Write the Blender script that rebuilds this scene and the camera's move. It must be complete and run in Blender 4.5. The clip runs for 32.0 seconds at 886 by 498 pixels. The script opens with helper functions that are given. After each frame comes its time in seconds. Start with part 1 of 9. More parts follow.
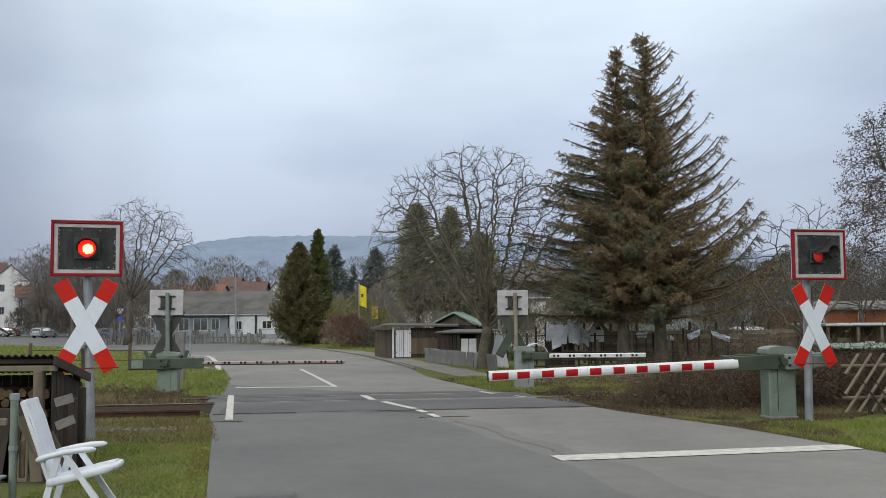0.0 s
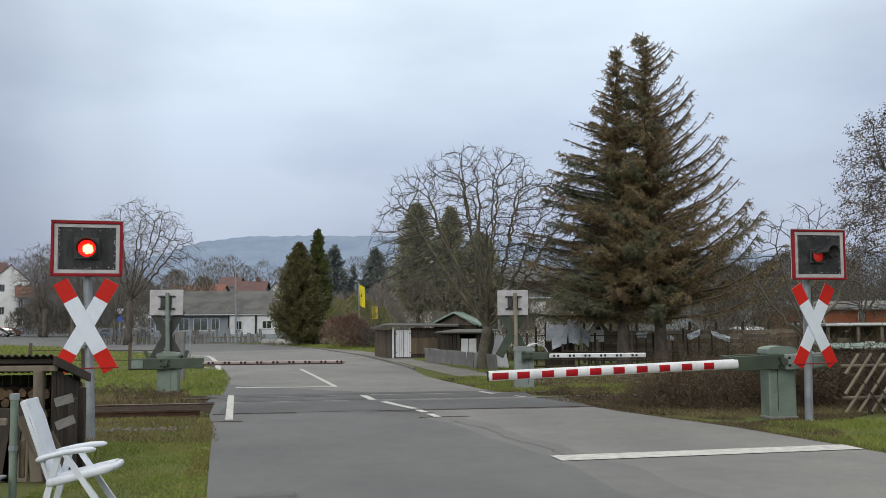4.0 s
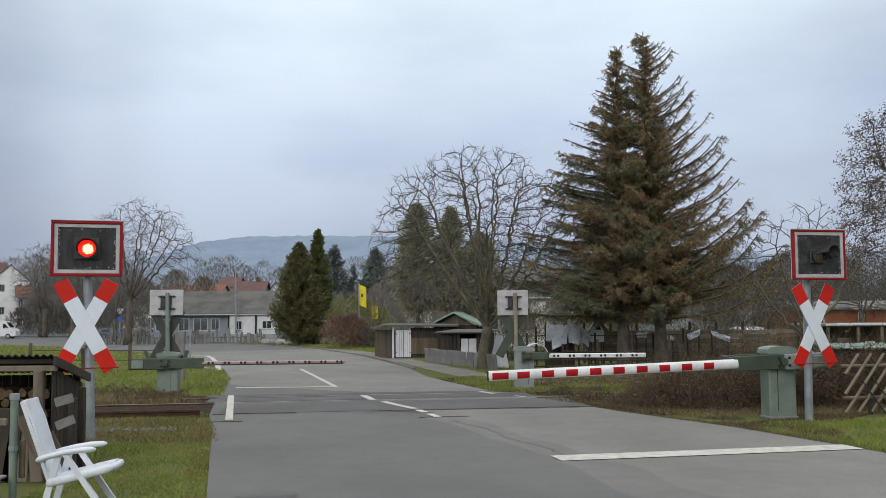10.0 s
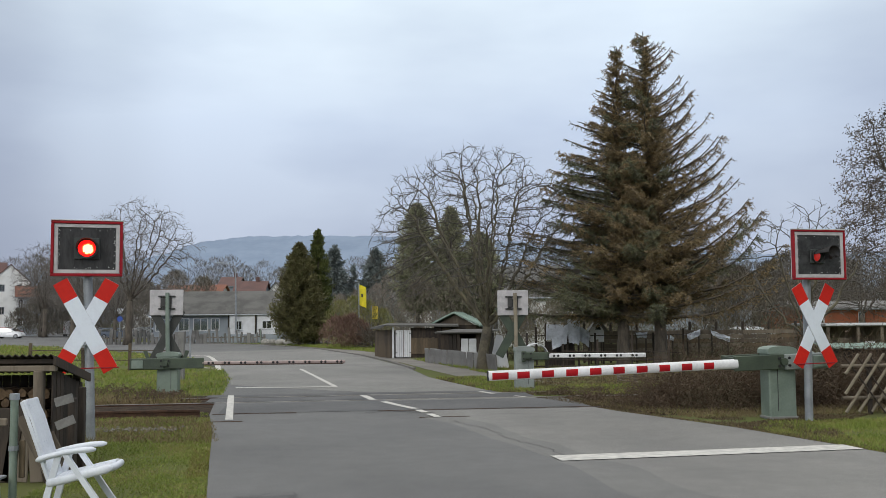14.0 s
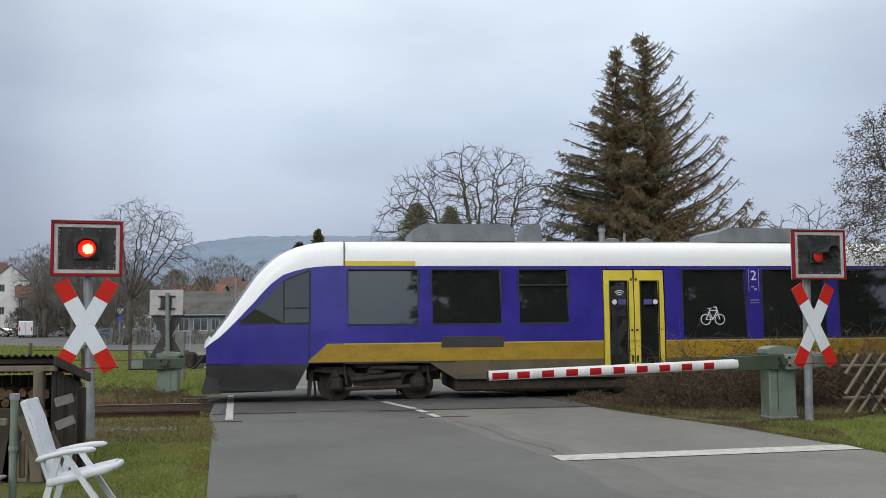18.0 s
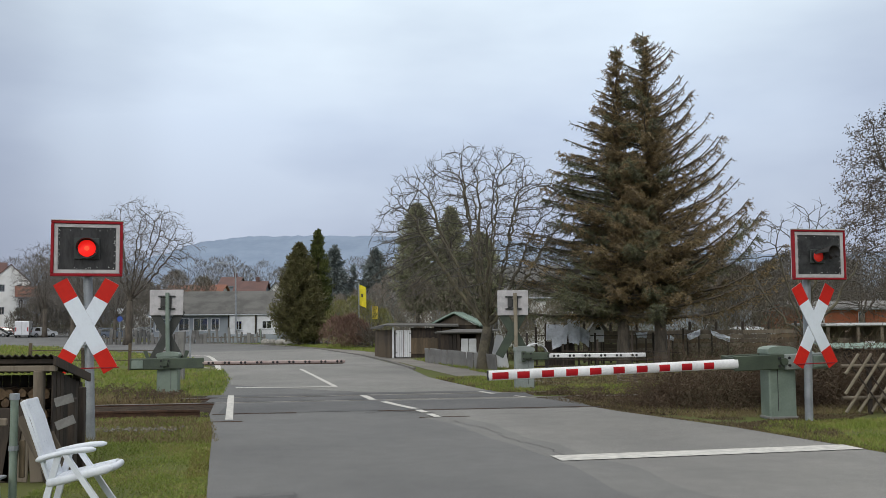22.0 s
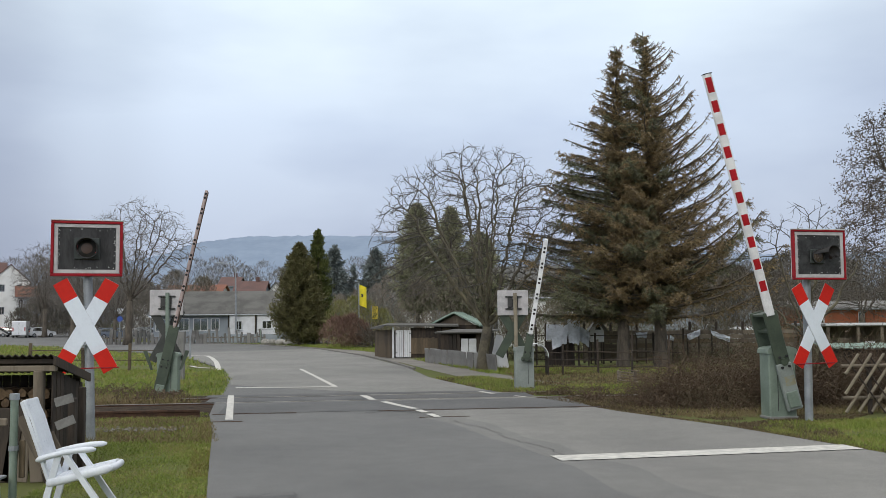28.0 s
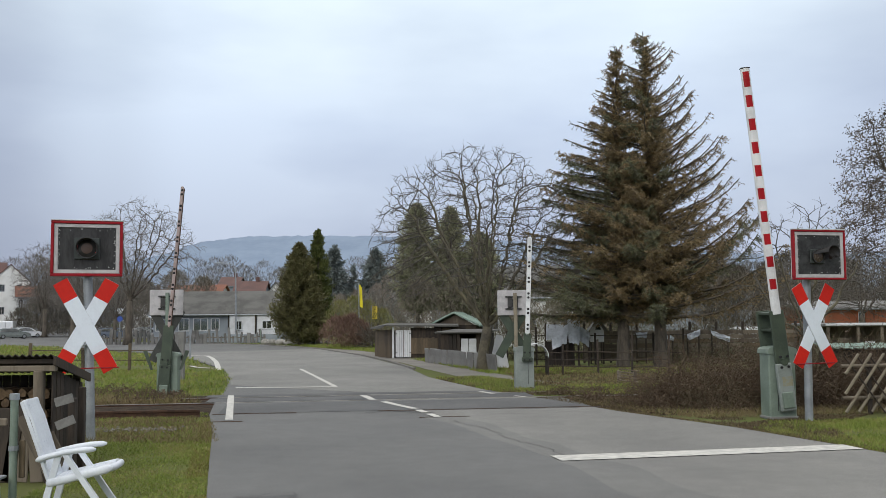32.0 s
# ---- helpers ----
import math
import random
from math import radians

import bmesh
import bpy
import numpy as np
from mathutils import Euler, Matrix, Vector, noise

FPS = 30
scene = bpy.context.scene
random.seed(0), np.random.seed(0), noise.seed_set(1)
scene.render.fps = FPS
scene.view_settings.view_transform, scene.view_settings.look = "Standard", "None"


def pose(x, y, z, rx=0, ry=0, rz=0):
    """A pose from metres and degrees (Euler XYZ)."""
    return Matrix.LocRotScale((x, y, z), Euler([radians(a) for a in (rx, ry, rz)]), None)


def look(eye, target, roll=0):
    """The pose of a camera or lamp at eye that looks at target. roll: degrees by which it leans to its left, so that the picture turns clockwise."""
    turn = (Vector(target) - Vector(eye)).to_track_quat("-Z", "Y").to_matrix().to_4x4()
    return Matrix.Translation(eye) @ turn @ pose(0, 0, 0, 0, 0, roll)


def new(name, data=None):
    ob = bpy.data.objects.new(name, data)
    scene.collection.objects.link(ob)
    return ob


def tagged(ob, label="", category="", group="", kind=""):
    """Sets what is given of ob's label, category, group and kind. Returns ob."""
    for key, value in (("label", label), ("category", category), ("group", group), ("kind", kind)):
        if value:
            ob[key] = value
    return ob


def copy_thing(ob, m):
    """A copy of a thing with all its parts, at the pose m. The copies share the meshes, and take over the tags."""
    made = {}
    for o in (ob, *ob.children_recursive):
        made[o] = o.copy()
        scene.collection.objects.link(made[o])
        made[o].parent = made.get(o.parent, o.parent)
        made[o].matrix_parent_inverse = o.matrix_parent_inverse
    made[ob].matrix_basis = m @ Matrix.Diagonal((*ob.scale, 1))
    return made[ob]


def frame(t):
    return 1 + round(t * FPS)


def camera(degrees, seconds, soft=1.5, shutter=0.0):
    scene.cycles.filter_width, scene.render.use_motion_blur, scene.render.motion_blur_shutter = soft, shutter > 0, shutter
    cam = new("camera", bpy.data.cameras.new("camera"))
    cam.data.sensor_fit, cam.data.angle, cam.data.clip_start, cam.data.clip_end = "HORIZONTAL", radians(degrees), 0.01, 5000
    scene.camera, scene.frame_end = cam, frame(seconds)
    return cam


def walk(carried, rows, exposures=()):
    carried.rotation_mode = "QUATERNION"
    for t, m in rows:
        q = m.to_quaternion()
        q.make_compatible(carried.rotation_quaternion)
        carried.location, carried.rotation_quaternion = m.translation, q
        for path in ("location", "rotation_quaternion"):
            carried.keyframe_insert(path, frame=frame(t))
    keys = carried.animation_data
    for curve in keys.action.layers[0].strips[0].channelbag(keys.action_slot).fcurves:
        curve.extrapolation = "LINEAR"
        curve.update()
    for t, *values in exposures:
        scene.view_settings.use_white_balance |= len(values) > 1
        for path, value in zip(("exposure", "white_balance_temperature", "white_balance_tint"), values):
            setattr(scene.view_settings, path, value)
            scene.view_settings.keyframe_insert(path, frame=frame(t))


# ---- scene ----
# ---------------------------------------------------------------- camera
cam = camera(49.52, 32.0, soft=0.75)
EYE = (0.0, 0.0, 1.92)
VIEW = look(EYE, (0.0, 30.0, 1.92 + 30.0 * math.tan(radians(4.17))), -0.45)
walk(cam, [(0.0, VIEW), (32.0, VIEW)], [(0.0, 0.0), (17.3, 0.0), (18.0, -0.05), (19.0, -0.13), (20.2, -0.14), (20.8, -0.03), (23.0, 0.0), (26.0, 0.04), (28.0, 0.08), (32.0, 0.08)])

# ---------------------------------------------------------------- sky and sun: an overcast winter day
world = bpy.data.worlds.new("overcast_sky")
scene.world = world
world.use_nodes = True
wn, wl = world.node_tree.nodes, world.node_tree.links
wn.clear()
w_out = wn.new("ShaderNodeOutputWorld")
w_bg = wn.new("ShaderNodeBackground")
w_sky = wn.new("ShaderNodeTexSky")
w_sky.sky_type, w_sky.sun_disc = "NISHITA", False
w_sky.sun_elevation, w_sky.sun_rotation = radians(28), radians(200)
w_co = wn.new("ShaderNodeTexCoord")
w_sep = wn.new("ShaderNodeSeparateXYZ")
w_map = wn.new("ShaderNodeMapping")
w_map.inputs["Scale"].default_value = (1.5, 1.5, 4.5)
w_noise = wn.new("ShaderNodeTexNoise")
w_noise.inputs["Scale"].default_value, w_noise.inputs["Detail"].default_value = 1.3, 5.0
w_noise.inputs["Roughness"].default_value = 0.5
w_ramp = wn.new("ShaderNodeValToRGB")
w_ramp.color_ramp.elements[0].position, w_ramp.color_ramp.elements[0].color = 0.36, (0.76, 0.775, 0.83, 1)
w_ramp.color_ramp.elements[1].position, w_ramp.color_ramp.elements[1].color = 0.62, (1.0, 1.0, 1.0, 1)
w_rise = wn.new("ShaderNodeValToRGB")
# the layer of cloud: lavender grey low down, brighter and whiter overhead
for pos, c in ((0.0, (0.52, 0.575, 0.69)), (0.10, (0.515, 0.585, 0.715)), (0.20, (0.628, 0.726, 0.872)), (0.32, (0.85, 0.968, 1.055)), (0.52, (1.05, 1.09, 1.10)), (1.0, (1.75, 1.75, 1.66))):
    e = w_rise.color_ramp.elements.new(pos) if pos not in (0.0, 1.0) else w_rise.color_ramp.elements[0 if pos == 0.0 else -1]
    e.color = (c[0] / 2.2, c[1] / 2.2, c[2] / 2.2, 1)
w_mul = wn.new("ShaderNodeMix")
w_mul.data_type, w_mul.blend_type = "RGBA", "MULTIPLY"
w_mul.inputs[0].default_value = 1.0
w_gain = wn.new("ShaderNodeVectorMath")
w_gain.operation = "SCALE"
w_gain.inputs["Scale"].default_value = 2.2 * 1.2
w_gs = wn.new("ShaderNodeVectorMath")
w_gs.operation = "SCALE"
w_gs.inputs["Scale"].default_value = 0.0012
w_add = wn.new("ShaderNodeVectorMath")
w_add.operation = "ADD"
# lens edge falloff painted into the sky: dim in the west, brightest over the line, greyer again in the east
w_falloff = wn.new("ShaderNodeValToRGB")
w_falloff.color_ramp.interpolation = "EASE"
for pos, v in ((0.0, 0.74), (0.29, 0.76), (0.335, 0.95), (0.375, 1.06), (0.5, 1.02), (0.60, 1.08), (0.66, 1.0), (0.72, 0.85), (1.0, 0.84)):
    e = w_falloff.color_ramp.elements.new(pos) if pos not in (0.0, 1.0) else w_falloff.color_ramp.elements[0 if pos == 0.0 else -1]
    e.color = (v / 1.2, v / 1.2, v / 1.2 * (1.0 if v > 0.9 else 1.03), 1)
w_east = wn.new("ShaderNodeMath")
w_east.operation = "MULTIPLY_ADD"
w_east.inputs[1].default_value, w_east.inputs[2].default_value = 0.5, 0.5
w_lens_dim = wn.new("ShaderNodeMix")
w_lens_dim.data_type, w_lens_dim.blend_type = "RGBA", "MULTIPLY"
w_lens_dim.inputs[0].default_value = 1.0
wl.new(w_co.outputs["Generated"], w_map.inputs["Vector"])
wl.new(w_map.outputs[0], w_noise.inputs["Vector"])
wl.new(w_noise.outputs[0], w_ramp.inputs[0])
wl.new(w_co.outputs["Generated"], w_sep.inputs[0])
wl.new(w_sep.outputs["Z"], w_rise.inputs[0])
wl.new(w_ramp.outputs[0], w_mul.inputs[6])
wl.new(w_rise.outputs[0], w_mul.inputs[7])
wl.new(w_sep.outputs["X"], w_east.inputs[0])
wl.new(w_east.outputs[0], w_falloff.inputs[0])
wl.new(w_mul.outputs[2], w_lens_dim.inputs[6])
wl.new(w_falloff.outputs[0], w_lens_dim.inputs[7])
wl.new(w_lens_dim.outputs[2], w_gain.inputs[0])
wl.new(w_sky.outputs[0], w_gs.inputs[0])
wl.new(w_gain.outputs[0], w_add.inputs[0])
wl.new(w_gs.outputs[0], w_add.inputs[1])
wl.new(w_add.outputs[0], w_bg.inputs["Color"])
wl.new(w_bg.outputs[0], w_out.inputs["Surface"])
w_bg.inputs["Strength"].default_value = 1.0

sun_data = bpy.data.lights.new("sun", "SUN")
sun_data.energy, sun_data.angle, sun_data.color = 0.95, radians(25), (1.0, 0.965, 0.92)
sun = new("sun", sun_data)
sun.matrix_world = look((-20, -44, 34), (0, 20, 0))


# ---------------------------------------------------------------- materials
def mat(name, col, col2=None, rough=0.7, metal=0.0, scale=3.0, fine=40.0, bump=0.15, stretch=(1, 1, 1), glow=0.0, coat=0.0, spec=0.5, vary=0.0, contrast=0.5):
    """A painted, worn or grown surface: two colours mixed by coarse and fine noise, with fine relief."""
    m = bpy.data.materials.new(name)
    m.use_nodes = True
    n, l = m.node_tree.nodes, m.node_tree.links
    b = n["Principled BSDF"]
    col2 = col2 or tuple(c * 0.72 for c in col)
    co = n.new("ShaderNodeTexCoord")
    mp = n.new("ShaderNodeMapping")
    mp.inputs["Scale"].default_value = stretch
    l.new(co.outputs["Object"], mp.inputs[0])
    a = n.new("ShaderNodeTexNoise")
    a.inputs["Scale"].default_value, a.inputs["Detail"].default_value = scale, 6.0
    f = n.new("ShaderNodeTexNoise")
    f.inputs["Scale"].default_value, f.inputs["Detail"].default_value = fine, 4.0
    for t in (a, f):
        l.new(mp.outputs[0], t.inputs["Vector"])
    ad = n.new("ShaderNodeMath")
    ad.operation = "MULTIPLY_ADD"
    ad.inputs[1].default_value = 0.4
    l.new(f.outputs[0], ad.inputs[0])
    l.new(a.outputs[0], ad.inputs[2])
    last = ad
    if vary:
        oi = n.new("ShaderNodeObjectInfo")
        va = n.new("ShaderNodeMath")
        va.operation = "MULTIPLY_ADD"
        va.inputs[1].default_value = vary
        l.new(oi.outputs["Random"], va.inputs[0])
        l.new(ad.outputs[0], va.inputs[2])
        last = va
    r = n.new("ShaderNodeValToRGB")
    mid = 0.7 + vary * 0.5
    r.color_ramp.elements[0].position, r.color_ramp.elements[0].color = mid - 0.28 * contrast, (*col2, 1)
    r.color_ramp.elements[1].position, r.color_ramp.elements[1].color = mid + 0.22 * contrast, (*col, 1)
    l.new(last.outputs[0], r.inputs[0])
    l.new(r.outputs[0], b.inputs["Base Color"])
    b.inputs["Metallic"].default_value = metal
    b.inputs["Coat Weight"].default_value = coat
    b.inputs["Specular IOR Level"].default_value = spec
    rr = n.new("ShaderNodeMath")
    rr.operation = "MULTIPLY_ADD"
    rr.inputs[1].default_value, rr.inputs[2].default_value = 0.25, rough - 0.12
    rr.use_clamp = True
    l.new(a.outputs[0], rr.inputs[0])
    l.new(rr.outputs[0], b.inputs["Roughness"])
    if bump:
        bp = n.new("ShaderNodeBump")
        bp.inputs["Strength"].default_value, bp.inputs["Distance"].default_value = bump, 0.01
        l.new(f.outputs[0], bp.inputs["Height"])
        l.new(bp.outputs[0], b.inputs["Normal"])
    if glow:
        l.new(r.outputs[0], b.inputs["Emission Color"])
        b.inputs["Emission Strength"].default_value = glow
    return m


def glass_mat(name, tint, rough=0.03, clear=0.25):
    """Tinted glazing: what is behind shows through a dark tint, the surface mirrors by Fresnel."""
    m = bpy.data.materials.new(name)
    m.use_nodes = True
    n, l = m.node_tree.nodes, m.node_tree.links
    n.remove(n["Principled BSDF"])
    tr = n.new("ShaderNodeBsdfTransparent")
    tr.inputs[0].default_value = tuple(t * clear for t in tint) + (1,)
    di = n.new("ShaderNodeBsdfDiffuse")
    di.inputs[0].default_value = (*[t * 0.03 for t in tint], 1)
    gl = n.new("ShaderNodeBsdfGlossy")
    gl.inputs[0].default_value, gl.inputs["Roughness"].default_value = (0.88, 0.90, 0.88, 1), rough
    fr = n.new("ShaderNodeFresnel")
    fr.inputs[0].default_value = 2.1
    a, mx = n.new("ShaderNodeAddShader"), n.new("ShaderNodeMixShader")
    l.new(tr.outputs[0], a.inputs[0])
    l.new(di.outputs[0], a.inputs[1])
    l.new(fr.outputs[0], mx.inputs[0])
    l.new(a.outputs[0], mx.inputs[1])
    l.new(gl.outputs[0], mx.inputs[2])
    l.new(mx.outputs[0], n["Material Output"].inputs[0])
    return m


def leaf_mat(name, cols, rough=0.7, spec=0.2, through=0.0):
    """Foliage, twigs and blades: the colour changes from piece to piece."""
    m = bpy.data.materials.new(name)
    m.use_nodes = True
    n, l = m.node_tree.nodes, m.node_tree.links
    b = n["Principled BSDF"]
    g = n.new("ShaderNodeNewGeometry")
    co = n.new("ShaderNodeTexCoord")
    t = n.new("ShaderNodeTexNoise")
    t.inputs["Scale"].default_value, t.inputs["Detail"].default_value = 0.9, 3.0
    l.new(co.outputs["Object"], t.inputs["Vector"])
    ad = n.new("ShaderNodeMath")
    ad.operation = "MULTIPLY_ADD"
    ad.inputs[1].default_value = 0.5
    l.new(g.outputs["Random Per Island"], ad.inputs[0])
    l.new(t.outputs[0], ad.inputs[2])
    r = n.new("ShaderNodeValToRGB")
    els = r.color_ramp.elements
    while len(els) < len(cols):
        els.new(0.5)
    for i, c in enumerate(cols):
        els[i].position = 0.45 + 0.6 * i / max(1, len(cols) - 1)
        els[i].color = (*c, 1)
    l.new(ad.outputs[0], r.inputs[0])
    l.new(r.outputs[0], b.inputs["Base Color"])
    b.inputs["Roughness"].default_value, b.inputs["Specular IOR Level"].default_value = rough, spec
    return m


def lamp_mat(name, col, strength):
    m = bpy.data.materials.new(name)
    m.use_nodes = True
    b = m.node_tree.nodes["Principled BSDF"]
    b.inputs["Base Color"].default_value = (*col, 1)
    b.inputs["Emission Color"].default_value = (*col, 1)
    b.inputs["Emission Strength"].default_value = strength
    return m




def asphalt_mat(name, col, col2):
    """Worn asphalt: broad stains, hand-sized mottling and fine grit."""
    m = mat(name, col, col2, rough=0.86, scale=0.5, fine=75, bump=0.55, contrast=0.5)
    n, l = m.node_tree.nodes, m.node_tree.links
    b = n["Principled BSDF"]
    base = b.inputs["Base Color"].links[0].from_socket
    co = n["Texture Coordinate"]
    for scale, detail, lo, hi in ((3.2, 6.0, 0.93, 1.07), (190.0, 2.0, 0.70, 1.28), (0.22, 3.0, 0.88, 1.10)):
        t = n.new("ShaderNodeTexNoise")
        t.inputs["Scale"].default_value, t.inputs["Detail"].default_value = scale, detail
        l.new(co.outputs["Object"], t.inputs["Vector"])
        r = n.new("ShaderNodeMapRange")
        r.inputs["From Min"].default_value, r.inputs["From Max"].default_value = 0.3, 0.7
        r.inputs["To Min"].default_value, r.inputs["To Max"].default_value = lo, hi
        l.new(t.outputs[0], r.inputs["Value"])
        k = n.new("ShaderNodeVectorMath")
        k.operation = "SCALE"
        l.new(base, k.inputs[0])
        l.new(r.outputs[0], k.inputs["Scale"])
        base = k.outputs[0]
    l.new(base, b.inputs["Base Color"])
    return m


ASPHALT = asphalt_mat("asphalt", (0.134, 0.133, 0.129), (0.107, 0.1065, 0.104))
ASPHALT_OLD = asphalt_mat("worn_asphalt", (0.200, 0.194, 0.180), (0.162, 0.157, 0.147))
ASPHALT_MID = asphalt_mat("half_worn_asphalt", (0.167, 0.164, 0.154), (0.135, 0.132, 0.126))
ASPHALT_DARK = asphalt_mat("dark_asphalt", (0.105, 0.104, 0.103), (0.075, 0.075, 0.076))
CRACK = mat("tar_crack", (0.075, 0.072, 0.068), (0.045, 0.043, 0.041), rough=0.8, scale=4)
PAVING = mat("footpath_asphalt", (0.20, 0.185, 0.165), (0.145, 0.135, 0.12), rough=0.9, scale=0.6, fine=50, bump=0.3)
ROADWHITE = mat("road_paint", (0.60, 0.58, 0.53), (0.36, 0.35, 0.33), rough=0.85, scale=8, fine=70, bump=0.25, contrast=0.8)
KERB = mat("kerb_concrete", (0.19, 0.178, 0.16), (0.12, 0.112, 0.10), rough=0.9, scale=4)
GRASSLAND = mat("grassland", (0.104, 0.132, 0.037), (0.112, 0.100, 0.049), rough=0.97, scale=0.8, fine=22, bump=0.8, contrast=0.9, spec=0.08)
BALLAST = mat("ballast", (0.062, 0.046, 0.034), (0.028, 0.022, 0.017), rough=0.98, scale=5, fine=22, bump=1.0, spec=0.05)
RAILSTEEL = mat("rusty_rail", (0.085, 0.048, 0.032), (0.045, 0.028, 0.02), rough=0.8, metal=0.1, scale=6, spec=0.2)
RAILTOP = mat("worn_rail_head", (0.30, 0.28, 0.26), (0.2, 0.18, 0.17), rough=0.35, metal=0.9, scale=6)
STEELGREY = mat("galvanised_steel", (0.34, 0.36, 0.38), (0.25, 0.27, 0.29), rough=0.5, metal=0.35, scale=4, fine=60, bump=0.05)
SIGNWHITE = mat("sign_white", (0.75, 0.80, 0.87), (0.69, 0.735, 0.80), rough=0.45, scale=3, fine=25, bump=0.02)
SIGNFRAME = mat("weathered_white_frame", (0.52, 0.50, 0.50), (0.40, 0.385, 0.39), rough=0.6, scale=6, fine=40, bump=0.05)
SIGNRED = mat("sign_red", (0.63, 0.020, 0.010), (0.54, 0.017, 0.009), rough=0.5, scale=3, fine=25, bump=0.03, spec=0.2)
DARKRED = mat("faded_red_frame", (0.32, 0.012, 0.02), (0.23, 0.012, 0.018), rough=0.55, scale=8, bump=0.05, spec=0.2)
SIGNBLACK = mat("weathered_black", (0.016, 0.016, 0.017), (0.044, 0.044, 0.045), rough=0.6, scale=5, fine=30, bump=0.15, contrast=0.45)
PANELBLACK = mat("streaked_black_panel", (0.040, 0.039, 0.041), (0.014, 0.014, 0.015), rough=0.7, scale=9, fine=45, stretch=(1, 1, 0.3), bump=0.1, contrast=0.55)
FLAKES = mat("flaked_paint", (0.45, 0.45, 0.44), (0.3, 0.3, 0.3), rough=0.8)
BOXGREEN = mat("grey_green_paint", (0.205, 0.255, 0.210), (0.155, 0.198, 0.162), rough=0.5, scale=2.5, fine=30, bump=0.06)
ARMGREEN = mat("moss_green_paint", (0.060, 0.080, 0.053), (0.040, 0.055, 0.038), rough=0.6, scale=3, fine=30, bump=0.08)
REARDARK = mat("dark_sign_back", (0.060, 0.062, 0.056), (0.040, 0.042, 0.038), rough=0.7, scale=3, fine=30, bump=0.05)
BOXGREY = mat("light_grey_green_paint", (0.27, 0.30, 0.28), (0.2, 0.225, 0.21), rough=0.5, scale=2.5, fine=30, bump=0.06)
STAIN = mat("yellow_stain", (0.27, 0.29, 0.25), (0.30, 0.25, 0.13), rough=0.7, scale=9, fine=40, bump=0.1, contrast=0.6)
BOOMWHITE = mat("boom_white", (0.78, 0.78, 0.78), (0.62, 0.62, 0.62), rough=0.4, scale=3, bump=0.03)
BOOMRED = mat("boom_red", (0.40, 0.010, 0.015), (0.31, 0.010, 0.014), rough=0.45, scale=3, bump=0.03, spec=0.2)
BOOMBACK = mat("boom_back_faded", (0.43, 0.335, 0.31), (0.31, 0.235, 0.215), rough=0.5, scale=3, bump=0.03)
DARKHOLE = mat("dark_rubber", (0.012, 0.012, 0.013), (0.022, 0.022, 0.022), rough=0.8)
LAMP_ON = lamp_mat("red_lamp_lit", (1.0, 0.008, 0.006), 1.5)
LAMP_CORE = lamp_mat("red_lamp_core", (1.0, 0.56, 0.26), 2.6)
LAMP_MID = lamp_mat("red_lamp_halo", (1.0, 0.12, 0.02), 1.9)
LAMP_FADE = lamp_mat("red_lamp_fading", (0.80, 0.012, 0.008), 0.85)
LAMP_FADE2 = lamp_mat("red_lamp_filament", (1.0, 0.055, 0.02), 1.3)
LAMP_EMBER = lamp_mat("red_lamp_ember", (0.075, 0.045, 0.035), 0.03)
LAMP_DIM = mat("lens_dull", (0.085, 0.066, 0.052), (0.055, 0.042, 0.035), rough=0.25, scale=20)
LAMPPLATE = mat("lamp_plate_black", (0.040, 0.048, 0.044), (0.027, 0.033, 0.031), rough=0.5, scale=6, bump=0.05)
LENSRIM = mat("lens_rim_dark", (0.018, 0.016, 0.015), (0.012, 0.011, 0.011), rough=0.4, scale=10, bump=0.0)
LAMP_RIGHT = lamp_mat("red_lamp_aside", (0.50, 0.016, 0.010), 0.16)

TRAINBLUE = mat("train_blue", (0.044, 0.035, 0.310), (0.036, 0.029, 0.250), rough=0.22, scale=1.2, fine=6, bump=0.0, coat=0.4)
TRAINWHITE = mat("train_white", (0.96, 0.97, 0.98), (0.92, 0.93, 0.945), rough=0.35, scale=1.0, fine=8, bump=0.0, coat=0.3)
TRAINYELLOW = mat("train_yellow_dirty", (0.40, 0.255, 0.016), (0.30, 0.185, 0.016), rough=0.5, scale=1.5, fine=12, bump=0.02, stretch=(1, 1, 2))
TRAINYELLOW2 = mat("train_yellow_clean", (0.62, 0.47, 0.06), (0.52, 0.38, 0.05), rough=0.4, scale=2.5, fine=12, bump=0.0)
DOORYELLOW = mat("door_yellow", (0.78, 0.62, 0.07), (0.68, 0.54, 0.06), rough=0.4, scale=2.0, fine=12, bump=0.0)
SKIRT = mat("brake_dust_skirt", (0.135, 0.112, 0.066), (0.098, 0.082, 0.052), rough=0.75, scale=2, fine=20, bump=0.08)
SKIRTDARK = mat("dark_apron", (0.043, 0.042, 0.041), (0.027, 0.027, 0.027), rough=0.6, scale=2, fine=20, bump=0.06)
BOGIE = mat("bogie_dirt", (0.055, 0.043, 0.032), (0.025, 0.021, 0.018), rough=0.85, scale=5, fine=30, bump=0.25)
ROOFGREY = mat("roof_grey", (0.225, 0.245, 0.265), (0.165, 0.18, 0.195), rough=0.55, scale=2, fine=20, bump=0.05)
BELLOWS = mat("bellows_rubber", (0.075, 0.08, 0.085), (0.04, 0.042, 0.046), rough=0.7, scale=4, fine=20)
TRAINGLASS = glass_mat("train_glazing", (0.55, 0.6, 0.60), rough=0.03, clear=0.10)
WINSEAL = mat("window_seal", (0.02, 0.02, 0.022), (0.03, 0.03, 0.032), rough=0.6, bump=0.0)
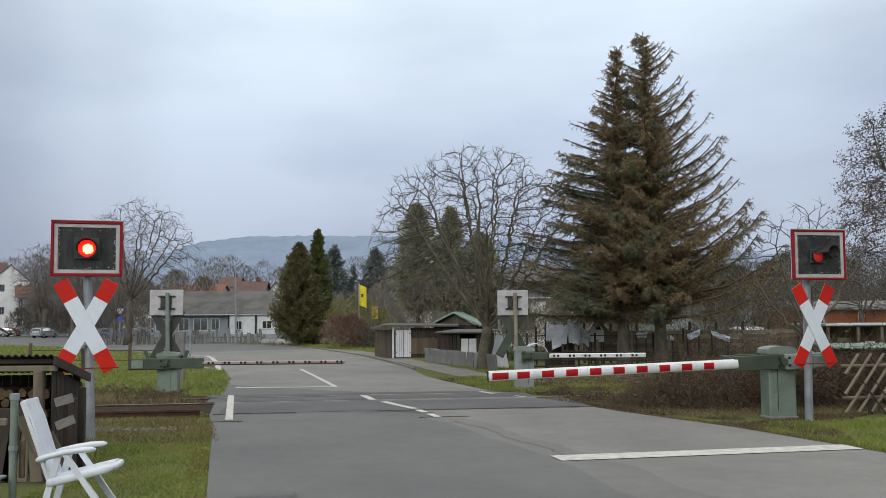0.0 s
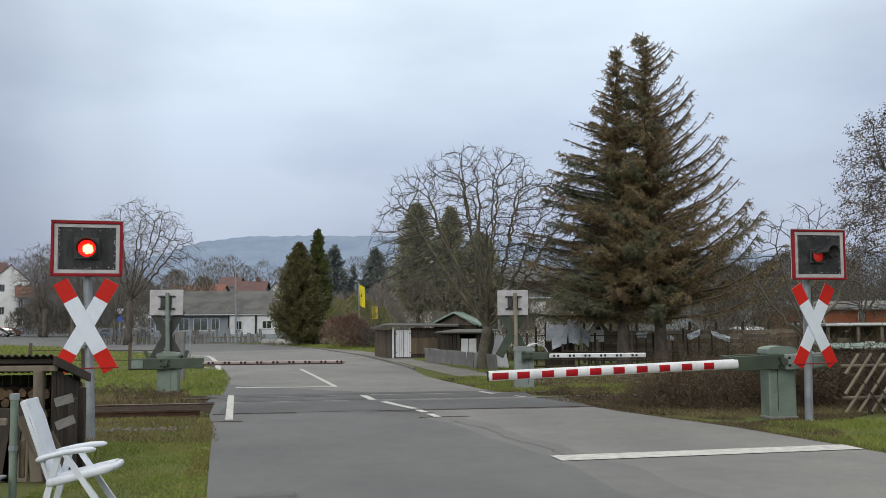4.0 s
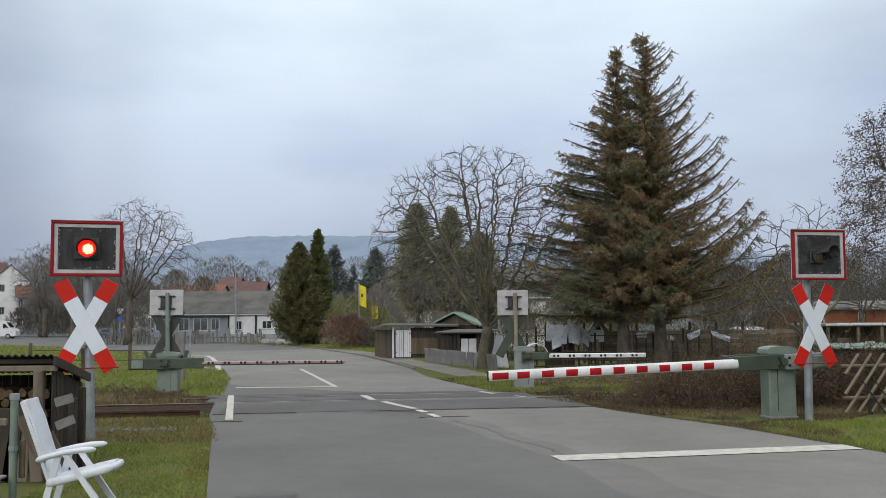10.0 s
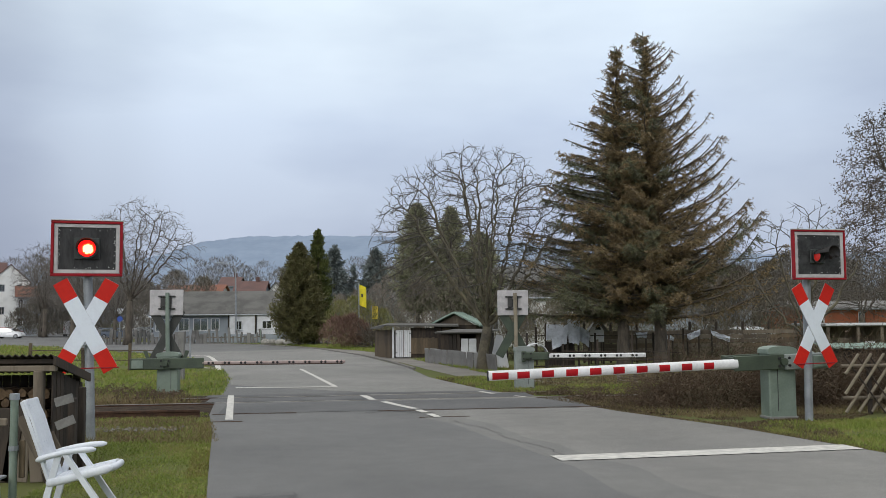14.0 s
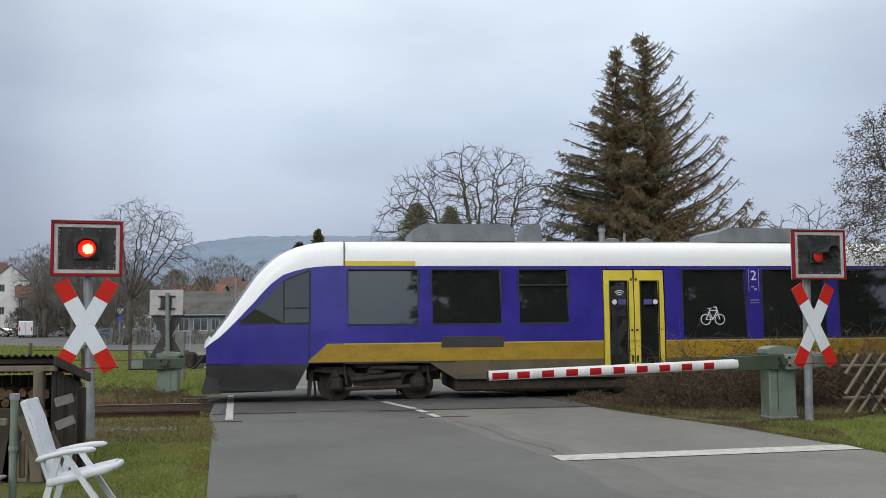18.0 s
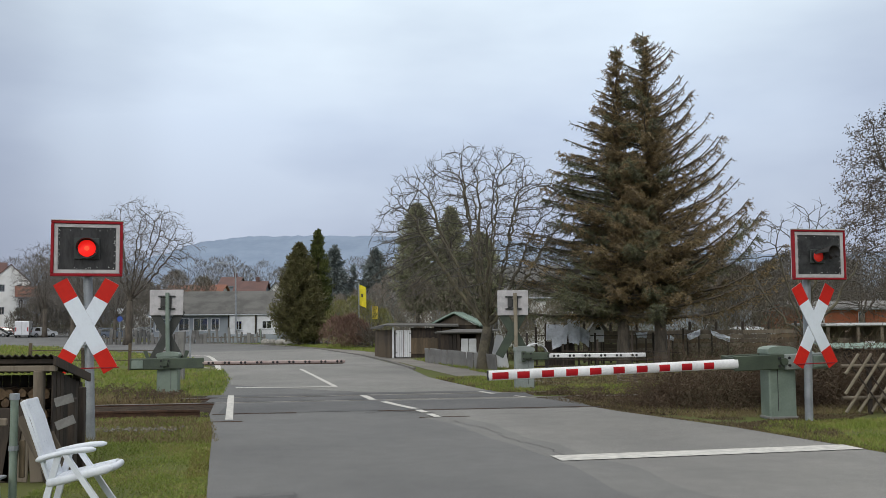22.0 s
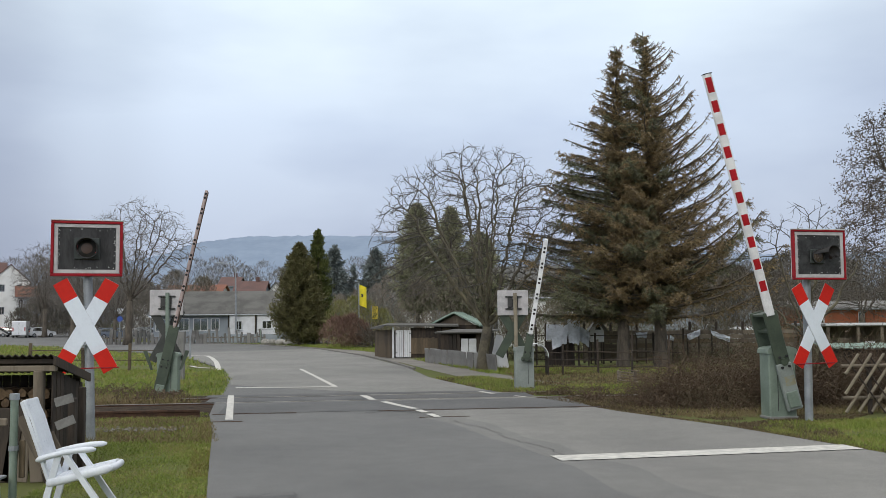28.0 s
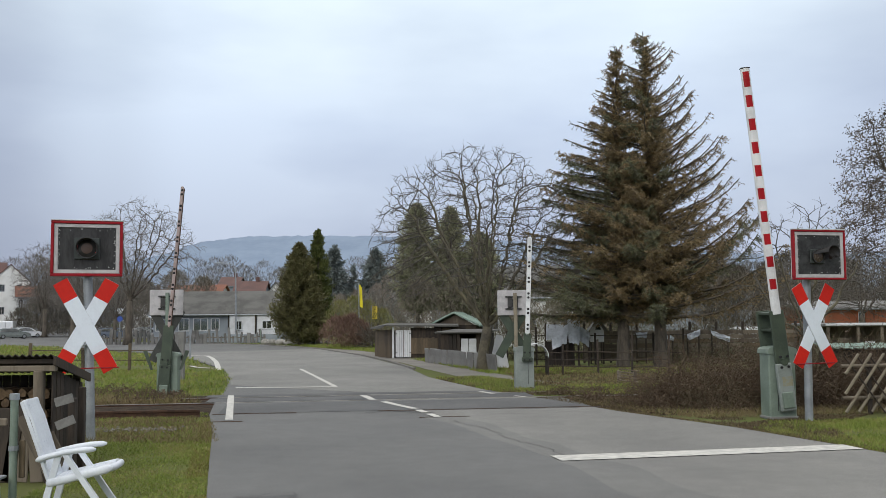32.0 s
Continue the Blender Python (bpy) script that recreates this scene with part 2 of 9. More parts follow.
INSIDE = mat("train_inside", (0.075, 0.075, 0.08), (0.045, 0.045, 0.05), rough=0.8, bump=0.0)
ICONWHITE = mat("icon_white", (0.75, 0.76, 0.77), (0.68, 0.69, 0.7), rough=0.5, bump=0.0)
CRESTRED = mat("faded_crest_red", (0.20, 0.045, 0.05), (0.15, 0.04, 0.05), rough=0.5, bump=0.0)
ICONGREY = mat("icon_greyed", (0.36, 0.36, 0.44), (0.30, 0.30, 0.38), rough=0.5, bump=0.0)
ICONBLUE = mat("sticker_violet", (0.10, 0.09, 0.32), (0.09, 0.08, 0.27), rough=0.5, bump=0.0)

PLASTICWHITE = mat("garden_plastic", (0.72, 0.75, 0.80), (0.62, 0.65, 0.70), rough=0.4, scale=2, fine=30, bump=0.02)
WOODGREY = mat("weathered_wood", (0.20, 0.165, 0.125), (0.10, 0.08, 0.06), rough=0.9, scale=3, fine=30, stretch=(1, 1, 0.15), bump=0.4, vary=0.25)
WOODDARK = mat("dark_old_wood", (0.060, 0.045, 0.034), (0.028, 0.022, 0.018), rough=0.9, scale=3, fine=30, stretch=(1, 1, 0.2), bump=0.4, vary=0.2)
POSTTAN = mat("tan_weathered_wood", (0.275, 0.24, 0.175), (0.185, 0.158, 0.115), rough=0.85, scale=3, fine=30, bump=0.2)
WOODTAN = mat("brown_boarding", (0.15, 0.11, 0.068), (0.085, 0.064, 0.042), rough=0.85, scale=3, fine=30, stretch=(1, 1, 0.2), bump=0.3, vary=0.2)
LOGEND = mat("cut_log_end", (0.16, 0.105, 0.058), (0.085, 0.055, 0.032), rough=0.9, scale=14, fine=40, vary=0.3)
CORRUGATED = mat("mossy_corrugated_sheet", (0.055, 0.044, 0.034), (0.028, 0.025, 0.020), rough=0.85, scale=4, fine=30, bump=0.3)
BARK = mat("bark", (0.125, 0.105, 0.082), (0.062, 0.052, 0.042), rough=0.95, scale=5, fine=30, bump=0.6, stretch=(1, 1, 0.3))
TWIG = mat("bare_twigs", (0.105, 0.092, 0.078), (0.07, 0.060, 0.052), rough=0.9, scale=1.5, bump=0.0)
WALNUTBARK = mat("mossy_bark", (0.150, 0.132, 0.085), (0.062, 0.054, 0.043), rough=0.95, scale=1.1, fine=14, bump=0.6, contrast=0.7)
WALNUTTWIG = mat("walnut_twigs", (0.112, 0.10, 0.078), (0.058, 0.052, 0.048), rough=0.9, scale=0.9, fine=6, bump=0.0, contrast=0.7)
# paler copy of the bare twigs, with distance haze in the colour
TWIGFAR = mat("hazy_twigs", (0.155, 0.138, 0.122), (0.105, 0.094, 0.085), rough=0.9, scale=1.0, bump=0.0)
NEEDLE_BROWN = leaf_mat("dead_needles", [(0.185, 0.139, 0.071), (0.255, 0.184, 0.094), (0.303, 0.211, 0.112), (0.222, 0.190, 0.093)])
NEEDLE_GREEN = leaf_mat("spruce_needles", [(0.108, 0.120, 0.074), (0.156, 0.165, 0.094), (0.200, 0.192, 0.104)])
THUJA = leaf_mat("thuja_leaves", [(0.072, 0.086, 0.029), (0.100, 0.117, 0.035), (0.128, 0.138, 0.042)])
THUJABROWN = leaf_mat("thuja_winter_leaves", [(0.096, 0.091, 0.042), (0.122, 0.112, 0.050), (0.144, 0.128, 0.056), (0.117, 0.120, 0.050)])
IVY = leaf_mat("conifer_mossy", [(0.180, 0.188, 0.116), (0.240, 0.244, 0.148), (0.284, 0.276, 0.172)])
# fir green paled towards blue-grey to stand for the haze
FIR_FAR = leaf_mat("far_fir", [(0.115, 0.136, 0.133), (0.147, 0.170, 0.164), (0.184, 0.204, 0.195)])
HEDGEOLIVE = leaf_mat("olive_brown_twigs", [(0.065, 0.055, 0.036), (0.10, 0.085, 0.055), (0.13, 0.115, 0.07), (0.085, 0.09, 0.045)])
HEDGERED = leaf_mat("reddish_twigs", [(0.12, 0.072, 0.056), (0.17, 0.105, 0.08), (0.21, 0.135, 0.10)])
BRAMBLE = leaf_mat("bramble", [(0.066, 0.045, 0.030), (0.102, 0.070, 0.047), (0.132, 0.094, 0.062), (0.080, 0.066, 0.038)])
DRYLEAF = leaf_mat("withered_leaves", [(0.113, 0.090, 0.068), (0.171, 0.144, 0.113), (0.081, 0.065, 0.050)])
BLADE = leaf_mat("grass_blades", [(0.119, 0.163, 0.031), (0.172, 0.228, 0.043), (0.228, 0.268, 0.055), (0.254, 0.215, 0.086)])
BLADEDRY = leaf_mat("withered_grass", [(0.15, 0.11, 0.06), (0.22, 0.17, 0.09), (0.16, 0.165, 0.055)])
MOSS = leaf_mat("road_edge_moss", [(0.170, 0.162, 0.043), (0.221, 0.200, 0.055), (0.187, 0.149, 0.068), (0.162, 0.178, 0.043)])
LITTER = leaf_mat("fallen_leaves", [(0.064, 0.047, 0.029), (0.106, 0.078, 0.047), (0.145, 0.111, 0.064), (0.085, 0.070, 0.038)])
# wood brown lightened and greyed, haze painted in
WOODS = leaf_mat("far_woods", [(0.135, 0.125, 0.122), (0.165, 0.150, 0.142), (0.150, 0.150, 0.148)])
# distance haze is mixed into the hill's blue colour
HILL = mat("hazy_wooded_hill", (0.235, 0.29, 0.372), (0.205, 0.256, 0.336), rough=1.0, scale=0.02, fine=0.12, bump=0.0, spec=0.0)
RENDERWHITE = mat("white_render", (0.74, 0.74, 0.72), (0.63, 0.63, 0.61), rough=0.9, scale=0.8, fine=20)
RENDERGREY = mat("blue_grey_render", (0.30, 0.33, 0.36), (0.23, 0.255, 0.28), rough=0.9, scale=0.8, fine=20)
ROOFSLATE = mat("grey_roof_sheet", (0.125, 0.12, 0.112), (0.07, 0.068, 0.062), rough=0.9, scale=0.7, fine=8, bump=0.3)
ROOFRED = mat("red_tiles", (0.215, 0.083, 0.048), (0.15, 0.062, 0.042), rough=0.85, scale=0.8, fine=6, bump=0.4)
ORANGEWALL = mat("orange_red_brick", (0.34, 0.108, 0.05), (0.25, 0.085, 0.042), rough=0.85, scale=0.8, fine=12, bump=0.2)
ROOFBROWN = mat("brown_tiles", (0.13, 0.072, 0.062), (0.095, 0.053, 0.048), rough=0.85, scale=0.8, fine=6, bump=0.4)
ROOFGREEN = mat("green_roof_felt", (0.27, 0.36, 0.305), (0.16, 0.22, 0.18), rough=0.8, scale=1, fine=12)
WOODSHED = mat("dark_brown_boarding", (0.105, 0.078, 0.050), (0.055, 0.042, 0.030), rough=0.88, scale=3, fine=30, stretch=(1, 1, 0.2), bump=0.3, vary=0.3)
PANE = glass_mat("window_glass", (0.4, 0.45, 0.5), clear=0.2)
PANELIGHT = glass_mat("clear_window_glass", (0.85, 0.9, 0.95), clear=0.75)
PAINTWHITE = mat("white_paint", (0.66, 0.67, 0.68), (0.55, 0.55, 0.56), rough=0.5, scale=2)
SHEETPALE = mat("clouded_plastic", (0.66, 0.70, 0.76), (0.42, 0.45, 0.50), rough=0.5, scale=3, fine=12, bump=0.3, contrast=0.8)
CONCRETE = mat("grey_concrete", (0.21, 0.205, 0.195), (0.13, 0.125, 0.118), rough=0.9, scale=2, fine=25, bump=0.2, vary=0.3)
BOULDER = mat("pale_boulder", (0.38, 0.36, 0.33), (0.22, 0.21, 0.19), rough=0.9, scale=5, bump=0.3, vary=0.3)
FLAGYELLOW = mat("flag_yellow", (0.72, 0.60, 0.02), (0.60, 0.50, 0.02), rough=0.7, scale=2, bump=0.0)
TYRE = mat("tyre", (0.02, 0.02, 0.02), (0.03, 0.03, 0.03), rough=0.85)
RIM = mat("wheel_rim", (0.35, 0.36, 0.37), (0.25, 0.26, 0.27), rough=0.4, metal=0.6)
CARGLASS = glass_mat("car_glass", (0.25, 0.28, 0.3), clear=0.2)
TAILLIGHT = mat("tail_lamp_red", (0.40, 0.02, 0.02), (0.3, 0.02, 0.02), rough=0.3, bump=0.0)
HEADLIGHT = mat("headlamp_glass", (0.55, 0.57, 0.6), (0.45, 0.46, 0.5), rough=0.2, bump=0.0)
SIGNBLUE = mat("sign_blue", (0.03, 0.08, 0.36), (0.03, 0.07, 0.3), rough=0.5, bump=0.0)


# ---------------------------------------------------------------- building blocks
class Geo:
    """Collects vertices and faces of one mesh."""

    def __init__(self):
        self.v, self.f, self.m = [], [], Matrix.Identity(4)

    def add(self, verts, faces):
        k, m = len(self.v), self.m
        self.v += [tuple(m @ Vector(p)) for p in verts]
        self.f += [tuple(i + k for i in f) for f in faces]
        return self

    def box(self, c, s, b=0.0, m=None):
        """A box of size s about c with chamfered edges."""
        h = [a / 2 for a in s]
        b = min(b, min(h) * 0.9)
        if b <= 0:
            v = [(x * h[0], y * h[1], z * h[2]) for x in (-1, 1) for y in (-1, 1) for z in (-1, 1)]
            f = [(0, 1, 3, 2), (4, 6, 7, 5), (0, 4, 5, 1), (2, 3, 7, 6), (0, 2, 6, 4), (1, 5, 7, 3)]
        else:
            v, idx, f = [], {}, []
            for x in (-1, 1):
                for y in (-1, 1):
                    for z in (-1, 1):
                        for a in range(3):
                            idx[x, y, z, a] = len(v)
                            v.append(tuple(g * (h[i] - (0 if i == a else b)) for i, g in enumerate((x, y, z))))
            for a in range(3):
                o = [i for i in range(3) if i != a]
                for g in (-1, 1):
                    ring = []
                    for p, q in ((-1, -1), (1, -1), (1, 1), (-1, 1)):
                        k = [0, 0, 0]
                        k[a], k[o[0]], k[o[1]] = g, p, q
                        ring.append(idx[k[0], k[1], k[2], a])
                    f.append(tuple(ring))
                for p in (-1, 1):
                    for q in (-1, 1):
                        k0, k1 = [0, 0, 0], [0, 0, 0]
                        k0[a], k0[o[0]], k0[o[1]] = -1, p, q
                        k1[a], k1[o[0]], k1[o[1]] = 1, p, q
                        f.append((idx[(*k0, o[0])], idx[(*k1, o[0])], idx[(*k1, o[1])], idx[(*k0, o[1])]))
            for x in (-1, 1):
                for y in (-1, 1):
                    for z in (-1, 1):
                        f.append(tuple(idx[x, y, z, a] for a in range(3)))
        t = Matrix.Translation(c) @ (m or Matrix.Identity(4))
        return self.add([t @ Vector(p) for p in v], f)

    def tube(self, pts, rad, n=8, caps=True):
        """A round bar through the points; rad is one radius or one for each point."""
        rad = [rad] * len(pts) if not hasattr(rad, "__len__") else rad
        v, f = [], []
        pts = [Vector(p) for p in pts]
        for i, p in enumerate(pts):
            d = (pts[min(i + 1, len(pts) - 1)] - pts[max(i - 1, 0)]).normalized()
            a = d.cross(Vector((0, 0, 1)) if abs(d.z) < 0.95 else Vector((1, 0, 0))).normalized()
            b = d.cross(a)
            for k in range(n):
                w = 2 * math.pi * k / n
                v.append(p + (a * math.cos(w) + b * math.sin(w)) * rad[i])
        for i in range(len(pts) - 1):
            for k in range(n):
                f.append((i * n + k, i * n + (k + 1) % n, (i + 1) * n + (k + 1) % n, (i + 1) * n + k))
        if caps and n > 2:
            f += [tuple(range(n))[::-1], tuple((len(pts) - 1) * n + k for k in range(n))]
        return self.add(v, f)

    def prism(self, poly, a, b, axis="y"):
        """A flat outline, thick from a to b along an axis. Outline coordinates: the other two axes in order."""
        def put(p, w):
            return {"x": (w, p[0], p[1]), "y": (p[0], w, p[1]), "z": (p[0], p[1], w)}[axis]
        n = len(poly)
        v = [put(p, a) for p in poly] + [put(p, b) for p in poly]
        f = [tuple(range(n))[::-1], tuple(range(n, 2 * n))]
        f += [(i, (i + 1) % n, n + (i + 1) % n, n + i) for i in range(n)]
        return self.add(v, f)

    def grid(self, rows):
        """A sheet through equally long rows of points."""
        n = len(rows[0])
        v = [p for r in rows for p in r]
        f = [(i * n + k, i * n + k + 1, (i + 1) * n + k + 1, (i + 1) * n + k) for i in range(len(rows) - 1) for k in range(n - 1)]
        return self.add(v, f)

    def ball(self, c, r, n=8, s=(1, 1, 1), wob=0.0, rng=None):
        v, f = [], []
        for i in range(n + 1):
            for k in range(2 * n):
                a, w = math.pi * i / n, math.pi * k / n
                q = r * (1 + (rng.uniform(-wob, wob) if rng and 0 < i < n else 0))
                v.append((c[0] + q * s[0] * math.sin(a) * math.cos(w), c[1] + q * s[1] * math.sin(a) * math.sin(w), c[2] + q * s[2] * math.cos(a)))
        for i in range(n):
            for k in range(2 * n):
                f.append((i * 2 * n + k, i * 2 * n + (k + 1) % (2 * n), (i + 1) * 2 * n + (k + 1) % (2 * n), (i + 1) * 2 * n + k))
        return self.add(v, f)

    def mesh(self, name, material, smooth=False):
        d = bpy.data.meshes.new(name)
        d.from_pydata(self.v, [], self.f)
        if len(self.f) < 6000:
            bm = bmesh.new()
            bm.from_mesh(d)
            bmesh.ops.recalc_face_normals(bm, faces=bm.faces)
            bm.to_mesh(d)
            bm.free()
        if smooth:
            d.shade_smooth()
            if smooth != "all":
                d.set_sharp_from_angle(angle=radians(35))
        d.materials.append(material)
        return d


def part(name, geo, material, parent, label="", smooth=False):
    """One mesh object under a thing or part; geo may be a mesh that is shared."""
    ob = new(name, geo.mesh(name, material, smooth) if isinstance(geo, Geo) else geo)
    ob.parent = parent
    if label:
        ob["label"] = label
    return ob


def thing(name, label, category, m=None, group="", kind=""):
    ob = tagged(new(name), label, category, group, kind)
    ob.empty_display_size = 0.1
    if m is not None:
        ob.matrix_world = m
    return ob


def whole(name, geo, material, label, category, group="", kind="", smooth=False, m=None):
    """A thing or piece of the setting that is one mesh."""
    ob = tagged(new(name, geo.mesh(name, material, smooth)), label, category, group, kind)
    if m is not None:
        ob.matrix_world = m
    return ob


def B(c, s, b=0.0, m=None):
    return Geo().box(c, s, b, m)


def T(pts, r, n=8):
    return Geo().tube(pts, r, n)


# ---------------------------------------------------------------- ground, road, tracks
TURN = radians(8.0)
UX, UY = math.cos(TURN), math.sin(TURN)


def on_track(s, off=0.0, z=0.0):
    """A place along the line: s metres along it, off metres to its far side from the main track's centre."""
    return (UX * s - UY * off, 24.145 + UY * s + UX * off, z)


rng = random.Random(7)
g = Geo()
ring_r = [0, 12, 20, 30, 45, 70, 110, 180, 300, 600, 1200, 2600]
rows = []
for r in ring_r:
    rows.append([(r * math.cos(2 * math.pi * k / 48), 25 + r * math.sin(2 * math.pi * k / 48), -0.035) for k in range(49)])
g.grid(rows)
whole("ground", g, GRASSLAND, "short winter grass with brown bare patches", "ground", kind="structure")

RIGHT = [(14.0, -12.0), (7.1, 10.0), (6.19, 13.66), (5.06, 16.96), (3.63, 19.9), (2.36, 23.3), (1.2, 26.0), (0.2, 29.5), (-0.49, 32.07), (-1.51, 39.04), (-4.42, 51.75), (-8.55, 64.74),
         (-13.84, 74.86), (-24, 86), (-38, 98), (-62, 119), (-112, 150)]
LEFT = [(3.5, -12.0), (-2.45, 10.0), (-3.3, 13.66), (-4.05, 16.96), (-4.82, 19.9), (-5.5, 23.3), (-5.95, 26.0), (-6.6, 29.5), (-7.2, 32.07), (-9.0, 39.04), (-12.6, 48.5), (-17, 57.5),
        (-23.5, 66), (-33, 76), (-46, 88), (-68, 106), (-116, 135)]


def strip(left, right, z, n=6, thick=0.05):
    rows = []
    for a, b in zip(left, right):
        rows.append([(a[0] + (b[0] - a[0]) * k / n, a[1] + (b[1] - a[1]) * k / n, z) for k in range(n + 1)])
    g = Geo().grid(rows)
    for side in (left, right):
        g.grid([[(p[0], p[1], z) for p in side], [(p[0], p[1], z - thick) for p in side]])
    return g


def line_on(pts, width, z):
    """A painted or laid band along a line on the ground."""
    rows = []
    for i, p in enumerate(pts):
        a, b = Vector(pts[max(0, i - 1)]), Vector(pts[min(len(pts) - 1, i + 1)])
        d = (b - a).normalized()
        q = Vector((-d.y, d.x)) * width / 2
        rows.append([(p[0] + q.x, p[1] + q.y, z), (p[0] - q.x, p[1] - q.y, z)])
    return Geo().grid(rows)


whole("road", strip(LEFT, RIGHT, 0.0), ASPHALT, "grey asphalt road, patched and cracked at the tracks", "road", kind="structure")
# the paler worn lane that leads away on its right half
def along(pts, w):
    k = min(len(pts) - 2, int(w))
    return pts[k][0] + (pts[k + 1][0] - pts[k][0]) * (w - k), pts[k][1] + (pts[k + 1][1] - pts[k][1]) * (w - k)


steps = [i * 11 / 90 for i in range(91)]
mid = []
for w in steps:
    a, b, q = along(LEFT, w), along(RIGHT, w), 0.52 + 0.02 * noise.noise(Vector((w * 2.1, 3.0, 0))) + 0.012 * noise.noise(Vector((w * 14, 5.0, 0)))
    q += (0.015 - q) * min(1.0, max(0.0, (w - 5.9) / 0.9))
    mid.append((a[0] + (b[0] - a[0]) * q, a[1] + (b[1] - a[1]) * q))
whole("road_worn_lane", strip(mid, [(along(RIGHT, w)[0] - 0.05, along(RIGHT, w)[1]) for w in steps], 0.004, 3, 0.0045), ASPHALT_OLD, "paler worn asphalt of the nearside lane", "road", kind="structure")
near = [(p, w) for p, w in zip(mid, steps) if p[1] < 19.5]
seam_g = Geo()
seam_g.grid([[(p[0] + d + 0.18 * noise.noise(Vector((w * 2.6, 7.0 + d, 0))), p[1], h) for p, w in near] for d, h in ((0.46, 0.0035), (0.34, 0.0046), (-0.22, 0.0046), (-0.30, -0.0005))])
whole("road_lane_seam", seam_g, ASPHALT_MID, "half worn asphalt where the two lanes meet", "road", kind="structure")
g = Geo()
g.grid([[(-120, 118, -0.01), (-34, 92, -0.01)], [(-130, 160, -0.01), (-36, 150, -0.01)], [(-190, 290, -0.01), (-60, 290, -0.01)]])
whole("car_park", g, ASPHALT, "grey asphalt car park by the village street", "car park", kind="structure")
# dark asphalt infill between and beside the rails
g = Geo()
g.grid([[on_track(s, o, 0.008) for s in (-5.75, -3, 0, 2.2)] for o in (-0.55, 0.55)])
g.grid([[on_track(s, o, 0.008) for s in (-5.9, -3, 0, 1.5)] for o in (0.95, 1.6)])
g.grid([[on_track(s, o, 0.008) for s in (-5.2, -2.5, 0, 2.75)] for o in (-3.45, -1.05)])
whole("crossing_infill", g, ASPHALT_DARK, "darker asphalt laid between the rails", "road", kind="structure")

whole("pavement", line_on([(3.4, 27.2), (2.2, 30.5), (1.3, 33.1), (0.1, 38.1), (-1.0, 43.4), (-3.2, 52), (-6.2, 60.5), (-11, 70)], 1.7, -0.024), PAVING, "narrow worn asphalt footpath beside the road", "pavement", kind="structure")
kp = [(-1.15, 37.6), (-1.45, 39.04), (-2.6, 45), (-4.3, 51.75), (-8.4, 64.74), (-13.6, 74.86), (-20, 82)]
g = Geo()
n = 0
for i in range(len(kp) - 1):
    a, b = Vector(kp[i]), Vector(kp[i + 1])
    k = max(1, int((b - a).length))
    for j in range(k):
        p, q = a.lerp(b, (j + 0.01) / k), a.lerp(b, (j + 0.99) / k)
        d = (q - p)
        g.box(((p.x + q.x) / 2, (p.y + q.y) / 2, -0.015), (d.length, 0.13, 0.14), 0.02, Matrix.Rotation(math.atan2(d.y, d.x), 4, "Z"))
tagged(whole("kerb", g, KERB, "dark grey kerbstones along the bend", "kerb", kind="structure"))

# painted lines
road_lines = thing("road_markings", "worn white painted stop lines and lane dashes", "marking", kind="structure")
for name, pts, w in (("stop_line", [(1.52, 13.3), (3.7, 13.75), (5.98, 14.22)], 0.5), ("stop_line", [(-5.95, 27.62), (-4.5, 27.65), (-3.05, 27.68)], 0.28),
                     ("centre_line", [(-5.65, 38.0), (-4.4, 33.0), (-3.15, 27.9)], 0.14), ("edge_line", [(-4.16, 18.75), (-4.75, 21.5), (-5.46, 24.8)], 0.15),
                     ("lane_dash", [(-2.05, 24.5), (-1.7, 23.15)], 0.17), ("lane_dash", [(-1.42, 22.6), (-1.0, 21.6), (-0.62, 20.75)], 0.17), ("lane_dash", [(-0.56, 20.5), (-0.38, 19.9)], 0.16),
                     ("lane_dash", [(-0.31, 19.62), (-0.12, 18.98)], 0.15),
                     ("edge_line", [(-14.4, 52.2), (-13.9, 53.6), (-13.0, 53.0), (-11.9, 49.6), (-10.6, 45.0), (-9.5, 40.6), (-8.7, 37.4)], 0.22), ("edge_line", [(-9.3, 39.0), (-10.2, 39.9), (-10.8, 41.2)], 0.16),
                     ("edge_line", [(1.25, 24.7), (0.92, 25.6)], 0.12), ("edge_line", [(2.0, 23.55), (1.75, 24.0)], 0.10)):
    part(name, line_on(pts, w, 0.014), ROADWHITE, road_lines)
g = Geo()
crk = random.Random(3)
seam_line = [p for p in mid if 13.3 < p[1] < 18.9]
for pts in (seam_line, [(-6.6, 34.4), (-4.0, 35.0), (-2.4, 34.3)], [(-2.3, 10.6), (-1.7, 10.9), (-1.55, 10.2)],
            [(-3.6, 18.7), (-1.5, 18.55), (0.2, 19.05)], [(0.9, 19.6), (1.7, 19.5), (2.9, 19.95)]):
    fine = []
    for i in range(len(pts) - 1):
        for j in range(3 if pts is seam_line else 7):
            w = j / (3 if pts is seam_line else 7)
            fine.append((pts[i][0] + (pts[i + 1][0] - pts[i][0]) * w + crk.uniform(-0.05, 0.05), pts[i][1] + (pts[i + 1][1] - pts[i][1]) * w + crk.uniform(-0.05, 0.05)))
    g.add(line_on(fine, 0.016, 0.009).v, [(2 * i, 2 * i + 1, 2 * i + 3, 2 * i + 2) for i in range(len(fine) - 1)])
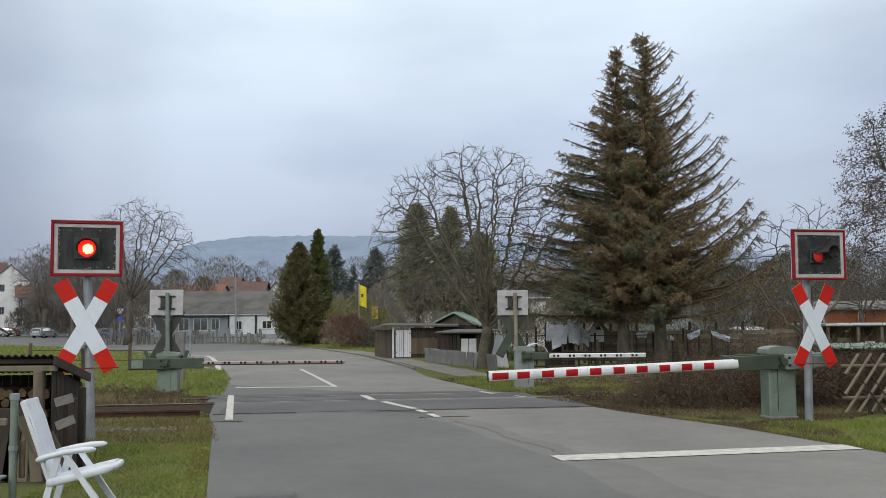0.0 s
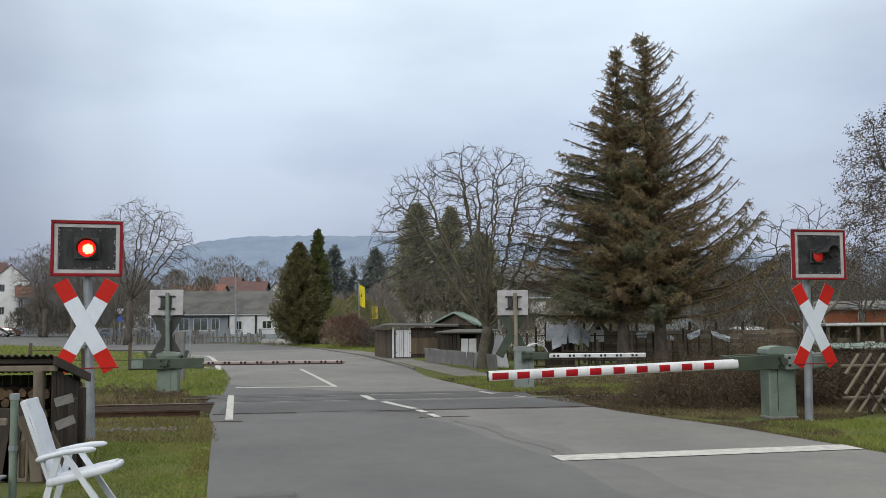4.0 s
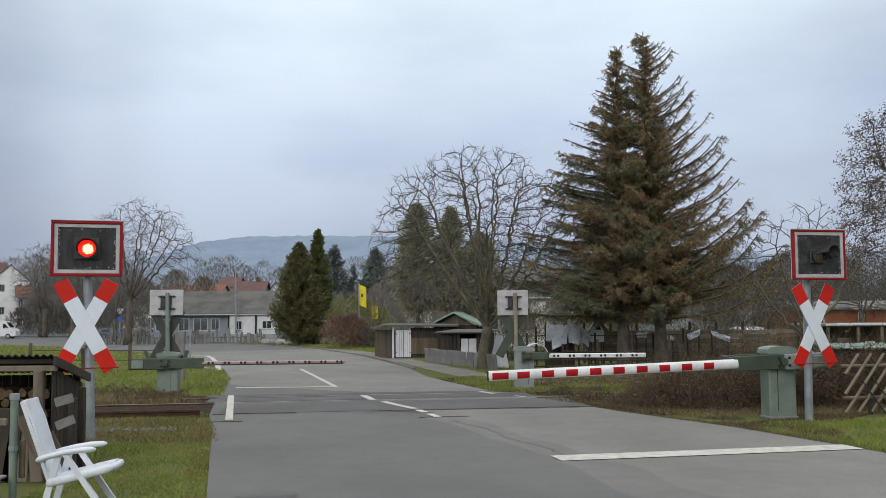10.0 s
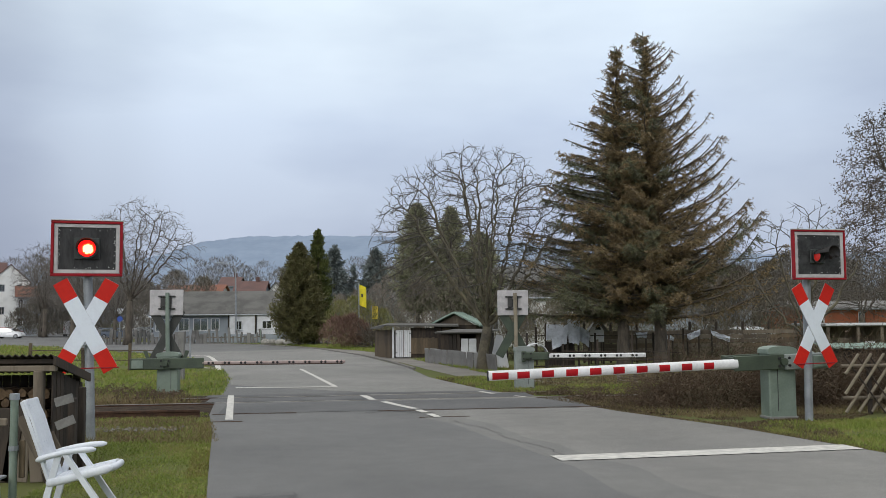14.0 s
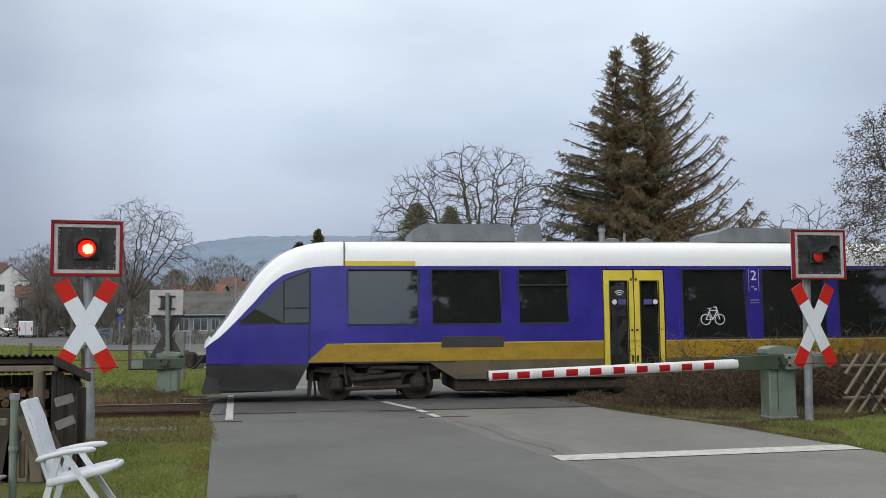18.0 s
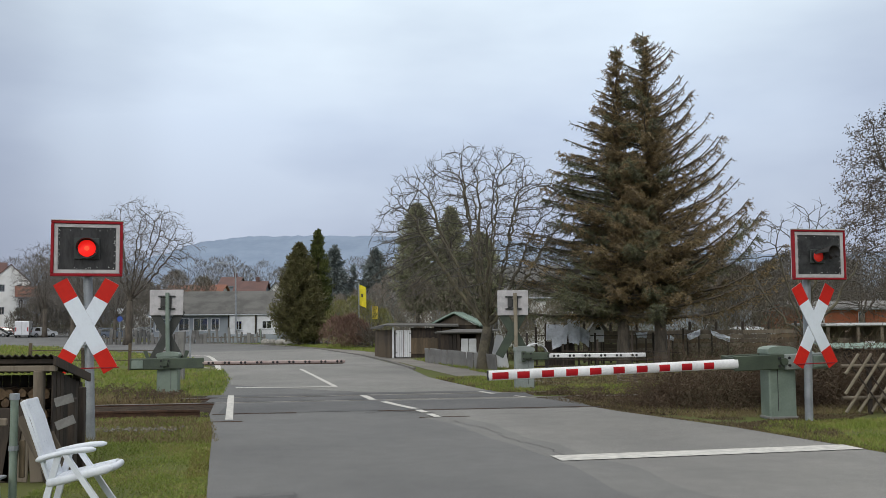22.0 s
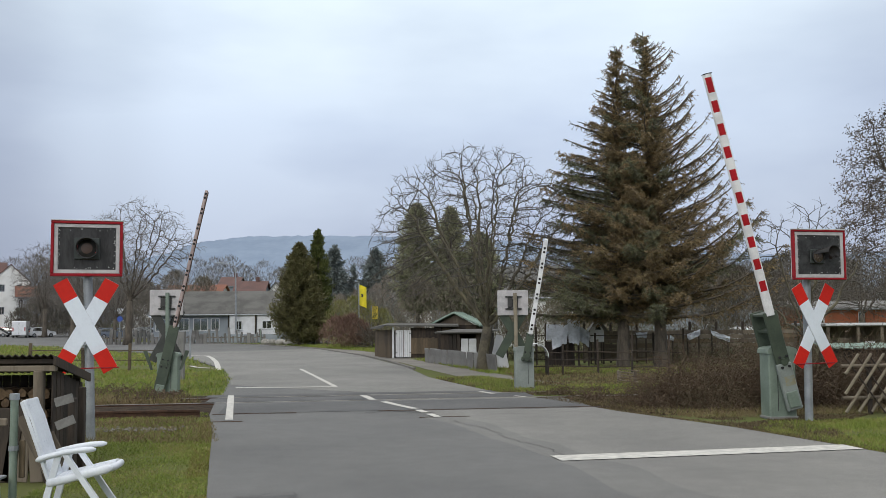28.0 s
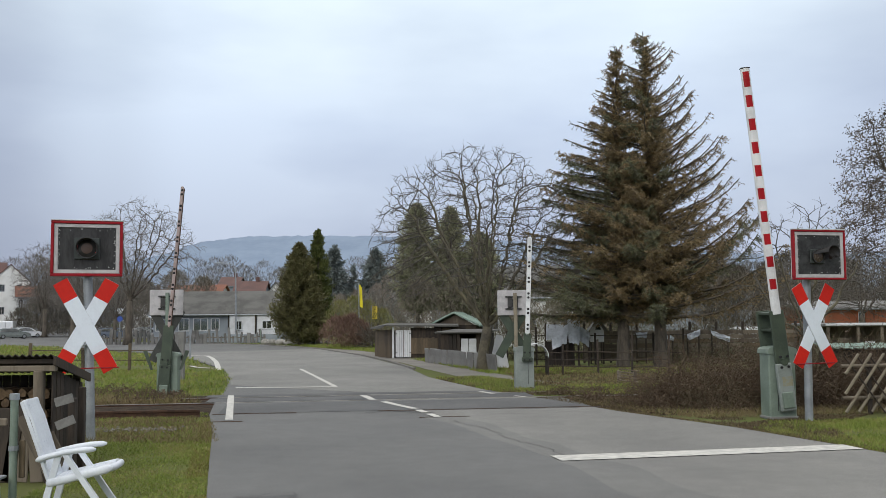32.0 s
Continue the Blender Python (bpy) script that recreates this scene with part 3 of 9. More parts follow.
for pts, wd in (([(-1.65, 20.12), (-1.35, 20.17), (-1.1, 20.2), (-0.8, 20.3), (-0.5, 20.32)], 0.075), ([(-0.7, 20.0), (-0.45, 19.9), (-0.2, 19.95)], 0.05), ([(1.6, 20.55), (2.2, 20.7), (2.9, 20.85)], 0.05)):
    seam = line_on(pts, wd, 0.0105)
    g.add(seam.v, seam.f)
whole("road_cracks", g, CRACK, "dark cracks and tar seams in the asphalt", "crack", kind="structure")
g = Geo()
g.grid([[(-2.35, 9.6, 0.006), (-1.62, 9.6, 0.006)], [(-2.3, 10.55, 0.006), (-1.62, 10.75, 0.006)]])
whole("asphalt_patch", g, ASPHALT_DARK, "dark square patch in the asphalt", "patch", kind="structure")


def track(name, off, s0, s1, label, west=-150):
    t = thing(name, label, "railway track", kind="structure")
    bed = Geo()
    for a, b in ((west, s0), (s1, 150)):
        bed.grid([[on_track(a, off - 1.75, -0.2), on_track(b, off - 1.75, -0.2)], [on_track(a, off - 1.3, -0.1), on_track(b, off - 1.3, -0.1)],
                  [on_track(a, off + 1.3, -0.1), on_track(b, off + 1.3, -0.1)], [on_track(a, off + 1.75, -0.2), on_track(b, off + 1.75, -0.2)]])
    part("ballast", bed, BALLAST, t)
    sl = Geo().box((0, 0, 0), (0.24, 2.5, 0.14), 0.015).mesh("sleeper", WOODDARK)
    s = -24.0
    while s < 24:
        if s > west and not (s0 - 0.2 < s < s1 + 0.2):
            ob = part("sleeper", sl, WOODDARK, t)
            ob.matrix_world = Matrix.Translation(on_track(s, off, -0.155)) @ Matrix.Rotation(TURN, 4, "Z")
        s += 0.62
    for o in (-0.7535, 0.7535):
        r = Geo()
        r.m = Matrix.Translation(on_track(0, off + o, 0)) @ Matrix.Rotation(TURN, 4, "Z")
        runs = ((west, 150),) if off == 0 else (((west, s0 + 1.0), (-1.9, 150)) if o > 0 else ((west, s0), (-1.2, -0.2), (s1, 150)))
        for x0, x1 in runs:
            r.prism([(-0.07, -0.16), (0.07, -0.16), (0.07, -0.145), (0.012, -0.125), (0.012, -0.05), (0.035, -0.035), (0.035, -0.004), (-0.035, -0.004), (-0.035, -0.035), (-0.012, -0.05), (-0.012, -0.125), (-0.07, -0.145)], x0, x1, "x")
        part("rail", r, RAILSTEEL, t)
        h = Geo()
        h.m = r.m
        for x0, x1 in runs:
            h.box(((x0 + x1) / 2, 0, 0.004), (x1 - x0, 0.05 if off == 0 else 0.035, 0.016), 0.004)
        part("rail_head", h, RAILTOP if off == 0 else RAILSTEEL, t)
        gr = Geo()
        side = 0.075 if o < 0 else -0.075
        for x0, x1 in runs:
            a0, a1 = max(x0, s0), min(x1, s1)
            if a1 > a0:
                half = 0.03 if off == 0 else 0.02
                gr.grid([[on_track(a, off + o + side - half, 0.0095) for a in (a0, (a0 + a1) / 2, a1)], [on_track(a, off + o + side + half, 0.0095) for a in (a0, (a0 + a1) / 2, a1)]])
        part("flange_groove", gr, CRACK, t)
    return t


# brown cinders and litter on both sides of the road where the tracks run
g = Geo()
for a, b, skew in ((-60, -5.1, -0.155), (3.1, 60, 0.0)):
    g.grid([[on_track(s, o, -0.03) for s in np.linspace(a, b + skew * (o + 2.2) if skew else b, 5)] for o in ((-3.75, -2.2, 1.9) if a < 0 else (-5.35, -2.2, 1.9))])
whole("track_formation", g, BALLAST, "dark brown cinders and litter round the tracks", "ground", kind="structure")
track("railway_track", 0.0, -5.5, 2.6, "main railway track with bright worn rails")
track("disused_track", -4.3, -4.6, 3.5, "older rusty siding track set in the road", -5.3)
spare = thing("spare_rail", "rusty spare rail lying beside the main track", "rail")
r = Geo()
r.m = Matrix.Translation(on_track(0, -3.6, 0)) @ Matrix.Rotation(TURN, 4, "Z")
r.prism([(-0.07, -0.035), (0.07, -0.035), (0.07, -0.02), (0.012, 0.0), (0.012, 0.06), (0.035, 0.075), (0.035, 0.108), (-0.035, 0.108), (-0.035, 0.075), (-0.012, 0.06), (-0.012, 0.0), (-0.07, -0.02)], -30, -5.55, "x")
part("rail", r, RAILSTEEL, spare)
r = Geo()
r.m = Matrix.Translation(on_track(0, -3.6, 0)) @ Matrix.Rotation(TURN, 4, "Z")
part("rail_head", r.box((-17.8, 0, 0.112), (24.4, 0.05, 0.012), 0.003), RAILSTEEL, spare)

# ---------------------------------------------------------------- the railcar
HALF = [(0.40, 1.33), (0.60, 1.365), (0.94, 1.375), (1.37, 1.375), (1.82, 1.375), (2.2, 1.37), (3.08, 1.325), (3.18, 1.315)]


def half_width(z):
    for (a, p), (b, q) in zip(HALF, HALF[1:]):
        if z <= b:
            return p + (q - p) * max(0.0, (z - a)) / (b - a)
    return HALF[-1][1]


def side_sheet(geo, xs, zs, side, skip=(), push=0.0, reveal=True):
    """A wall sheet that follows the body side, with openings left out and their reveals drawn in."""
    xs, zs = sorted(set(xs)), sorted(set(zs))
    for i in range(len(xs) - 1):
        for k in range(len(zs) - 1):
            a, b, c, d = xs[i], xs[i + 1], zs[k], zs[k + 1]
            if any(o[0] - 1e-4 <= a and b <= o[1] + 1e-4 and o[2] - 1e-4 <= c and d <= o[3] + 1e-4 for o in skip):
                continue
            geo.add([(a, side * (half_width(c) + push), c), (b, side * (half_width(c) + push), c), (b, side * (half_width(d) + push), d), (a, side * (half_width(d) + push), d)], [(0, 1, 2, 3)])
    for a, b, c, d in skip if reveal else ():
        o, i = push, push - (0.018 if c < 1.40 else 0.09)
        for p, q in (((a, c), (b, c)), ((b, c), (b, d)), ((b, d), (a, d)), ((a, d), (a, c))):
            geo.add([(p[0], side * (half_width(p[1]) + o), p[1]), (q[0], side * (half_width(q[1]) + o), q[1]), (q[0], side * (half_width(q[1]) + i), q[1]), (p[0], side * (half_width(p[1]) + i), p[1])], [(0, 1, 2, 3)])
    return geo


def pane_sheet(a, b, c, d, side, push=-0.006, lean=0.08):
    """A pane with thickness; its top stands further in than its foot."""
    lo, hi = half_width(c) + push, half_width(d) + push - lean
    rim = [(a, lo, c), (b, lo, c), (b, hi, d), (a, hi, d)]
    return Geo().add([(x, side * y, z) for x, y, z in rim] + [(x, side * (y - 0.008), z) for x, y, z in rim],
                     [(0, 1, 2, 3), (7, 6, 5, 4), (0, 4, 5, 1), (1, 5, 6, 2), (2, 6, 7, 3), (3, 7, 4, 0)])


def frame_sheet(a, b, c, d, w, side, push=0.003):
    """A seal of width w round an opening."""
    geo = Geo()
    for p, q, r, s in ((a - w, b + w, c - w, c), (a - w, b + w, d, d + w), (a - w, a, c, d), (b, b + w, c, d)):
        geo.box(((p + q) / 2, side * (half_width((r + s) / 2) + push - 0.006), (r + s) / 2), (q - p, 0.02, s - r), 0.004)
    return geo


ZT = 1.42
LAYOUT = {
    -1: dict(small=[(15.5, 17.13), (13.5, 15.15), (0.8, 2.4)], half=[(11.85, 13.05)], tall=[(7.32, 8.95), (5.2, 6.88), (3.15, 4.85)], door=(9.42, 10.98), sign=[(6.95, 7.25)], bike=8.0, grille=(13.45, 14.95)),
    1: dict(small=[(15.58, 17.15), (13.4, 15.1), (0.92, 2.55)], half=[(11.8, 13.0)], tall=[(3.35, 5.0), (5.4, 7.08), (7.5, 9.08)], door=(9.38, 10.92), sign=[(15.17, 15.5)], bike=None, grille=None)}

train = thing("diesel_railcar", "two-car blue, white and yellow diesel railcar crossing the road", "train")
wheelsets = []


def text_part(word, size, m, material, parent, name="lettering"):
    """Letters as a thin mesh, from the built-in font."""
    c = bpy.data.curves.new("letters", "FONT")
    c.body, c.size, c.extrude, c.align_x, c.align_y = word, size, 0.002, "CENTER", "CENTER"
    ob = new("letters", c)
    dg = bpy.context.evaluated_depsgraph_get()
    me = bpy.data.meshes.new_from_object(ob.evaluated_get(dg))
    bpy.data.objects.remove(ob)
    me.materials.clear()
    me.materials.append(material)
    p = part(name, me, material, parent)
    p.matrix_local = m
    return p


def railcar_half(e):
    """One car; e is -1 for the leading one (towards the line's start), 1 for the trailing one."""
    L = LAYOUT[e]

    def X(p):
        return tuple(sorted((e * p[0], e * p[1])))
    wins = [(*X(p), 1.82, 3.08) for p in L["small"] + L["half"]] + [(*X(p), ZT, 3.08) for p in L["tall"]]
    door = (*X(L["door"]), 0.62, 3.10)
    x0, x1 = X((0.3, 17.23))
    body = train
    for side in (-1, 1):
        openings = wins + [(door[0], door[1], 1.37, 3.10)]
        xs = [x0, x1] + [v for w in openings for v in w[:2]]
        g = side_sheet(Geo(), xs, [1.37, ZT, 1.82, 2.2, 3.08, 3.10, 3.18], side, openings)
        part("side_wall", g, TRAINBLUE, body)
        xl = [x0, x1, door[0], door[1]]
        part("yellow_stripe", side_sheet(Geo(), xl, [0.94, 1.37], side, [(door[0], door[1], 0.94, 1.37)], 0.002, False), TRAINYELLOW, body, "dirty ochre yellow stripe")
        part("stripe_edge", side_sheet(Geo(), xl, [1.345, 1.372], side, [(door[0], door[1], 1.345, 1.372)], 0.007, False), TRAINYELLOW2, body, "brighter upper edge of the stripe")
        inner = e * 2.9
        cut = e * 14.6
        a, b = sorted((inner, cut))
        part("skirt_panel", side_sheet(Geo(), [a, b, door[0], door[1]], [0.50, 0.62, 0.94], side, [(door[0], door[1], 0.62, 0.94)], -0.004, False), SKIRT, body, "brown dusty skirt panel")
        # slanted ends of the skirt over the bogies
        for xa, d in ((a, -1), (b, 1)):
            y = side * 1.36
            part("skirt_end", Geo().prism([(xa, 0.94), (xa + d * 0.75, 0.94), (xa + d * 0.6, 0.88), (xa, 0.50)], y - 0.01, y + 0.01, "y"), SKIRT, body)
        part("side_sill", side_sheet(Geo(), [x0, a], [0.90, 0.94], side), SKIRTDARK, body)
        for w in wins:
            wp = part("window", frame_sheet(*w, 0.035, side), WINSEAL, body)
            part("pane", pane_sheet(*w, side), TRAINGLASS, wp)
        for p in L["half"]:
            w = X(p)
            part("window_bar", Geo().box(((w[0] + w[1]) / 2, side * (half_width(2.72) - 0.003), 2.72), (w[1] - w[0], 0.02, 0.04), 0.005), WINSEAL, body)
        # double-leaf door
        mid = (door[0] + door[1]) / 2
        for a2, b2 in ((door[0] + 0.02, mid - 0.012), (mid + 0.012, door[1] - 0.02)):
            hole = (a2 + 0.16, b2 - 0.14, 0.78, 2.80)
            leaf = part("door_leaf", side_sheet(Geo(), [a2, b2, hole[0], hole[1]], [0.62, 0.78, 0.94, 1.37, 1.82, 2.2, 2.80, 3.08], side, [hole], -0.02), DOORYELLOW, body, "yellow door leaf")
            part("door_seal", frame_sheet(*hole, 0.025, side, -0.018), WINSEAL, leaf)
            part("door_pane", pane_sheet(*hole, side, -0.035), TRAINGLASS, leaf)
            edge = b2 - 0.05 if a2 < mid - 0.1 else a2 + 0.05
            for z in (0.93, 1.62, 2.85):
                part("hinge", Geo().box((edge, side * (half_width(z) - 0.012), z), (0.05, 0.03, 0.16 if z < 1 else 0.06), 0.01), WINSEAL, leaf)
            dx = a2 + 0.27 if a2 < mid - 0.1 else b2 - 0.22
            y = side * (half_width(2.35) - 0.022)
            part("sticker", Geo().tube([(dx, y, 2.30), (dx, y + side * 0.006, 2.30)], 0.062, 16), ICONWHITE, leaf)
            part("sticker", Geo().box((dx + (0.19 if a2 < mid - 0.1 else -0.19), y, 2.30), (0.2, 0.006, 0.13), 0.002), ICONBLUE, leaf)
        part("door_gap", Geo().box((mid, side * 1.315, 1.85), (0.03, 0.03, 2.45), 0.0), WINSEAL, body)
        part("door_step", Geo().box((mid, side * 1.37, 0.60), (door[1] - door[0], 0.06, 0.03), 0.008), STEELGREY, body)
        wx = door[0] + 0.42 if e < 0 else door[1] - 0.42
        wy = side * (half_width(2.5) - 0.02)
        for r in (0.06, 0.11, 0.16):
            arc = [(wx + r * math.cos(w), wy, 2.42 + r * math.sin(w)) for w in np.linspace(0.8, math.pi - 0.8, 8)]
            part("wifi_sign", Geo().tube(arc, 0.013, 5), ICONWHITE, body)
        for p in L["sign"]:
            w = X(p)
            cx = (w[0] + w[1]) / 2
            y = side * (half_width(2.9) + 0.006)
            text_part("2", 0.34, Matrix.Translation((cx, y, 2.93)) @ Matrix.Rotation(radians(90), 4, "X") @ Matrix.Rotation(0 if side < 0 else math.pi, 4, "Y"), ICONWHITE, body, "class_number")
            y = side * (half_width(2.4) + 0.008)
            for bx, bz, sx, sz in ((cx, 2.26, 0.26, 0.012), (cx, 2.33, 0.22, 0.02), (cx - 0.13, 2.68, 0.012, 0.84), (cx + 0.13, 2.68, 0.012, 0.84), (cx - 0.03, 2.66, 0.09, 0.03), (cx + 0.04, 2.6, 0.06, 0.05)):
                part("sign_bar", Geo().box((bx, side * (half_width(bz) + 0.005), bz), (sx, 0.004, sz)), ICONGREY, body)
        if L["bike"]:
            bike = Geo()
            cx, y, z = -L["bike"] - 0.2, side * (half_width(1.9) - 0.006), 1.86
            for q in (-0.18, 0.18):
                bike.tube([(cx + q + 0.125 * math.cos(w), y, z + 0.125 * math.sin(w)) for w in np.linspace(0, 2 * math.pi, 21)], 0.014, 5)
            for p0, p1 in (((-0.18, 0), (-0.08, 0.22)), ((-0.08, 0.22), (0.1, 0.22)), ((-0.09, 0.17), (0.0, 0)), ((0.0, 0), (0.11, 0.2)), ((-0.18, 0), (0, 0)), ((0.18, 0), (0.09, 0.3)), ((0.09, 0.3), (0.02, 0.3)), ((-0.13, 0.27), (-0.04, 0.27)), ((-0.08, 0.27), (-0.08, 0.2))):
                bike.tube([(cx + p0[0], y, z + p0[1]), (cx + p1[0], y, z + p1[1])], 0.013, 5)
            part("bicycle_sign", bike, ICONWHITE, body)
        if L["grille"]:
            w = X(L["grille"])
            part("grille", Geo().box(((w[0] + w[1]) / 2, side * 1.378, 1.38), (w[1] - w[0], 0.02, 0.26), 0.01), SKIRTDARK, body, "dark ventilation grille")
            part("stripe_mark", Geo().box((-16.4, side * 1.318, 3.24), (1.7, 0.012, 0.11), 0.003), DOORYELLOW, body, "short yellow first-class line")
        else:
            for dx, dz, sx, sz in ((8.29, 2.98, 1.06, 0.02), (8.29, 2.79, 1.06, 0.02), (7.77, 2.885, 0.02, 0.19), (8.81, 2.885, 0.02, 0.19)):
                part("display_frame", Geo().box((dx, side * (half_width(dz) - 0.004), dz), (sx, 0.012, sz), 0.003), STEELGREY, body, "grey frame of the destination display")
            for q, w in ((12.1, 0.5), (12.95, 0.55), (13.7, 0.5)):
                part("hatch", Geo().box((q, side * 1.372, 0.77), (w, 0.02, 0.24), 0.01), BOGIE, body)
            pr = random.Random(19)
            for q, w, hh in ((0.62, 0.17, 0.26), (2.75, 0.35, 0.12), (3.55, 1.1, 0.24), (4.6, 1.3, 0.18), (4.2, 0.7, 0.3)):
                rim = []
                for k in range(22):
                    a3 = 2 * math.pi * k / 22
                    fl = pr.uniform(0.72, 1.1)
                    rim.append((q + w / 2 * fl * math.copysign(abs(math.cos(a3)) ** 0.5, math.cos(a3)), 1.16 + hh / 2 * fl * math.copysign(abs(math.sin(a3)) ** 0.5, math.sin(a3))))
                part("paint_repair", Geo().prism(rim, side * 1.378, side * (1.3795 + 0.0004 * q), "y"), TRAINYELLOW2, body, "brighter yellow repainted patch")
        # roof shoulder
        roof_pts = [(1.316, 3.18), (1.31, 3.35), (1.285, 3.52), (1.22, 3.66), (1.08, 3.76)]
        part("roof_shoulder", Geo().grid([[(x, side * p[0], p[1]) for p in roof_pts] for x in np.linspace(x0, x1, 5)]), TRAINWHITE, body, "white roof edge", True)
    part("roof", Geo().grid([[(x, y, z) for y, z in ((-1.08, 3.76), (-0.9, 3.80), (-0.5, 3.84), (0, 3.86), (0.5, 3.84), (0.9, 3.80), (1.08, 3.76))] for x in np.linspace(x0, x1, 5)]), ROOFGREY, body, "", True)
    part("floor_pan", Geo().box(((x0 + x1) / 2, 0, 0.98), (x1 - x0, 2.6, 0.12)), INSIDE, body)
    a, b = sorted((e * 2.9, e * 14.6))
    part("underframe", Geo().box(((a + b) / 2, 0, 0.51), (b - a, 2.4, 0.62), 0.05), BOGIE, body, "dark engine and tank boxes")
    for p, q in ((14.9, 18.1), (0.4, 2.9)):
        a2, b2 = sorted((e * p, e * q))
        # filler added over the bogies so no light shows through
        part("underframe", Geo().box(((a2 + b2) / 2, 0, 0.72), (b2 - a2, 1.5, 0.5), 0.04), BOGIE, body, "dark engine and tank boxes")
    part("bulkhead", Geo().box((e * 0.35, 0, 2.3), (0.06, 2.5, 2.7)), INSIDE, body)
    s = 1.3
    seat = Geo().box((0, 0, 0), (0.45, 0.95, 0.12), 0.04).box((0.2, 0, 0.4), (0.12, 0.95, 0.75), 0.04).mesh("seat_row", INSIDE)
    while s < 16.5:
        if abs(s - 10.2) > 1.3:
            for side in (-1, 1):
                o = part("seat_row", seat, INSIDE, body)
                o.location = (e * s, side * 0.78, 1.5)
        s += 0.85
    part("ceiling_lining", Geo().box(((x0 + x1) / 2, 0, 3.30), (x1 - x0, 2.4, 0.05)), INSIDE, body)
    # roof boxes
    units = [(-15.6, -13.05, 0.95, 0.42), (-7.85, -5.2, 0.95, 0.36)] if e < 0 else [(5.5, 8.15, 0.95, 0.36), (12.75, 15.4, 0.95, 0.40)]
    for p, q, hw, hh in units:
        part("roof_unit", Geo().prism([(p, 3.80), (q, 3.80), (q - 0.03, 3.80 + hh * 0.75), (q - 0.16, 3.8 + hh), (p + 0.3, 3.8 + hh), (p + 0.06, 3.8 + hh * 0.7)], -hw, hw, "y"), ROOFGREY, body, "rounded grey roof air-conditioning box")
    hx = -10.62 if e < 0 else 10.98
    part("horn", Geo().tube([(hx, -0.2, 3.8), (hx, -0.2, 3.86), (hx, -0.2, 3.87), (hx, -0.2, 4.10), (hx, -0.2, 4.11), (hx, -0.2, 4.2)], [0.17, 0.17, 0.075, 0.075, 0.10, 0.10], 12), STEELGREY, body, "small grey horn post", True)
    part("horn_cap", Geo().tube([(hx, -0.2, 4.2), (hx, -0.2, 4.27)], [0.105, 0.07], 12), WINSEAL, body, "", True)
    part("aerial", Geo().tube([(hx - 0.42, -0.1, 3.8), (hx - 0.42, -0.1, 3.98)], [0.05, 0.03], 6), WINSEAL, body)
    for p, q in (((-12.8, -12.22),) if e < 0 else ((12.05, 12.62),)):
        w = q - p
        part("exhaust_cowl", Geo().prism([(p, 3.8), (q, 3.8), (q - 0.1 * w, 4.28), (p + 0.25 * w, 4.28)], -0.4, 0.2, "y"), ROOFGREY, body)
    for p in ((-3.0, -2.2, -1.1, -10.3, -9.4, -4.2) if e < 0 else (1.7, 2.7, 3.6, 4.5, 9.3, 10.0)):
        part("roof_vent", Geo().tube([(p, 0.0, 3.82), (p, 0.0, 3.93), (p, 0, 3.96)], [0.2, 0.2, 0.1], 10), ROOFGREY, body)
    if e > 0:
        part("roof_rail", Geo().tube([(1.0, -0.8, 3.79), (1.05, -0.8, 3.95), (2.9, -0.8, 3.95), (3.0, -0.8, 3.79)], 0.025, 6), STEELGREY, body)
    else:
        for p in (-9.95,):
            part("aerial", Geo().tube([(p, 0, 3.8), (p, 0, 4.1)], [0.05, 0.03], 6), ROOFGREY, body)
    for p, q in ((-0.85, -0.42), ):
        part("roof_end_hood", Geo().prism([(e * 0.3, 3.78), (e * 0.95, 3.78), (e * 0.5, 3.95), (e * 0.36, 3.95)], -0.9, 0.9, "y"), ROOFGREY, body)
    nose(e, body)
    return body


# nose: distance from the middle, top edge, lower edge of the white band, half width
NOSE = [(17.23, 3.77, 3.19, 1.315), (17.55, 3.765, 3.18, 1.315), (17.86, 3.74, 3.16, 1.312), (18.12, 3.69, 3.125, 1.308), (18.38, 3.62, 3.06, 1.303), (18.64, 3.50, 2.97, 1.295), (18.9, 3.32, 2.78, 1.285),
        (19.1, 3.13, 2.57, 1.275), (19.28, 2.93, 2.36, 1.262), (19.6, 2.47, 2.02, 1.235), (19.91, 2.02, 1.70, 1.19), (20.1, 1.77, 1.53, 1.10), (20.31, 1.52, 1.39, 0.97), (20.42, 1.38, 1.30, 0.83)]


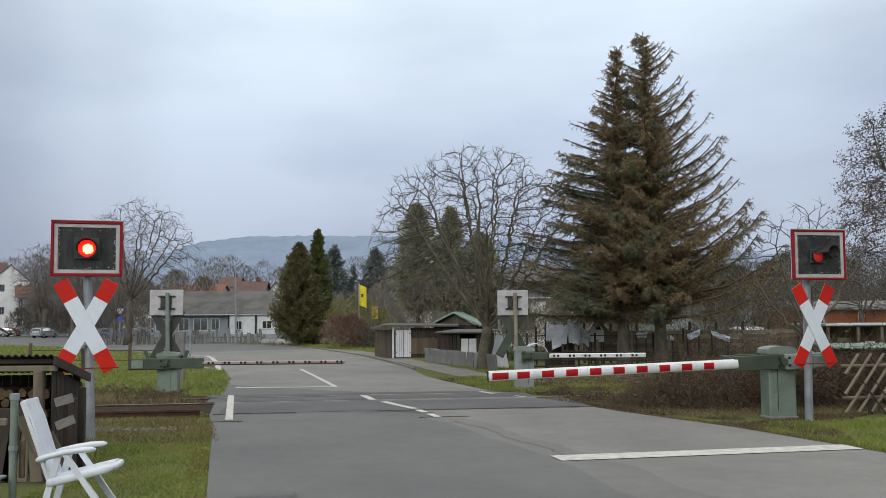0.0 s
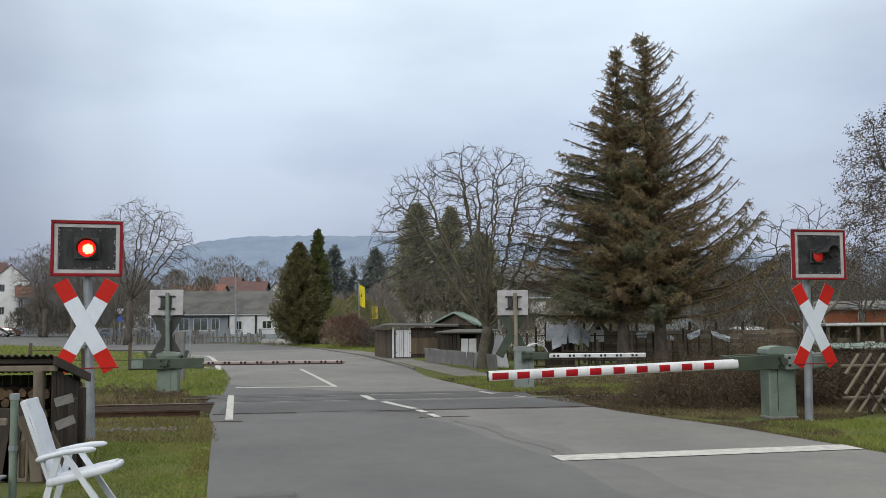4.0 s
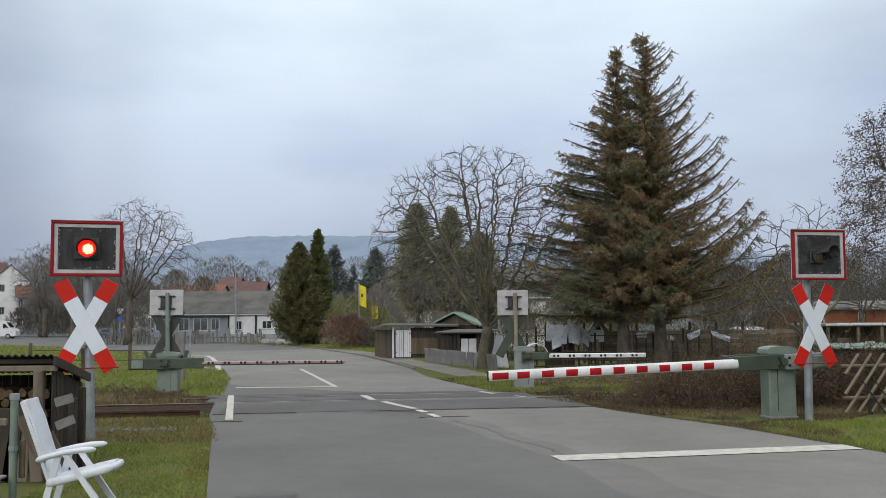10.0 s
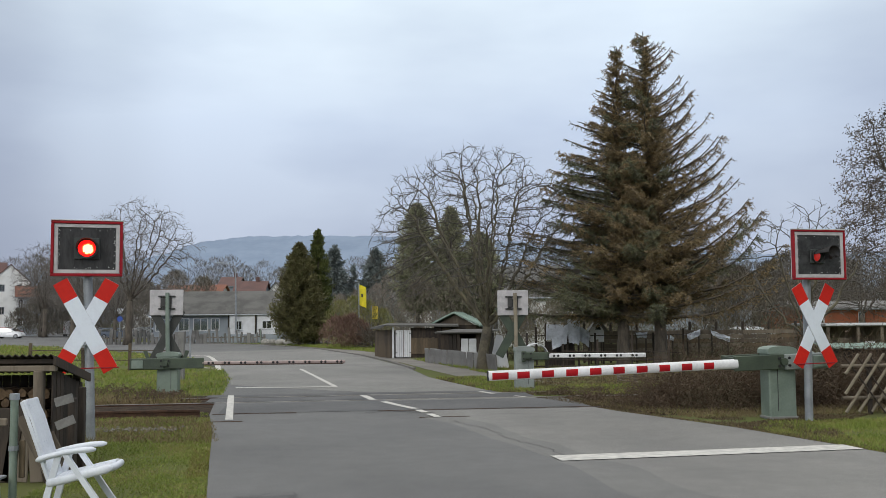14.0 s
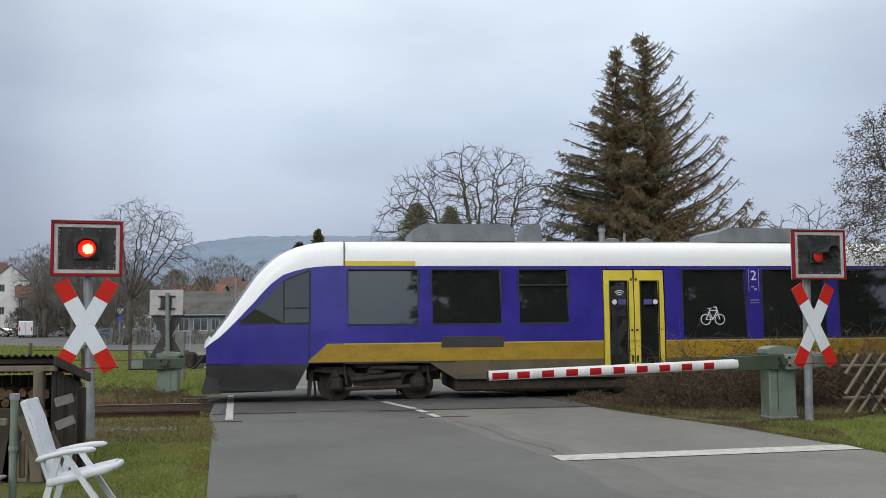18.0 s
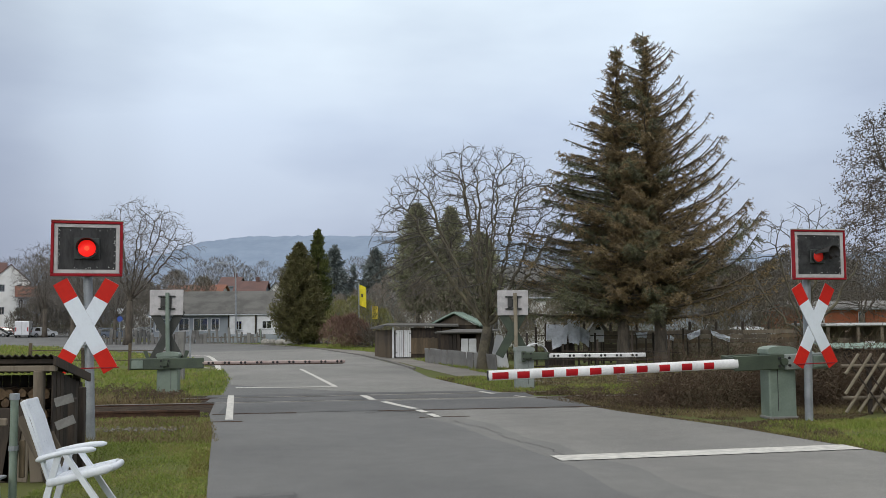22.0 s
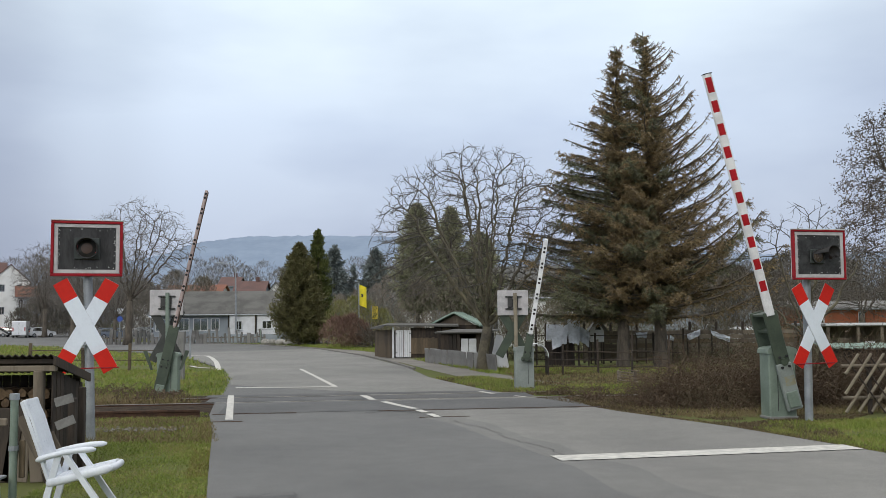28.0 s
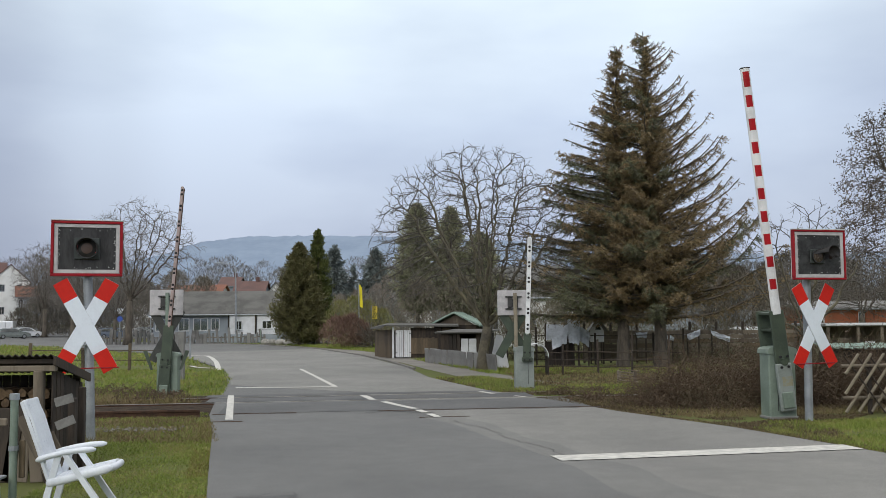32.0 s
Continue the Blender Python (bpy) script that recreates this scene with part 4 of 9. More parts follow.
def nose(e, body):
    def plan(x, z):
        w = np.interp(x, [p[0] for p in NOSE], [p[3] for p in NOSE])
        return float(w) * half_width(min(z, 3.1)) / 1.32
    for side in (-1, 1):
        low, apron = [], []
        for x, zt, zw, w in NOSE:
            zs = np.linspace(0.92, zw, 7)
            low.append([(e * x, side * min(1.375, plan(x, z)), z) for z in zs])
        part("nose_side", Geo().grid(low), TRAINBLUE, body, "", True)
        for x in (18.03, 18.5, 19.0, 19.5, 20.0, 20.42):
            apron.append([(e * (x + (0.55 * (0.92 - z) if x < 18.1 else 0.0)), side * min(1.36, plan(x, z)) * (1 if z > 0.5 else 0.96), z) for z in (0.30, 0.5, 0.7, 0.92)])
        part("front_apron", Geo().grid(apron), SKIRTDARK, body, "dark grey front apron", True)
        band = []
        for x, zt, zw, w in NOSE:
            o = plan(x, zw)
            hgt = zt - zw
            band.append([(e * x, side * o, zw), (e * x, side * o * 0.992, zw + 0.3 * hgt), (e * x, side * o * 0.965, zw + 0.6 * hgt), (e * x, side * o * 0.91, zw + 0.85 * hgt), (e * x, side * o * 0.80, zt)])
        part("white_band", Geo().grid(band), TRAINWHITE, body, "white band sweeping down round the nose", True)
        # cab side window, flush in the side
        outline = [(18.03, 1.85), (18.03, 3.08), (18.32, 3.00), (18.64, 2.82), (18.89, 2.58), (19.28, 2.19), (19.64, 1.87), (18.63, 1.86)]
        v = [(e * x, side * (min(1.375, plan(x, z)) + 0.02), z) for x, z in outline]
        gl = Geo().add(v, [tuple(range(len(v)))])
        part("cab_side_window", gl, TRAINGLASS, body, "dark cab side window")
        for p0, p1 in (((18.62, 1.88), (18.62, 2.80)), ((18.06, 2.2), (18.60, 2.2)), ((18.03, 1.85), (18.03, 3.08)), ((18.05, 1.85), (19.6, 1.86)), ((18.03, 3.08), (18.64, 2.82))):
            ends = [(e * x, side * (min(1.375, plan(x, z)) + 0.022), z) for x, z in (p0, p1)]
            part("cab_window_bar", Geo().tube(ends, 0.018, 5), WINSEAL, body)
        part("cab_door_seam", side_sheet(Geo(), [e * 18.02, e * 18.05], [0.94, 1.84], side, (), 0.004), WINSEAL, body)
        part("body_seam", Geo().box((e * 17.23, side * 1.28, 3.45), (0.025, 0.09, 0.6)), WINSEAL, body)
        part("headlamp", Geo().ball((e * 20.32, side * 0.78, 1.22), 0.11, 6, (0.5, 1, 0.7)), HEADLIGHT, body)
        part("stripe_end", Geo().prism([(e * 17.2, 0.94), (e * 17.2, 1.37), (e * 17.62, 1.37), (e * 18.05, 0.98), (e * 18.05, 0.94)], side * 1.372, side * 1.38, "y"), TRAINYELLOW, body, "pointed end of the yellow stripe")
        part("blue_panel", side_sheet(Geo(), [e * 17.2, e * 17.23], [0.94, 1.37, 3.18], side), TRAINBLUE, body)
        if e > 0:
            part("crest", Geo().box((18.37, side * 1.372, 1.47), (0.21, 0.02, 0.26), 0.01), CRESTRED, body, "faded red crest with a white shape")
            part("crest_shape", Geo().ball((18.37, side * 1.384, 1.47), 0.06, 5, (1, 0.1, 0.9)), ICONGREY, body)
            tilt = Matrix.Rotation(radians(3.0 if side < 0 else -3.0), 4, "Z")
            text_part("Niedersachsen", 0.168, Matrix.Translation((19.09, side * 1.352, 1.48)) @ tilt @ Matrix.Rotation(radians(90), 4, "X") @ Matrix.Rotation(0 if side < 0 else math.pi, 4, "Y"), ICONGREY, body, "region_name")
    mid_w = [(x, zt, 0.80 * plan(x, zw)) for x, zt, zw, w in NOSE]
    roof = [[(e * x, q * o, zt + 0.06 * (1 - q * q)) for q in (-1, -0.5, 0, 0.5, 1)] for x, zt, o in mid_w[:6]]
    part("cab_roof", Geo().grid(roof), TRAINWHITE, body, "", True)
    screen = [[(e * (x + 0.10 * (1 - q * q)), q * o, zt + 0.06 * (1 - q * q)) for q in (-1, -0.5, 0, 0.5, 1)] for x, zt, o in mid_w[5:13]]
    part("windscreen", Geo().grid(screen), TRAINGLASS, body, "dark curved windscreen", True)
    low = [[(e * (x + 0.10 * (1 - q * q)), q * o, zt + 0.06 * (1 - q * q)) for q in (-1, -0.5, 0, 0.5, 1)] for x, zt, o in mid_w[12:]]
    x, zt, zw, w = NOSE[-1]
    low.append([(e * (x + 0.13 * (1 - q * q)), q * 0.8, zt - 0.10) for q in (-1, -0.5, 0, 0.5, 1)])
    low.append([(e * (x - 0.10), q * 0.78, zt - 0.12) for q in (-1, -0.5, 0, 0.5, 1)])
    part("front_lip", Geo().grid(low), TRAINWHITE, body, "white lip round the front under the windscreen", True)
    recess = [[(e * (x - 0.12 + 0.06 * (1 - q * q)), q * 0.84, z) for q in (-1, -0.5, 0, 0.5, 1)] for z in (zt - 0.1, 0.92, 0.36)]
    part("coupler_recess", Geo().grid(recess), BOGIE, body, "dark recess behind the coupler")
    part("wiper", Geo().tube([(e * 19.95, -0.3, 2.12), (e * 19.2, 0.1, 3.2)], 0.015, 5), WINSEAL, body)
    cp = part("coupler", Geo().box((e * 20.55, 0, 1.0), (0.5, 0.18, 0.2), 0.03).box((e * 20.85, 0, 1.0), (0.26, 0.36, 0.36), 0.06), BOGIE, body, "black automatic coupler")
    part("coupler_hose", Geo().tube([(e * 20.5, -0.2, 1.1), (e * 20.75, -0.26, 0.8), (e * 20.9, -0.2, 0.85)], 0.04, 6), BOGIE, cp)
    part("cab_console", Geo().box((e * 18.9, 0, 1.55), (1.0, 2.0, 0.7), 0.1), INSIDE, body)
    part("snow_plough", Geo().prism([(e * 18.6, 0.40), (e * 20.40, 0.62), (e * 20.50, 0.30), (e * 20.46, 0.24), (e * 18.9, 0.27)], -1.05, 1.05, "y"), SKIRTDARK, body, "dark sloping snow plough")


def bogie(x, base, jacobs):
    bg = part("bogie", B((x, 0, 0.6), (0.5, 1.9, 0.3), 0.05), BOGIE, train, "dirty brown wheel bogie")
    for a in (-base / 2, base / 2):
        ws = part("wheelset", T([(0, -0.75, 0), (0, 0.75, 0)], 0.08, 10), BOGIE, train)
        for side in (-1, 1):
            w = Geo().tube([(0, side * 0.68, 0), (0, side * 0.69, 0), (0, side * 0.715, 0), (0, side * 0.72, 0), (0, side * 0.81, 0), (0, side * 0.815, 0)], [0.2, 0.41, 0.41, 0.385, 0.385, 0.3], 32)
            for k in range(3):
                w.box((0.22 * math.cos(2.1 * k), side * 0.82, 0.22 * math.sin(2.1 * k)), (0.07, 0.03, 0.07), 0.01)
            part("wheel", w, BOGIE, ws, "", True)
        ws.location = (x + a, 0, 0.385)
        wheelsets.append(ws)
        for side in (-1, 1):
            part("axle_box", B((x + a, side * 1.02, 0.42), (0.34, 0.26, 0.34), 0.06), BOGIE, bg)
            part("axle_cap", Geo().tube([(x + a, side * 1.14, 0.42), (x + a, side * 1.19, 0.42)], 0.11, 12), BOGIE, bg)
            part("spring", Geo().tube([(x + a + 0.0, side * 1.02, 0.58), (x + a, side * 1.02, 0.78)], 0.12, 10), BOGIE, bg)
            part("damper", Geo().tube([(x + a + 0.26, side * 1.16, 0.42), (x + a + 0.2, side * 1.16, 0.9)], 0.035, 6), BOGIE, bg)
            part("sand_pipe", Geo().tube([(x + a - 0.5, side * 0.8, 0.6), (x + a - 0.46, side * 0.78, 0.15)], 0.03, 6), BOGIE, bg)
    for side in (-1, 1):
        y = side * 1.02
        h = base / 2
        part("bogie_frame", Geo().prism([(x - h - 0.5, 0.72), (x - h - 0.45, 0.82), (x - h + 0.35, 0.82), (x - 0.5, 0.66), (x + 0.5, 0.66), (x + h - 0.35, 0.82), (x + h + 0.45, 0.82), (x + h + 0.5, 0.72),
                                         (x + h - 0.3, 0.62), (x + 0.55, 0.36), (x - 0.55, 0.36), (x - h + 0.3, 0.62)], y - 0.08, y + 0.08, "y"), BOGIE, bg)
        part("damper", Geo().tube([(x - 0.6, side * 1.18, 0.52), (x + 0.55, side * 1.18, 0.62)], [0.05, 0.07], 8), BOGIE, bg)
        if not jacobs:
            part("brake_tube", Geo().tube([(x - 0.75, side * 1.12, 0.30), (x + 0.8, side * 1.12, 0.34)], 0.05, 8), BOGIE, bg)
            part("gearbox", B((x + 0.1, side * 0.9, 0.5), (0.75, 0.25, 0.36), 0.06), BOGIE, bg)
            part("bolster", B((x, side * 1.1, 0.86), (1.0, 0.2, 0.14), 0.03), BOGIE, bg)
            part("yaw_damper", Geo().tube([(x - 0.15, side * 1.24, 0.80), (x + 0.95, side * 1.24, 0.78)], [0.045, 0.06], 8), BOGIE, bg)
            part("guard_iron", Geo().prism([(x - base / 2 - 0.62, 0.75), (x - base / 2 - 0.5, 0.75), (x - base / 2 - 0.58, 0.12), (x - base / 2 - 0.66, 0.12)], side * 0.95, side * 1.05, "y"), BOGIE, bg)
        if jacobs:
            for d in (-0.55, 0.55):
                part("bracket", Geo().prism([(x + d - 0.12, 0.92), (x + d + 0.12, 0.92), (x + d * 0.75 + 0.05, 0.62), (x + d * 0.75 - 0.05, 0.62)], side * 1.1, side * 1.2, "y"), SKIRTDARK, bg)
        else:
            part("air_bag", Geo().tube([(x, side * 1.0, 0.66), (x, side * 1.0, 0.9)], 0.24, 14), BOGIE, bg)
    return bg


for e in (-1, 1):
    railcar_half(e)
bogie(-16.45, 1.95, False)
bogie(16.45, 1.95, False)
bogie(0.0, 2.75, True)
fold = Geo()
prof = [(-1.30, 0.9), (-1.31, 2.2), (-1.27, 3.1), (-1.2, 3.6), (-1.0, 3.76), (0, 3.8), (1.0, 3.76), (1.2, 3.6), (1.27, 3.1), (1.31, 2.2), (1.30, 0.9)]
fold.grid([[(x, y * k, 0.9 + (z - 0.9) * k if k < 1 else z) for y, z in prof] for x, k in [(-0.3 + 0.6 * i / 12, 1.0 if i % 2 else 0.955) for i in range(13)]])
part("bellows", fold, BELLOWS, train, "dark grey folded gangway bellows")
for e in (-1, 1):
    for side in (-1, 1):
        part("equipment_box", B((e * 2.35, side * 0.95, 0.62), (0.85, 0.5, 0.5), 0.05), SKIRTDARK, train)
        for d in (-0.22, 0.02):
            part("valve", Geo().tube([(e * 2.35 + d, side * 1.2, 0.78), (e * 2.35 + d, side * 1.24, 0.78)], 0.09, 12), STEELGREY, train)


# ---------------------------------------------------------------- signals and barriers
def lathe(geo, profile, n=28):
    """A ring turned about the y axis: profile of (radius, y)."""
    return geo.grid([[(r * math.cos(2 * math.pi * k / n), y, r * math.sin(2 * math.pi * k / n)) for k in range(n + 1)] for r, y in profile])


def signal(name, base, turn, lean, board_c, board_s, cross_c, cross_turn, side_lamp, label):
    """A post with a lamp board and a St Andrew's cross. Positions are in the signal's own space."""
    t = thing(name, label, "railway signal", Matrix.Translation(base))
    zt = board_c[2] + board_s[1] / 2 - 0.1
    part("post", T([(0, 0, -0.1), (lean * 0.5, 0, zt / 2), (lean, 0, zt)], 0.075, 14), STEELGREY, t, "galvanised steel post", True)
    R = Matrix.Translation(board_c) @ Matrix.Rotation(turn, 4, "Z")
    w, h = board_s

    def P(n, c, s, mt, b=0.004, lb=""):
        g = Geo()
        g.m = R
        return part(n, g.box(c, s, b), mt, t, lb)
    P("board_back", (0, 0.03, 0), (w - 0.02, 0.05, h - 0.02), SIGNFRAME)
    f = 0.036 if side_lamp else 0.048
    for nm, c, s in (("red_frame", (0, -0.02, h / 2 - f / 2), (w, 0.09, f)), ("red_frame", (0, -0.02, -h / 2 + f / 2), (w, 0.09, f)), ("red_frame", (-w / 2 + f / 2, -0.02, 0), (f, 0.088, h - 2 * f)), ("red_frame", (w / 2 - f / 2, -0.02, 0), (f, 0.088, h - 2 * f))):
        P(nm, c, s, DARKRED, 0.01)
    P("top_edge", (0, -0.02, h / 2 + 0.008), (w + 0.01, 0.1, 0.018), SIGNFRAME)
    w2, h2, f2 = w - 2 * f - 0.004, h - 2 * f - 0.004, 0.062
    for nm, c, s in (("white_frame", (0, -0.018, h2 / 2 - f2 / 2), (w2, 0.05, f2)), ("white_frame", (0, -0.018, -h2 / 2 + f2 / 2), (w2, 0.05, f2)), ("white_frame", (-w2 / 2 + f2 / 2, -0.018, 0), (f2, 0.048, h2 - 2 * f2)), ("white_frame", (w2 / 2 - f2 / 2, -0.018, 0), (f2, 0.048, h2 - 2 * f2))):
        P(nm, c, s, SIGNFRAME, 0.004)
    P("black_panel", (0, -0.012, 0), (w2 - 2 * f2 - 0.002, 0.03, h2 - 2 * f2 - 0.002), SIGNBLACK if side_lamp else PANELBLACK, 0.0, "weathered black panel")
    fl = random.Random(11)
    g = Geo()
    g.m = R
    for _ in range(64):
        if fl.random() < 0.7:
            x, z = fl.choice((-1, 1)) * (w2 / 2 - f2 - fl.uniform(0.002, 0.03)), fl.uniform(-0.3, 0.3) * h / 0.9
        else:
            x, z = fl.uniform(-0.42, 0.42) * w2, fl.choice((-1, 1)) * (h2 / 2 - f2 - fl.uniform(0.005, 0.05))
        g.box((x, -0.03, z), (fl.uniform(0.004, 0.022), 0.004, fl.uniform(0.004, 0.022)), 0, Matrix.Rotation(fl.uniform(0, 3), 4, "Y"))
    tagged(part("flaked_paint", g, FLAKES, t), kind="stuff")
    k, ox, oz = (0.74, -0.055, -0.03) if side_lamp else (1.0, 0.0, 0.0)
    P("lamp_plate", (ox, -0.045, oz), (0.40 * k, 0.03, 0.36 * k), LAMPPLATE, 0.01)
    P("lamp_case", (ox, 0.13, oz), (0.40, 0.15, 0.38), SIGNFRAME, 0.03)
    lamp_m = R @ Matrix.Translation((ox, -0.03, oz)) @ Matrix.Scale(k, 4)
    ring = Geo()
    ring.m = lamp_m
    lathe(ring, [(0.155, -0.01), (0.168, -0.03), (0.168, -0.095), (0.150, -0.095), (0.148, -0.02)])
    part("lamp_housing", ring, SIGNBLACK, t, "", True)
    hood = Geo()
    hood.m = lamp_m
    n = 22
    rows = []
    if side_lamp:
        aim, wide = Vector((0.26, -0.34, 0.10)), 0.165
        for rr, first, last in ((wide, 0.0, 1.0), (wide - 0.012, 1.0, 0.0)):
            for w in np.linspace(first, last, 5):
                lo, hi = -35 - 145 * max(0.0, w - 0.55) / 0.45, 165 + 15 * w
                rows.append([(aim.x * w + rr * math.cos(a), -0.02 + aim.y * w, aim.z * w + rr * math.sin(a)) for a in np.linspace(radians(lo), radians(hi), n)])
    else:
        for r, dy in ((0.172, 0.0), (0.174, 1.0), (0.163, 1.0), (0.161, 0.0)):
            rows.append([(r * math.cos(a), -0.02 - dy * (0.10 + 0.13 * max(0.0, math.sin(a)) ** 0.6), r * math.sin(a)) for a in np.linspace(radians(-50), radians(230), n)])
    hood.grid(rows)
    part("lamp_hood", hood, LENSRIM if side_lamp else SIGNBLACK, t, "black lamp hood", True)
    # added turning block that stands in for the blinking lens: a bright face, a fading face and a dull face
    rims = [0.0, 0.02, 0.04, 0.06, 0.075, 0.09, 0.105, 0.12, 0.139, 0.148]
    drop = [0.022, 0.0215, 0.02, 0.018, 0.016, 0.013, 0.009, 0.005, 0.0, -0.003]
    g = Geo()
    kinds = []
    for face in range(3):
        g.m = Matrix.Rotation(radians(-120 * face), 4, "Z")
        first = len(g.f)
        lathe(g, [(q, -0.083 - h) for q, h in zip(rims, drop)], 36)
        for c in g.f[first:]:
            p = sum((Vector(g.v[v]) for v in c), Vector()) / 4
            p = g.m.inverted() @ p
            q, off = math.hypot(p.x, p.z), math.hypot(p.x - 0.018, p.z + 0.012)
            if q > 0.140:
                kinds.append(6)
            elif side_lamp:
                kinds.append(5 if face == 2 else 1)
            elif face == 0:
                kinds.append(3 if off < 0.078 else (2 if off < 0.092 else 1))
            elif face == 1:
                kinds.append(4 if q > 0.045 else 7)
            else:
                kinds.append(5 if q < 0.085 else 6)
    me = g.mesh("lamp_optic", LAMP_DIM)
    for extra in (LAMP_RIGHT if side_lamp else LAMP_ON, LAMP_MID, LAMP_CORE, LAMP_FADE, LAMP_DIM if side_lamp else LAMP_EMBER, LENSRIM, LAMP_FADE2):
        me.materials.append(extra)
    me.polygons.foreach_set("material_index", kinds)
    optic = part("lamp_optic", me, LAMP_DIM, t, "red flashing lamp")
    optic.matrix_local = lamp_m
    # cross
    Rc = Matrix.Translation(cross_c) @ Matrix.Rotation(cross_turn, 4, "Z")
    for k, (ang, dy) in enumerate(((-29.5, -0.10), (29.5, -0.085))):
        Ra = Rc @ Matrix.Translation((0, dy, 0)) @ Matrix.Rotation(radians(ang), 4, "Y")
        g = Geo()
        g.m = Ra
        arm = part("cross_arm", g.box((0, 0, 0), (0.25, 0.012, 0.98), 0.002), SIGNWHITE, t, "white cross arm with red ends")
        g = Geo()
        g.m = Ra
        part("arm_back", g.box((0, 0.009, 0), (0.252, 0.004, 1.682)), SIGNFRAME, arm, "bare grey back of the arm")
        for sgn in (-1, 1):
            g = Geo()
            g.m = Ra
            part("red_end", g.box((0, 0, sgn * 0.665), (0.25, 0.012, 0.35), 0.002), SIGNRED, arm)
    for z in (-0.3, 0.3):
        g = Geo()
        g.m = Rc
        part("clamp", g.box((0, -0.03, z), (0.2, 0.1, 0.05), 0.01), STEELGREY, t)
    g = Geo()
    g.m = Rc
    part("lower_rod", g.tube([(-0.1 if not side_lamp else -0.45, -0.11, -0.70), (0.55 if not side_lamp else 0.45, -0.11, -0.69)], 0.011, 6), DARKRED, t)
    return t, optic, lamp_m


signal_a, optic_a, optic_a_m = signal("crossing_signal", (-5.86, 16.1, 0), radians(17), -0.13, (-0.075, -0.12, 3.135), (1.13, 0.925), (-0.075, -0.08, 1.855), radians(8), False, "red-framed lamp board above a red and white warning cross")
signal_b, optic_b, optic_b_m = signal("crossing_signal", (6.78, 18.04, 0), radians(14), 0.05, (0.23, -0.12, 3.06), (1.11, 0.93), (0.055, -0.1, 1.745), radians(23), True, "red-framed lamp board above a warning cross, turned aside")


def rear_board(name, base, lean, board_c, size, pole_mat, label, cross=True):
    t = thing(name, label, "railway signal", Matrix.Translation(base))
    w, h = size
    part("post", T([(0, -0.16, -0.05), (lean, -0.16, board_c[2] + 0.27)], 0.055, 10), pole_mat, t, "", True)
    part("board", B(board_c, (w, 0.04, h), 0.01), SIGNFRAME, t, "plain white back of a lamp board")
    x, y, z = board_c
    part("lamp_case", B((x - 0.07, y - 0.06, z), (0.14, 0.06, 0.26), 0.02), SKIRTDARK, t)
    for dz in (-0.17, 0.17):
        part("bracket", B((x + 0.02, y - 0.05, z + dz), (0.46, 0.05, 0.04), 0.006), SKIRTDARK, t)
    for dx in (-0.13, 0.13):
        part("bracket", B((x + dx, y - 0.05, z), (0.03, 0.05, 0.36), 0.006), SKIRTDARK, t)
    # the back of the cross below
    for ang in (-29.5, 29.5):
        g = Geo()
        g.m = Matrix.Translation((x, y + 0.06, z - (0.90 if cross else 0.80))) @ Matrix.Rotation(radians(ang), 4, "Y")
        part("cross_arm", g.box((0, 0.014 * (ang > 0), 0), (0.24, 0.012, 1.60), 0.003), REARDARK if pole_mat is BOXGREEN else ARMGREEN, t)
    return t


rear_board("crossing_signal", (-7.5, 26.45, 0), -0.05, (-0.1, -0.05, 2.43), (0.92, 0.70), BOXGREEN, "signal seen from behind on a grey-green post")
rear_board("crossing_signal", (2.03, 27.0, 0), -0.03, (-0.08, 0.08, 2.36), (0.86, 0.70), POSTTAN, "signal seen from behind on a brown post", False)


